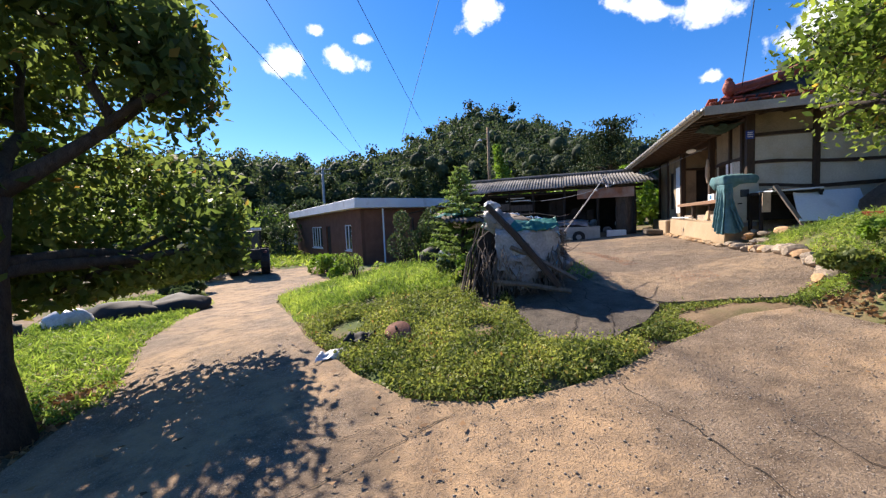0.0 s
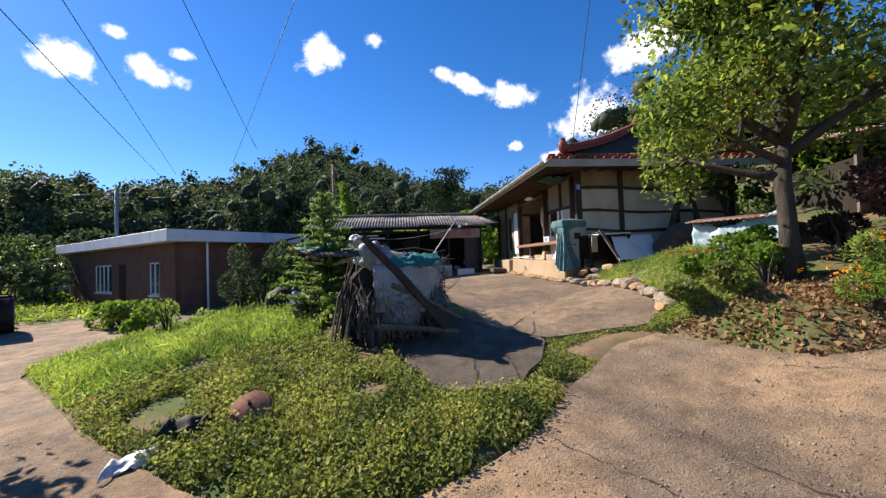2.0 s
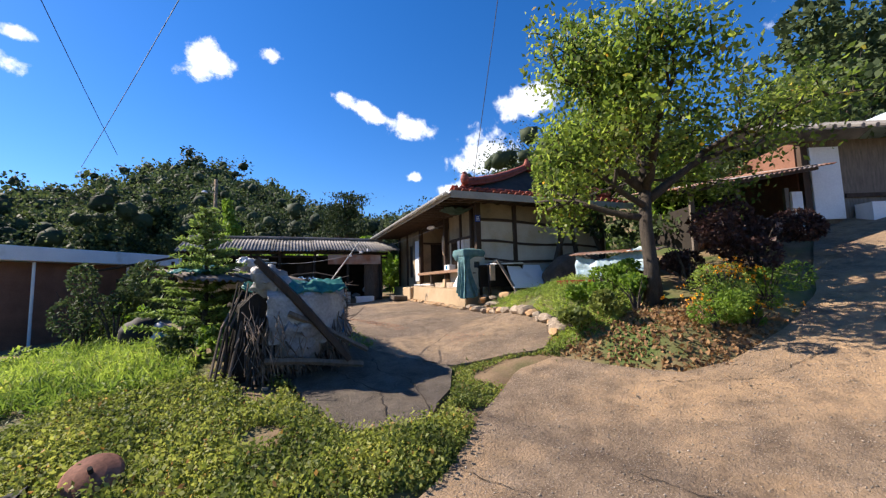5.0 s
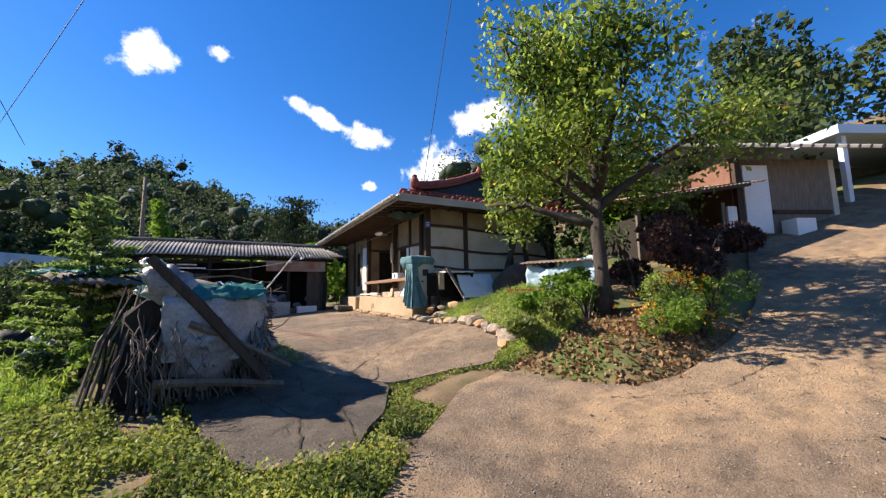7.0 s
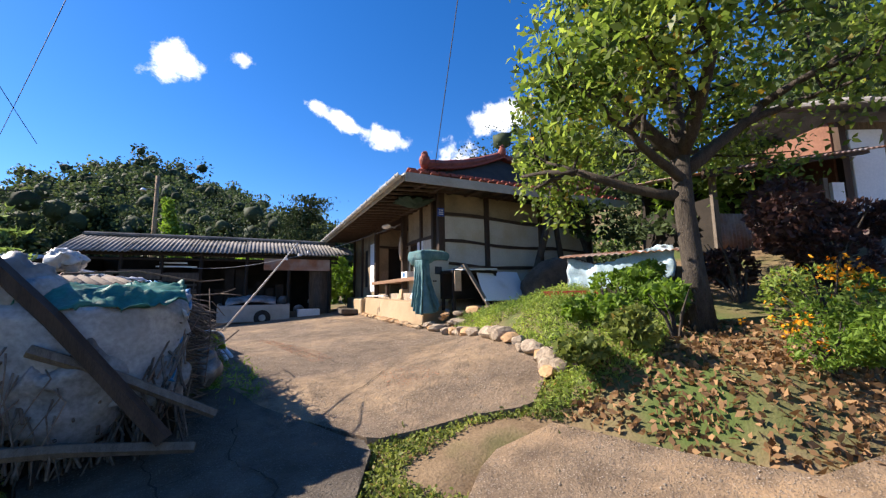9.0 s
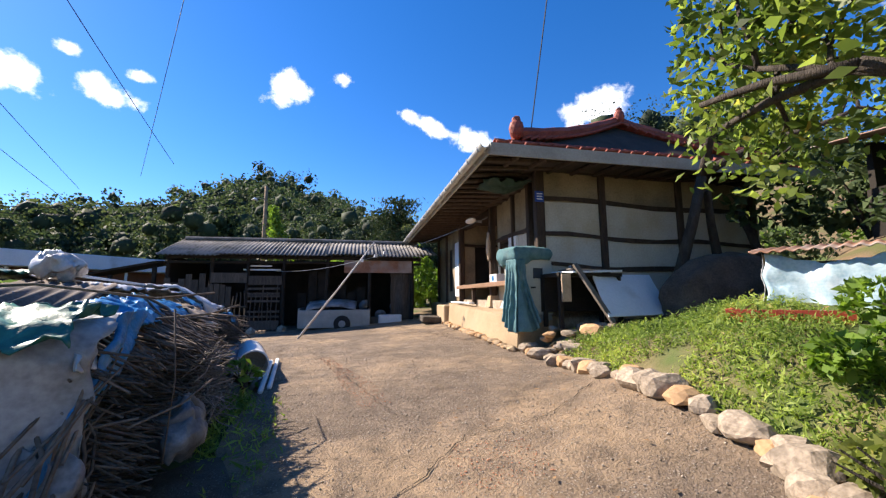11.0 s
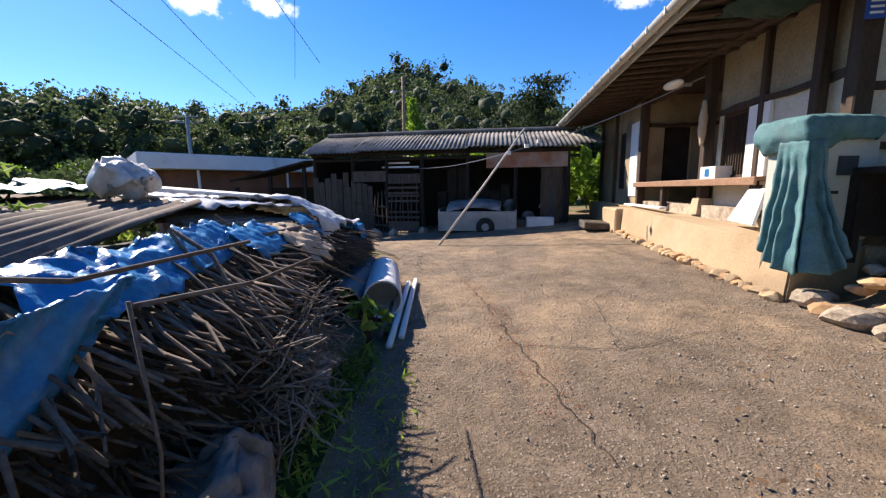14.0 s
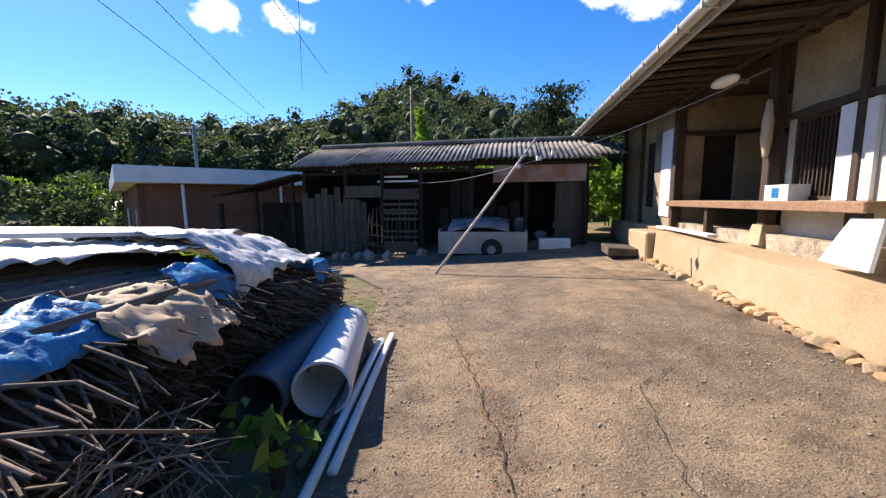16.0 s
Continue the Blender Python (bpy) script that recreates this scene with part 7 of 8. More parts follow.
boxed("platform", (-0.12, -0.28, -0.6, 0.48, 0.1, -0.1), M_STONE, mach)


def cap(s, t):
    """The cloth's hood over the machine's top, drawn in below."""
    a = 2 * math.pi * s
    sx, sy = max(-1, min(1, 1.35 * math.cos(a))), max(-1, min(1, 1.35 * math.sin(a)))
    if t < 0.35:
        k = t / 0.35
        return (0.13 + 0.40 * sx * k, -0.10 + 0.27 * sy * k, 1.19 - 0.06 * k * k)
    k = (t - 0.35) / 0.65
    g = 1 + 0.10 * math.sin(math.pi * k) - 0.10 * k + 0.03 * math.sin(30 * s) * k
    return (0.13 + 0.40 * sx * g, -0.10 + 0.27 * sy * g, 1.13 - (0.20 + 0.10 * ease(0.2, -0.8, sx)) * k)


def curtain(s, t):
    """The long fall of the cloth round the yard side."""
    if s < 0.5:
        k = s / 0.5
        x, y = -0.10 - 0.15 * k, -0.36
    else:
        k = (s - 0.5) / 0.5
        x, y = -0.25, -0.36 + 0.24 * k
    out = 0.03 + 0.10 * t * t + 0.035 * math.sin(40 * s) * min(1, 1.5 * t)
    return (x - out * (0.25 + 0.75 * (s > 0.3)) + 0.16 * t * t * (s < 0.35), y - out * (s < 0.6) - 0.12 * t * t * (s < 0.35), 0.92 - (1.0 + 0.2 * math.sin(3.1 * s)) * t)


ob = thing("cover_cloth", mach.matrix_world.copy(), "faded teal cloth tied over the farm machine", "cloth")
cloth("hood", cap, 70, 24, M_TEAL, ob, wrinkle=0.025, freq=8)
cloth("fall", curtain, 80, 44, M_TEAL, ob, wrinkle=0.02, freq=7)

# leaning white board, low black stove with boards, plank
bd = thing("white_board", Matrix(), "plain white board leaning against rubble beside the house", "board")
bm = bmesh.new()
q = [Vector(p) for p in ((3.98, 0.78, 0.80), (5.42, 0.80, 0.80), (5.62, 1.30, 1.47), (4.24, 1.30, 1.45))]
nrm = (q[1] - q[0]).cross(q[3] - q[0]).normalized() * 0.02
lo = [bm.verts.new(p) for p in q]
hi = [bm.verts.new(p + nrm) for p in q]
bm.faces.new(lo)
bm.faces.new(hi)
for i in range(4):
    bm.faces.new((lo[i], lo[(i + 1) % 4], hi[(i + 1) % 4], hi[i]))
part("panel", bm, M_PAINT, bd)
stv = thing("black_bench", pose(4.1, 1.55, 0.85, 0, 0, -10), "low black bench with boards stacked on it", "bench")
boxed("top", (-0.45, -0.25, 0.58, 0.75, 0.35, 0.64), M_DARK, stv)
boxed("shelf_back", (-0.45, 0.28, 0.0, 0.75, 0.35, 0.58), M_DARK, stv)
for x in (-0.43, 0.68):
    for y in (-0.23, 0.25):
        boxed("leg", (x, y, -0.25, x + 0.06, y + 0.06, 0.58), M_DARK, stv)
boxed("pale_board", (-0.3, -0.35, 0.65, 0.7, 0.2, 0.68), M_PAINT, stv, m=pose(0, 0, 0, 2, -2, 5))
boxed("pale_board", (-0.2, -0.25, 0.69, 0.5, 0.25, 0.71), M_WOODGREY, stv, m=pose(0, 0, 0, 0, 2, -8))
boxed("hanging_cloth", (-0.42, -0.29, 0.18, -0.26, -0.26, 0.62), M_TAN, stv)
bm = bmesh.new()
box(bm, -0.04, -0.02, 0, 0.04, 0.02, 1.05)
tagged(part("leaning_plank", bm, M_WOODGREY, None, "grey plank leaning on the black bench"), category="plank").matrix_world = pose(4.05, 0.75, 0.72, -28, -14, 0)
# dark mound of earth and straw by the wall
bm = bmesh.new()
bmesh.ops.create_icosphere(bm, subdivisions=4, radius=1.0)
for v in bm.verts:
    v.co *= 1 + 0.12 * noise.noise(v.co * 3)
    v.co = Vector((v.co.x * 1.25, v.co.y * 0.55, v.co.z * 0.85))
ob = tagged(part("earth_mound", bm, surface("dark_earth", (0.05, 0.036, 0.027), (0.13, 0.095, 0.07), 0.95, 4, 40, 0.8, 0.03), None, "dark mound of earth beside the house wall", smooth=True), category="mound")
ob.matrix_world = pose(6.35, 0.35, 0.95, 0, 0, -14)
# low hut under pale blue tarpaulin
hut = thing("tarp_hut", pose(4.15, -1.2, 0.72, 0, 0, -75), "low store covered with pale blue tarpaulin and a tin roof", "shelter")
boxed("crate_body", (0.0, 0.0, 0.0, 1.5, 0.9, 0.72), M_DARK, hut)
cloth("tarpaulin", lambda s, t: (-0.05 + 1.6 * s, -0.04 - 0.05 * t + 0.02 * math.sin(12 * s), 0.80 - 0.5 * t - 0.12 * math.sin(5 * s)), 34, 16, surface("pale_blue_tarp", (0.25, 0.38, 0.46), (0.48, 0.60, 0.66), 0.5, 3, 40, 0.2, 0.004, spots=((0.7, 0.72, 0.73), 2.0, 0.55, 0.7)), hut, wrinkle=0.05, freq=6)
cloth("tarpaulin", lambda s, t: (-0.06 - 0.04 * t, 0.9 * s, 0.80 - 0.6 * t), 18, 14, M_SHEET, hut, wrinkle=0.05, freq=6)
corrugated("roof", -0.15, 1.7, -0.15, 1.0, 0.84, 0.96, M_RUST, hut, pitch=0.1, amp=0.012)
tub = thing("red_planter", pose(3.92, -1.38, 0.74, 0, 0, -66), "red plastic planter tub with dry stalks", "planter")
bm = bmesh.new()
for (x0, y0, x1, y1) in ((-0.4, -0.28, 0.4, -0.24), (-0.4, 0.24, 0.4, 0.28), (-0.4, -0.24, -0.36, 0.24), (0.36, -0.24, 0.4, 0.24), (-0.36, -0.24, 0.36, 0.24)):
    box(bm, x0, y0, 0.0, x1, y1, 0.04 if (x1 - x0) > 0.6 and (y1 - y0) > 0.3 else 0.24)
for v in bm.verts:
    if v.co.z > 0.1:
        v.co.x *= 1.12
        v.co.y *= 1.15
part("tub", bm, M_REDPLASTIC, tub)
boxed("soil", (-0.38, -0.26, 0.05, 0.38, 0.26, 0.17), M_SOIL, tub)
rng = np.random.default_rng(2)
leaf_mesh("stalks", np.column_stack([rng.uniform(-0.35, 0.35, 60), rng.uniform(-0.22, 0.22, 60), rng.uniform(0.17, 0.26, 60)]), 0.06, 0.16, L_DRY, tub, rng=rng, aspect=0.15)


def stone(name, x, y, z, sx, sy, sz, rz, material, label, group, seed, parent=None):
    bm = bmesh.new()
    bmesh.ops.create_icosphere(bm, subdivisions=2, radius=1.0)
    chip = random.Random(seed)
    cuts = [Vector((chip.gauss(0, 1), chip.gauss(0, 1), chip.gauss(0, 0.8))).normalized() for _ in range(9)]
    for v in bm.verts:
        v.co *= 1 + 0.28 * noise.noise(v.co * 1.3 + Vector((seed * 3.1, 0, 0))) + 0.08 * noise.noise(v.co * 4 + Vector((0, seed, 0)))
        for d in cuts:
            over_cut = v.co.dot(d) - 0.68
            if over_cut > 0:
                v.co -= d * over_cut
        v.co = Vector((v.co.x * sx, v.co.y * sy, max(-0.7, min(0.75, v.co.z)) * sz))
    ob = part(name, bm, material, parent, "" if parent else label, smooth=False)
    if not parent:
        tagged(ob, category="stone", group=group)
        ob.matrix_world = pose(x, y, z, 0, 0, rz)
    else:
        ob.matrix_local = pose(x, y, z, 0, 0, rz)
    return ob


# stones along the edge of the raised bed
rnd = random.Random(6)
EDGE = [(3.25, 1.75), (2.98, 0.75), (2.75, 0.05), (2.5, -0.7), (2.32, -1.4), (2.08, -2.1), (1.75, -2.45)]
for i in range(26):
    f = i / 26 * (len(EDGE) - 1)
    a, b = EDGE[int(f)], EDGE[int(f) + 1]
    t = f - int(f)
    x, y = a[0] + (b[0] - a[0]) * t + rnd.uniform(-0.06, 0.08), a[1] + (b[1] - a[1]) * t
    s = rnd.uniform(0.09, 0.19)
    stone("edging_stone", x, y, level(x, y) + s * 0.38, s * rnd.uniform(0.9, 1.5), s, s * rnd.uniform(0.6, 0.85), rnd.uniform(0, 180), M_OCHRE if i % 4 == 1 else M_STONE, "rough field stone edging the raised bed", "edging stones", i)
for i in range(34):     # heap at the terrace's corner
    x, y = rnd.uniform(3.25, 4.6), rnd.uniform(0.75, 1.65)
    s = rnd.uniform(0.08, 0.19)
    top = 0.62 - 0.3 * abs(x - 3.9)
    stone("rubble_stone", x, y, level(x, y) + 0.05 + rnd.uniform(0, 1) * max(0.05, top - 0.2), s * rnd.uniform(1, 1.6), s, s * rnd.uniform(0.5, 0.8), rnd.uniform(0, 180), M_OCHRE if i % 4 == 0 else M_STONE, "rubble stone heaped at the terrace corner", "rubble at the terrace", 50 + i)
for i in range(46):     # exposed footing under the terrace face
    v = -0.3 + 5.4 * i / 46
    s = rnd.uniform(0.05, 0.11)
    u = -0.68 - rnd.uniform(0, 0.05)
    q = HM @ Vector((u, v, 0))
    stone("footing_stone", u, v, level(q.x, q.y) + s * 0.45, s * rnd.uniform(1.0, 1.7), s, s * 0.8, rnd.uniform(0, 180), M_OCHRE if i % 2 else M_TERR, "", "", 100 + i, terrace)
for i in range(5):
    x, y = 2.6 + 0.45 * (i % 3), -2.2 - 0.35 * i
    stone("bed_boulder", 1.9 + 0.25 * i, -2.45 + 0.35 * (i % 2), level(1.9 + 0.25 * i, -2.4) + 0.08, 0.17, 0.13, 0.11, 30 * i, M_STONE, "flat grey stone in the raised bed", "bed stones", 200 + i)
for i in range(34):     # small stones and crumbs on the verge and the drive
    x, y = rnd.uniform(-4.6, -0.8), rnd.uniform(-4.0, -1.0)
    if inside(ISLAND, x, y):
        s = rnd.uniform(0.02, 0.06)
        stone("verge_stone", x, y, ground_height(x, y) + s * 0.3, s * 1.3, s, s * 0.6, rnd.uniform(0, 180), M_STONE, "small stone lying in the weeds", "verge stones", 300 + i)
# rusty pot lid and scraps on the verge
lid = thing("pot_lid", pose(-4.03, -2.80, ground_height(-4.03, -2.80) + 0.13, 30, -22, 25), "rusty iron pot lid lying tilted in the weeds", "lid")
bm = bmesh.new()
tube(bm, [(0, 0, -0.012), (0, 0, 0.008), (0, 0, 0.03), (0, 0, 0.055), (0, 0, 0.065)], [0.185, 0.19, 0.17, 0.09, 0.03], 24)
part("lid", bm, surface("rusty_iron", (0.14, 0.055, 0.035), (0.30, 0.13, 0.085), 0.8, 5, 40, 0.3, 0.003), lid, smooth=False)
bm = bmesh.new()
tube(bm, [(0, 0, 0.06), (0, 0, 0.12)], 0.016, 8)
part("knob", bm, M_BLACK, lid)
sheet("plastic_scrap", lambda s, t: (-5.10 + 0.45 * s, -3.15 + 0.3 * t + 0.3 * s, ground_height(-4.9, -3.0) + 0.05 + 0.06 * math.sin(3 * t)), 22, 16, M_SHEET, "torn white plastic scrap lying in the weeds", "scrap", wrinkle=0.06, freq=8)
sheet("plastic_scrap", lambda s, t: (-4.80 + 0.38 * s, -2.85 + 0.3 * t, ground_height(-4.6, -2.7) + 0.08 + 0.08 * math.sin(3 * t)), 18, 14, M_BLACK, "torn black plastic scrap lying in the weeds", "scrap", wrinkle=0.06, freq=8)
for i, (x, y, w, m_) in enumerate([(-12.2, 1.2, 0.9, M_BLACK), (-11.4, 2.1, 0.9, M_BLACK), (-12.6, 0.2, 0.5, M_SHEET), (-13.2, -0.8, 0.5, M_BLACK)]):
    bm = bmesh.new()
    bmesh.ops.create_icosphere(bm, subdivisions=3, radius=1.0)
    for v in bm.verts:
        v.co *= 1 + 0.3 * noise.noise(v.co * 2.5 + Vector((i * 2, 0, 0)))
        v.co = Vector((v.co.x * w, v.co.y * w * 0.6, max(-0.3, v.co.z) * 0.38))
    tagged(part("covered_heap", bm, m_, None, "heap under black plastic on the grass" if m_ is M_BLACK else "heap of white plastic on the grass", smooth=True), category="heap").matrix_world = pose(x, y, ground_height(x, y) + 0.08, 0, 0, 35)

# ---- the sheds up the slope ----
SHX, SHY = 6.4, -2.75
shed = thing("tool_shed", pose(SHX, SHY, 1.05, 0, 0, -32), "old shed clad in rusty corrugated sheet", "shed")
# local x runs along the front to the lane, y back into the shed
for i, (x0, x1, m_) in enumerate(((0.0, 1.0, M_RUST), (1.02, 1.3, M_WOODGREY), (1.32, 2.35, M_RUST))):
    if m_ is M_RUST:
        ob = corrugated("cladding", x0, x1, 0.0, 0.95, 0.0, 0.0, M_RUST, shed, pitch=0.075, amp=0.011)
        ob.matrix_local = pose(0, 0.0, 0.35, 90, 0, 0)
    else:
        boxed("cladding", (x0, -0.02, 0.2, x1, 0.02, 1.3), m_, shed)
boxed("low_wall", (0, 0.03, -0.6, 2.4, 0.15, 0.4), M_STONE, shed)
boxed("back_wall", (0, 1.9, -0.3, 2.9, 2.0, 2.3), M_DARK, shed)
boxed("side_wall", (-0.05, 0.0, -0.5, 0.02, 2.0, 1.6), M_DARK, shed)
for x in (0.0, 1.15, 2.35):
    boxed("post", (x - 0.05, -0.07, -0.5, x + 0.05, 0.0, 2.0), M_WOODGREY, shed)
boxed("white_post", (2.42, -0.12, 0.1, 2.68, -0.06, 1.9), M_PAINT, shed, "narrow white door board")
ob = corrugated("roof", -0.5, 3.0, -0.7, 2.2, 0.0, 0.5, M_RUST, shed, pitch=0.12, amp=0.014)
ob.matrix_local = pose(0, 0, 1.95, 0, -9, 0)
boxed("eave_beam", (-0.4, -0.65, 1.85, 2.9, -0.57, 1.97), M_TIMBER, shed, m=pose(0, 0, 0, 0, -9, 0))
# second building with the white door panel and tiled roof
outh = thing("outhouse", pose(8.95, -4.25, 1.9, 0, 0, -38), "plastered outbuilding with a white panel and slate roof", "shed")
boxed("wall", (0.0, 0.0, -0.6, 2.6, 0.15, 2.35), M_WOODGREY, outh)
boxed("wall", (-0.15, 0.0, -0.6, 0.0, 2.6, 2.35), M_BRICK, outh)
boxed("back_wall", (0.0, 2.5, -0.6, 2.6, 2.6, 2.35), M_PLASTER, outh)
boxed("wall", (2.6, 0.0, -0.6, 2.75, 2.6, 2.35), M_PLASTER, outh)
boxed("white_panel", (0.1, -0.12, 0.38, 0.78, -0.06, 2.15), M_PAINT, outh, "tall white door panel", bevel=0.01)
boxed("post", (-0.12, -0.14, -0.6, 0.02, -0.02, 2.3), M_TIMBER, outh)
boxed("beam", (0.9, -0.05, 0.9, 2.5, -0.003, 1.0), M_TIMBER, outh)
bm = bmesh.new()
vs = [bm.verts.new(p) for p in ((-0.7, -0.9, 2.3), (3.2, -0.9, 2.3), (3.2, 1.3, 3.2), (-0.7, 1.3, 3.2), (3.2, 3.2, 2.4), (-0.7, 3.2, 2.4))]
for f in ((0, 1, 2, 3), (3, 2, 4, 5)):
    bm.faces.new([vs[i] for i in f])
r = bmesh.ops.solidify(bm, geom=bm.faces[:], thickness=0.12)
part("roof", bm, M_SLATE, outh)
for i in range(13):
    bm = bmesh.new()
    x = -0.6 + i * 0.3
    tube(bm, [(x, -0.92, 2.36), (x, 1.3, 3.26)], 0.05, 6)
    part("roof_roll", bm, M_SLATE, outh)
boxed("tank", (1.0, -0.5, 0.2, 1.5, -0.1, 0.7), M_PVC, outh)
# pale blue steel frame at the end of the lane
fr = thing("steel_carport", pose(12.4, -5.9, 2.6, 0, 0, -38), "pale blue steel carport frame beside the lane", "carport")
boxed("roof_beam", (-0.3, -0.5, 2.55, 5.0, 2.5, 2.8), surface("pale_blue_steel", (0.45, 0.55, 0.66), (0.58, 0.67, 0.76), 0.5, 2, 30, 0.05, 0.002), fr)
for x in (0.0, 2.4):
    boxed("post", (x, -0.3, -1.0, x + 0.14, -0.16, 2.55), M_PAINT, fr)
boxed("wall", (-0.2, 2.3, -1.0, 5.0, 2.4, 2.5), M_WOODGREY, fr)

# ---- small things on the porch ----
bx = thing("cardboard_box", HM @ pose(0.12, 2.55, 1.455, 0, 0, 8), "small white box with a blue mark on the porch", "box")
boxed("carton", (-0.14, -0.18, 0, 0.14, 0.18, 0.2), M_PAINT, bx, bevel=0.004)
boxed("blue_mark", (-0.146, -0.04, 0.04, -0.142, 0.06, 0.16), M_BLUE, bx)
ob = cloth("hanging_cloth", lambda s, t: (-0.02 + 0.06 * math.cos(5.5 * s) * (0.35 + 0.65 * math.sin(math.pi * t)), 2.80 + 0.07 * math.sin(5.5 * s) * (0.35 + 0.65 * math.sin(math.pi * t)), 2.0 + 0.75 * t), 16, 14, M_TAN, None, wrinkle=0.02, freq=8)
ob.matrix_world = HM
tagged(ob, "pale cloth bag hanging on the porch post", "bag")
lampo = thing("porch_lamp", HM @ pose(-0.35, 3.25, 3.12, 0, 8, 0), "pale tube lamp fixed under the eave", "lamp")
bm = bmesh.new()
bmesh.ops.create_icosphere(bm, subdivisions=3, radius=1.0, matrix=Matrix.Diagonal((0.12, 0.3, 0.06, 1)))
part("shade", bm, M_PVC, lampo, smooth=True)
boxed("bracket", (-0.02, -0.02, 0.0, 0.3, 0.02, 0.05), M_METAL, lampo)
tagged(boxed("loose_board", (-0.45, 3.2, 0.93, -0.3, 5.2, 0.97), M_PAINT, None, "pale board lying on the terrace", bevel=0.005), category="board").matrix_world = HM
bm = bmesh.new()
vs = [bm.verts.new(p) for p in ((-0.35, 0.75, 0.86), (-0.3, 1.35, 0.88), (-0.1, 1.3, 1.3), (-0.12, 0.95, 1.3), (-0.31, 0.75, 0.86), (-0.26, 1.35, 0.88), (-0.06, 1.3, 1.3), (-0.08, 0.95, 1.3))]
for f in ((0, 1, 2, 3), (7, 6, 5, 4), (0, 4, 5, 1), (1, 5, 6, 2), (2, 6, 7, 3), (3, 7, 4, 0)):
    bm.faces.new([vs[i] for i in f])
tagged(part("white_slab", bm, M_PAINT, None, "pale slab leaning under the porch"), category="slab").matrix_world = HM

# cracks in the concrete: narrow dark gaps filled with soil
def crack(pts, w, seed, poly_lift=0.012):
    rnd = random.Random(seed)
    bm = bmesh.new()
    rows = []
    P = []
    for a, b in zip(pts, pts[1:]):
        n = max(2, int(math.hypot(b[0] - a[0], b[1] - a[1]) / 0.07))
        P += [(a[0] + (b[0] - a[0]) * i / n + rnd.uniform(-0.025, 0.025), a[1] + (b[1] - a[1]) * i / n + rnd.uniform(-0.025, 0.025)) for i in range(n)]
    P.append(pts[-1])
    for i, (x, y) in enumerate(P):
        x2, y2 = P[min(i + 1, len(P) - 1)]
        x1, y1 = P[max(i - 1, 0)]
        l = math.hypot(x2 - x1, y2 - y1) + 1e-6
        ww = w * 0.62 * rnd.uniform(0.3, 1.3) * (0.3 if i in (0, len(P) - 1) else 1)
        nx_, ny_ = -(y2 - y1) / l * ww, (x2 - x1) / l * ww
        z = level(x, y) + poly_lift + 0.012 * noise.noise(Vector((x * 0.9, y * 0.9, 0.3))) + 0.007
        rows.append((bm.verts.new((x + nx_, y + ny_, z)), bm.verts.new((x - nx_, y - ny_, z))))
    for a, b in zip(rows, rows[1:]):
        bm.faces.new((a[0], b[0], b[1], a[1]))
    return tagged(part("crack", bm, M_CRACK, None, "dark soil-filled crack in the concrete"), category="crack", kind="structure")


M_CRACK = surface("crack_soil", (0.02, 0.016, 0.012), (0.06, 0.045, 0.033), 0.95, 6, 60, 0.4, 0.004)
for i, (pts, w, lift) in enumerate([
        ([(-1.7, -0.9), (-1.6, -1.7), (-1.45, -2.3), (-1.75, -3.15)], 0.012, 0.04), ([(-1.45, -2.3), (-0.9, -2.45)], 0.010, 0.04), ([(-1.45, -2.3), (-1.9, -2.5), (-2.15, -2.3)], 0.009, 0.04),
        ([(-0.95, -0.9), (-1.15, -1.6), (-0.95, -2.1), (-1.1, -2.7), (-1.3, -3.2)], 0.011, 0.04), ([(-1.15, -1.6), (-1.6, -1.7)], 0.007, 0.04),
        ([(0.55, 0.2), (0.45, 1.6), (0.42, 2.8), (0.30, 4.2), (0.25, 5.5)], 0.008, 0.014), ([(0.45, 1.6), (1.2, 1.35), (2.2, 1.5), (3.0, 1.3)], 0.008, 0.014), ([(-0.3, 2.6), (0.42, 2.8)], 0.006, 0.014),
        ([(0.2, -0.9), (0.9, -0.5), (1.6, -0.7), (2.4, -0.4)], 0.009, 0.014), ([(1.2, 1.35), (1.6, 2.6), (2.6, 3.2)], 0.006, 0.014), ([(0.3, 4.2), (1.4, 3.9), (2.6, 4.6)], 0.005, 0.014),
        ([(-5.0, -6.2), (-3.9, -5.2), (-3.1, -4.5)], 0.010, 0.003), ([(-4.4, -5.0), (-3.6, -4.6)], 0.006, 0.003), ([(-1.6, -4.2), (-1.3, -5.1), (-1.1, -5.9)], 0.009, 0.003), ([(-0.6, -5.0), (-0.3, -6.2)], 0.009, 0.003),
        ([(1.0, -4.2), (1.7, -5.2), (3.0, -5.6)], 0.008, 0.003), ([(-9.0, 0.5), (-7.9, 1.2), (-7.2, 0.6)], 0.012, 0.003)]):
    crack(pts, w, i, lift)


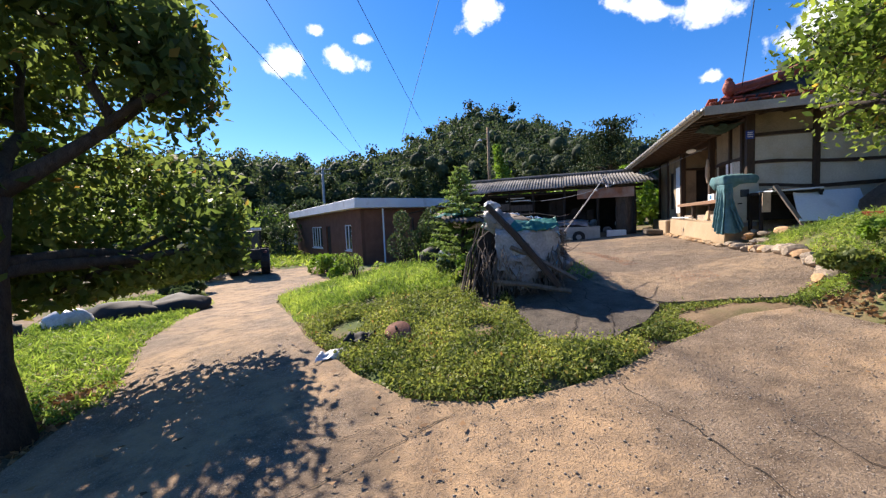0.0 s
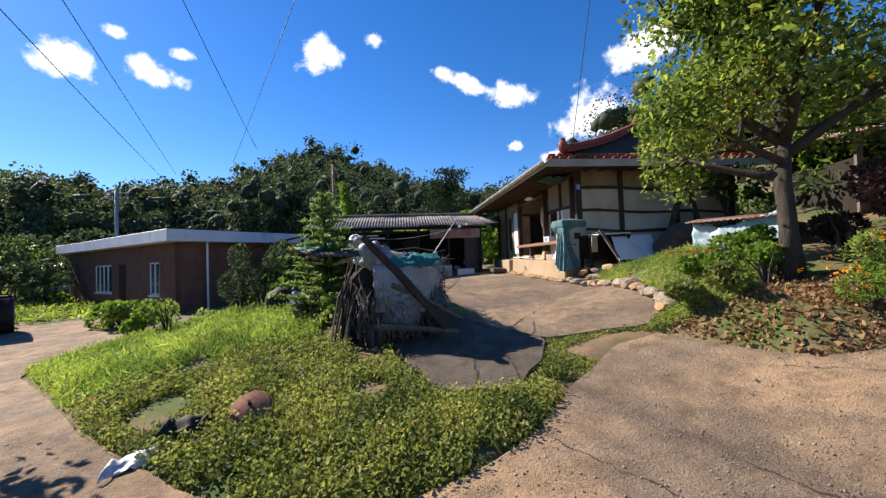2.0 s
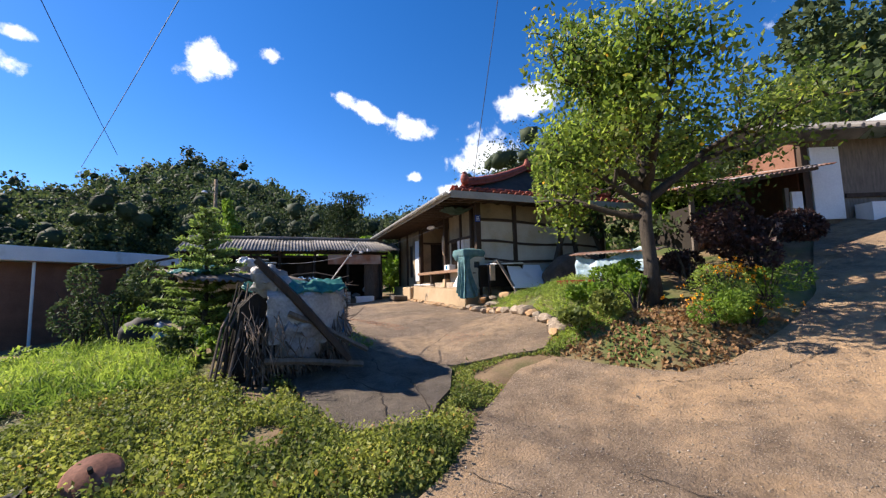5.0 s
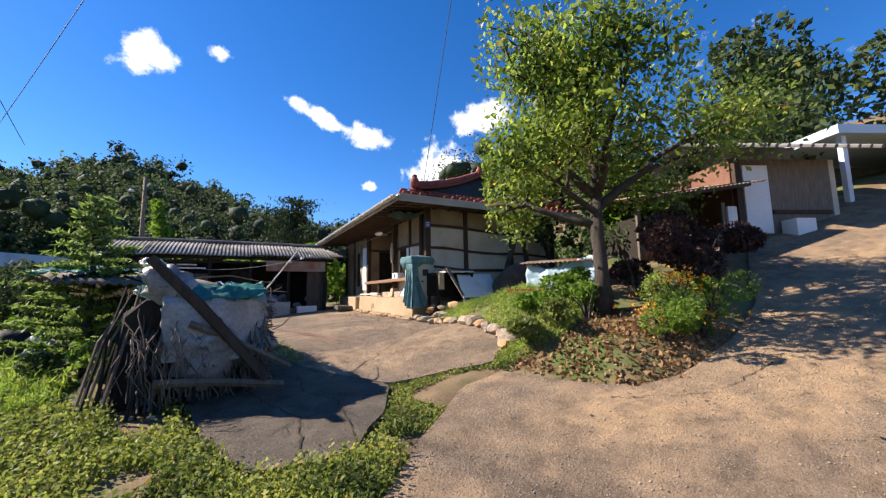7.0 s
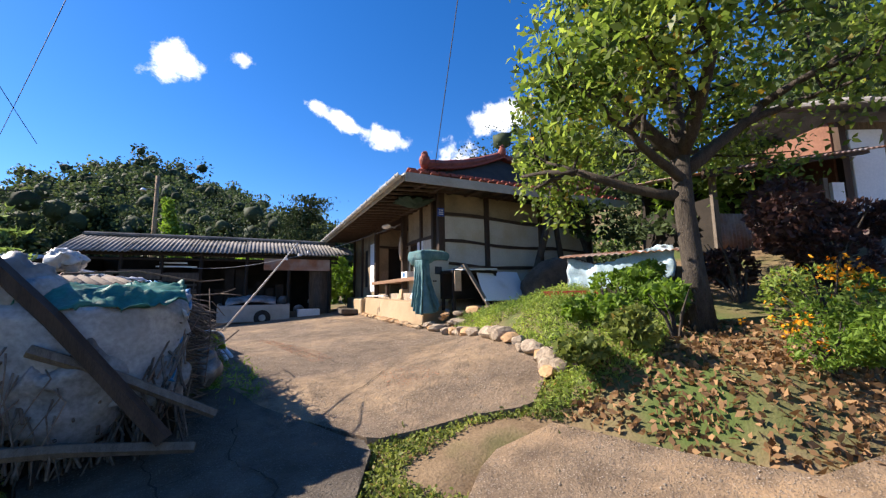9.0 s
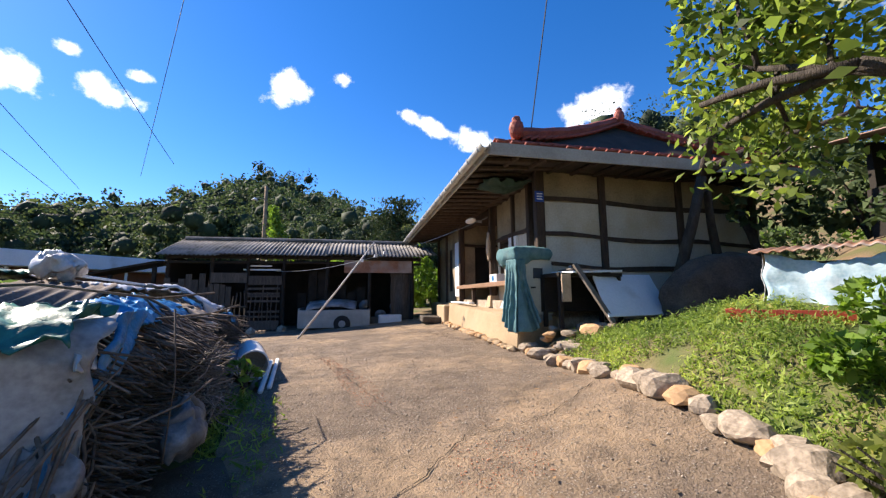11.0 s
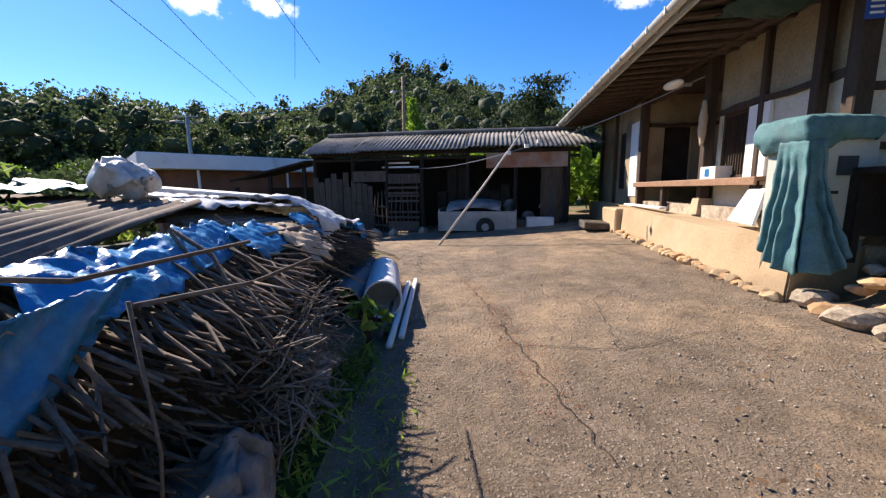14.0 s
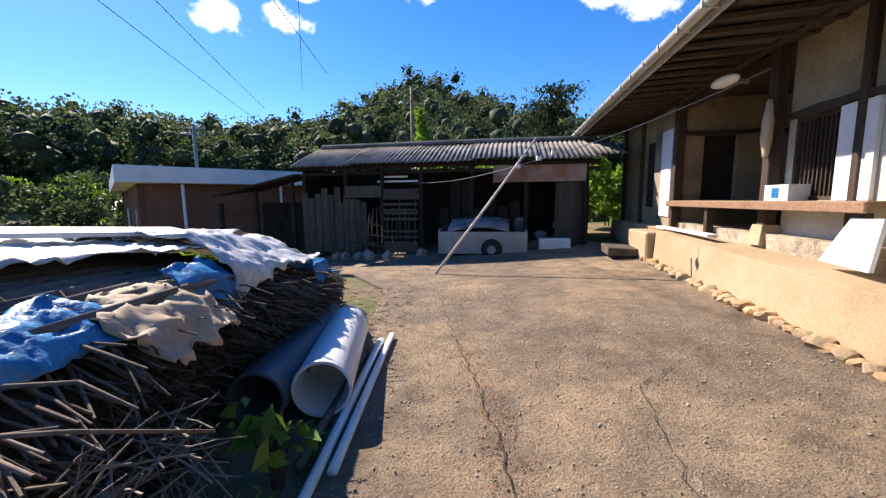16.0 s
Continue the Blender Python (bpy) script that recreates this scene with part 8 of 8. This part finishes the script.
# ---- loose grit on the concrete ----
def grit(name, poly, n, lo, hi, material, label, seed, lift=0.012):
    """Small angular chips lying on the made ground."""
    rng = np.random.default_rng(seed)
    xy = scatter(poly, n, rng)
    z = np.array([level(x, y) + lift + 0.012 * noise.noise(Vector((x * 0.9, y * 0.9, 0.3))) for x, y in xy])
    base = np.array([(1, 0, 0), (0, 1, 0), (-1, 0, 0), (0, -1, 0), (0, 0, 0.8), (0, 0, -0.5)], dtype=float)
    tri = np.array([(0, 1, 4), (1, 2, 4), (2, 3, 4), (3, 0, 4), (1, 0, 5), (2, 1, 5), (3, 2, 5), (0, 3, 5)])
    size = (lo + (hi - lo) * rng.uniform(0, 1, (n, 1, 1)) ** 2.5)
    v = base[None] * size * rng.uniform(0.6, 1.4, (n, 6, 3))
    a = rng.uniform(0, 6.283, n)
    ca, sa = np.cos(a)[:, None], np.sin(a)[:, None]
    v = np.stack([v[..., 0] * ca - v[..., 1] * sa, v[..., 0] * sa + v[..., 1] * ca, v[..., 2]], -1) + np.column_stack([xy, z])[:, None, :]
    f = (tri[None] + 6 * np.arange(n)[:, None, None]).reshape(-1, 3)
    return tagged(mesh_object(name, v.reshape(-1, 3), f, material), label, "gravel", kind="stuff")


M_GRIT = surface("pale_grit", (0.16, 0.13, 0.10), (0.42, 0.36, 0.29), 0.9, 4, 40, 0.2, 0.003, vary=0.45)
M_REDGRIT = surface("red_brick_crumbs", (0.30, 0.12, 0.065), (0.50, 0.25, 0.15), 0.9, 4, 40, 0.2, 0.003, vary=0.35)
grit("grit", [(-0.5, -1.6), (0.8, -2.1), (2.0, -2.1), (2.8, 0.4), (3.1, 2.0), (3.6, 6.5), (-0.3, 6.8), (-0.5, 2.0)], 5200, 0.003, 0.012, M_GRIT, "pale grit lying on the yard concrete", 61, 0.016)
grit("grit", [(-5.2, -3.4), (-3.6, -4.5), (-2.3, -4.5), (-0.7, -3.5), (1.1, -3.2), (1.6, -4.8), (5.0, -5.2), (5.0, -6.6), (-1.0, -7.2), (-5.5, -6.5)], 4200, 0.004, 0.014, M_GRIT, "pale grit lying on the drive", 62, 0.004)
grit("red_crumbs", [(0.30, 0.6), (0.62, 0.6), (0.66, 1.6), (0.56, 2.6), (0.46, 3.9), (0.30, 3.9), (0.34, 2.6), (0.28, 1.6)], 1600, 0.002, 0.008, M_REDGRIT, "red brick crumbs strewn along the crack", 63, 0.020)
grit("red_crumbs", [(0.5, -1.2), (1.1, -1.3), (1.2, -0.8), (0.7, -0.5)], 500, 0.002, 0.008, M_REDGRIT, "red brick crumbs strewn along the crack", 64, 0.016)

# dark green shade net slung under the eave at the house corner
net = cloth("shade_net", lambda s, t: (-0.95 + 0.85 * s, 0.05 + 0.75 * t, 3.24 - 0.16 * math.sin(math.pi * s) * math.sin(math.pi * t)), 30, 26, surface("dark_green_net", (0.012, 0.028, 0.02), (0.035, 0.06, 0.042), 0.9, 6, 70, 0.4, 0.006), None, wrinkle=0.05, freq=6, seed=41, jag=0.06)
net.matrix_world = HM
tagged(net, "dark green shade net slung under the eave", "net")
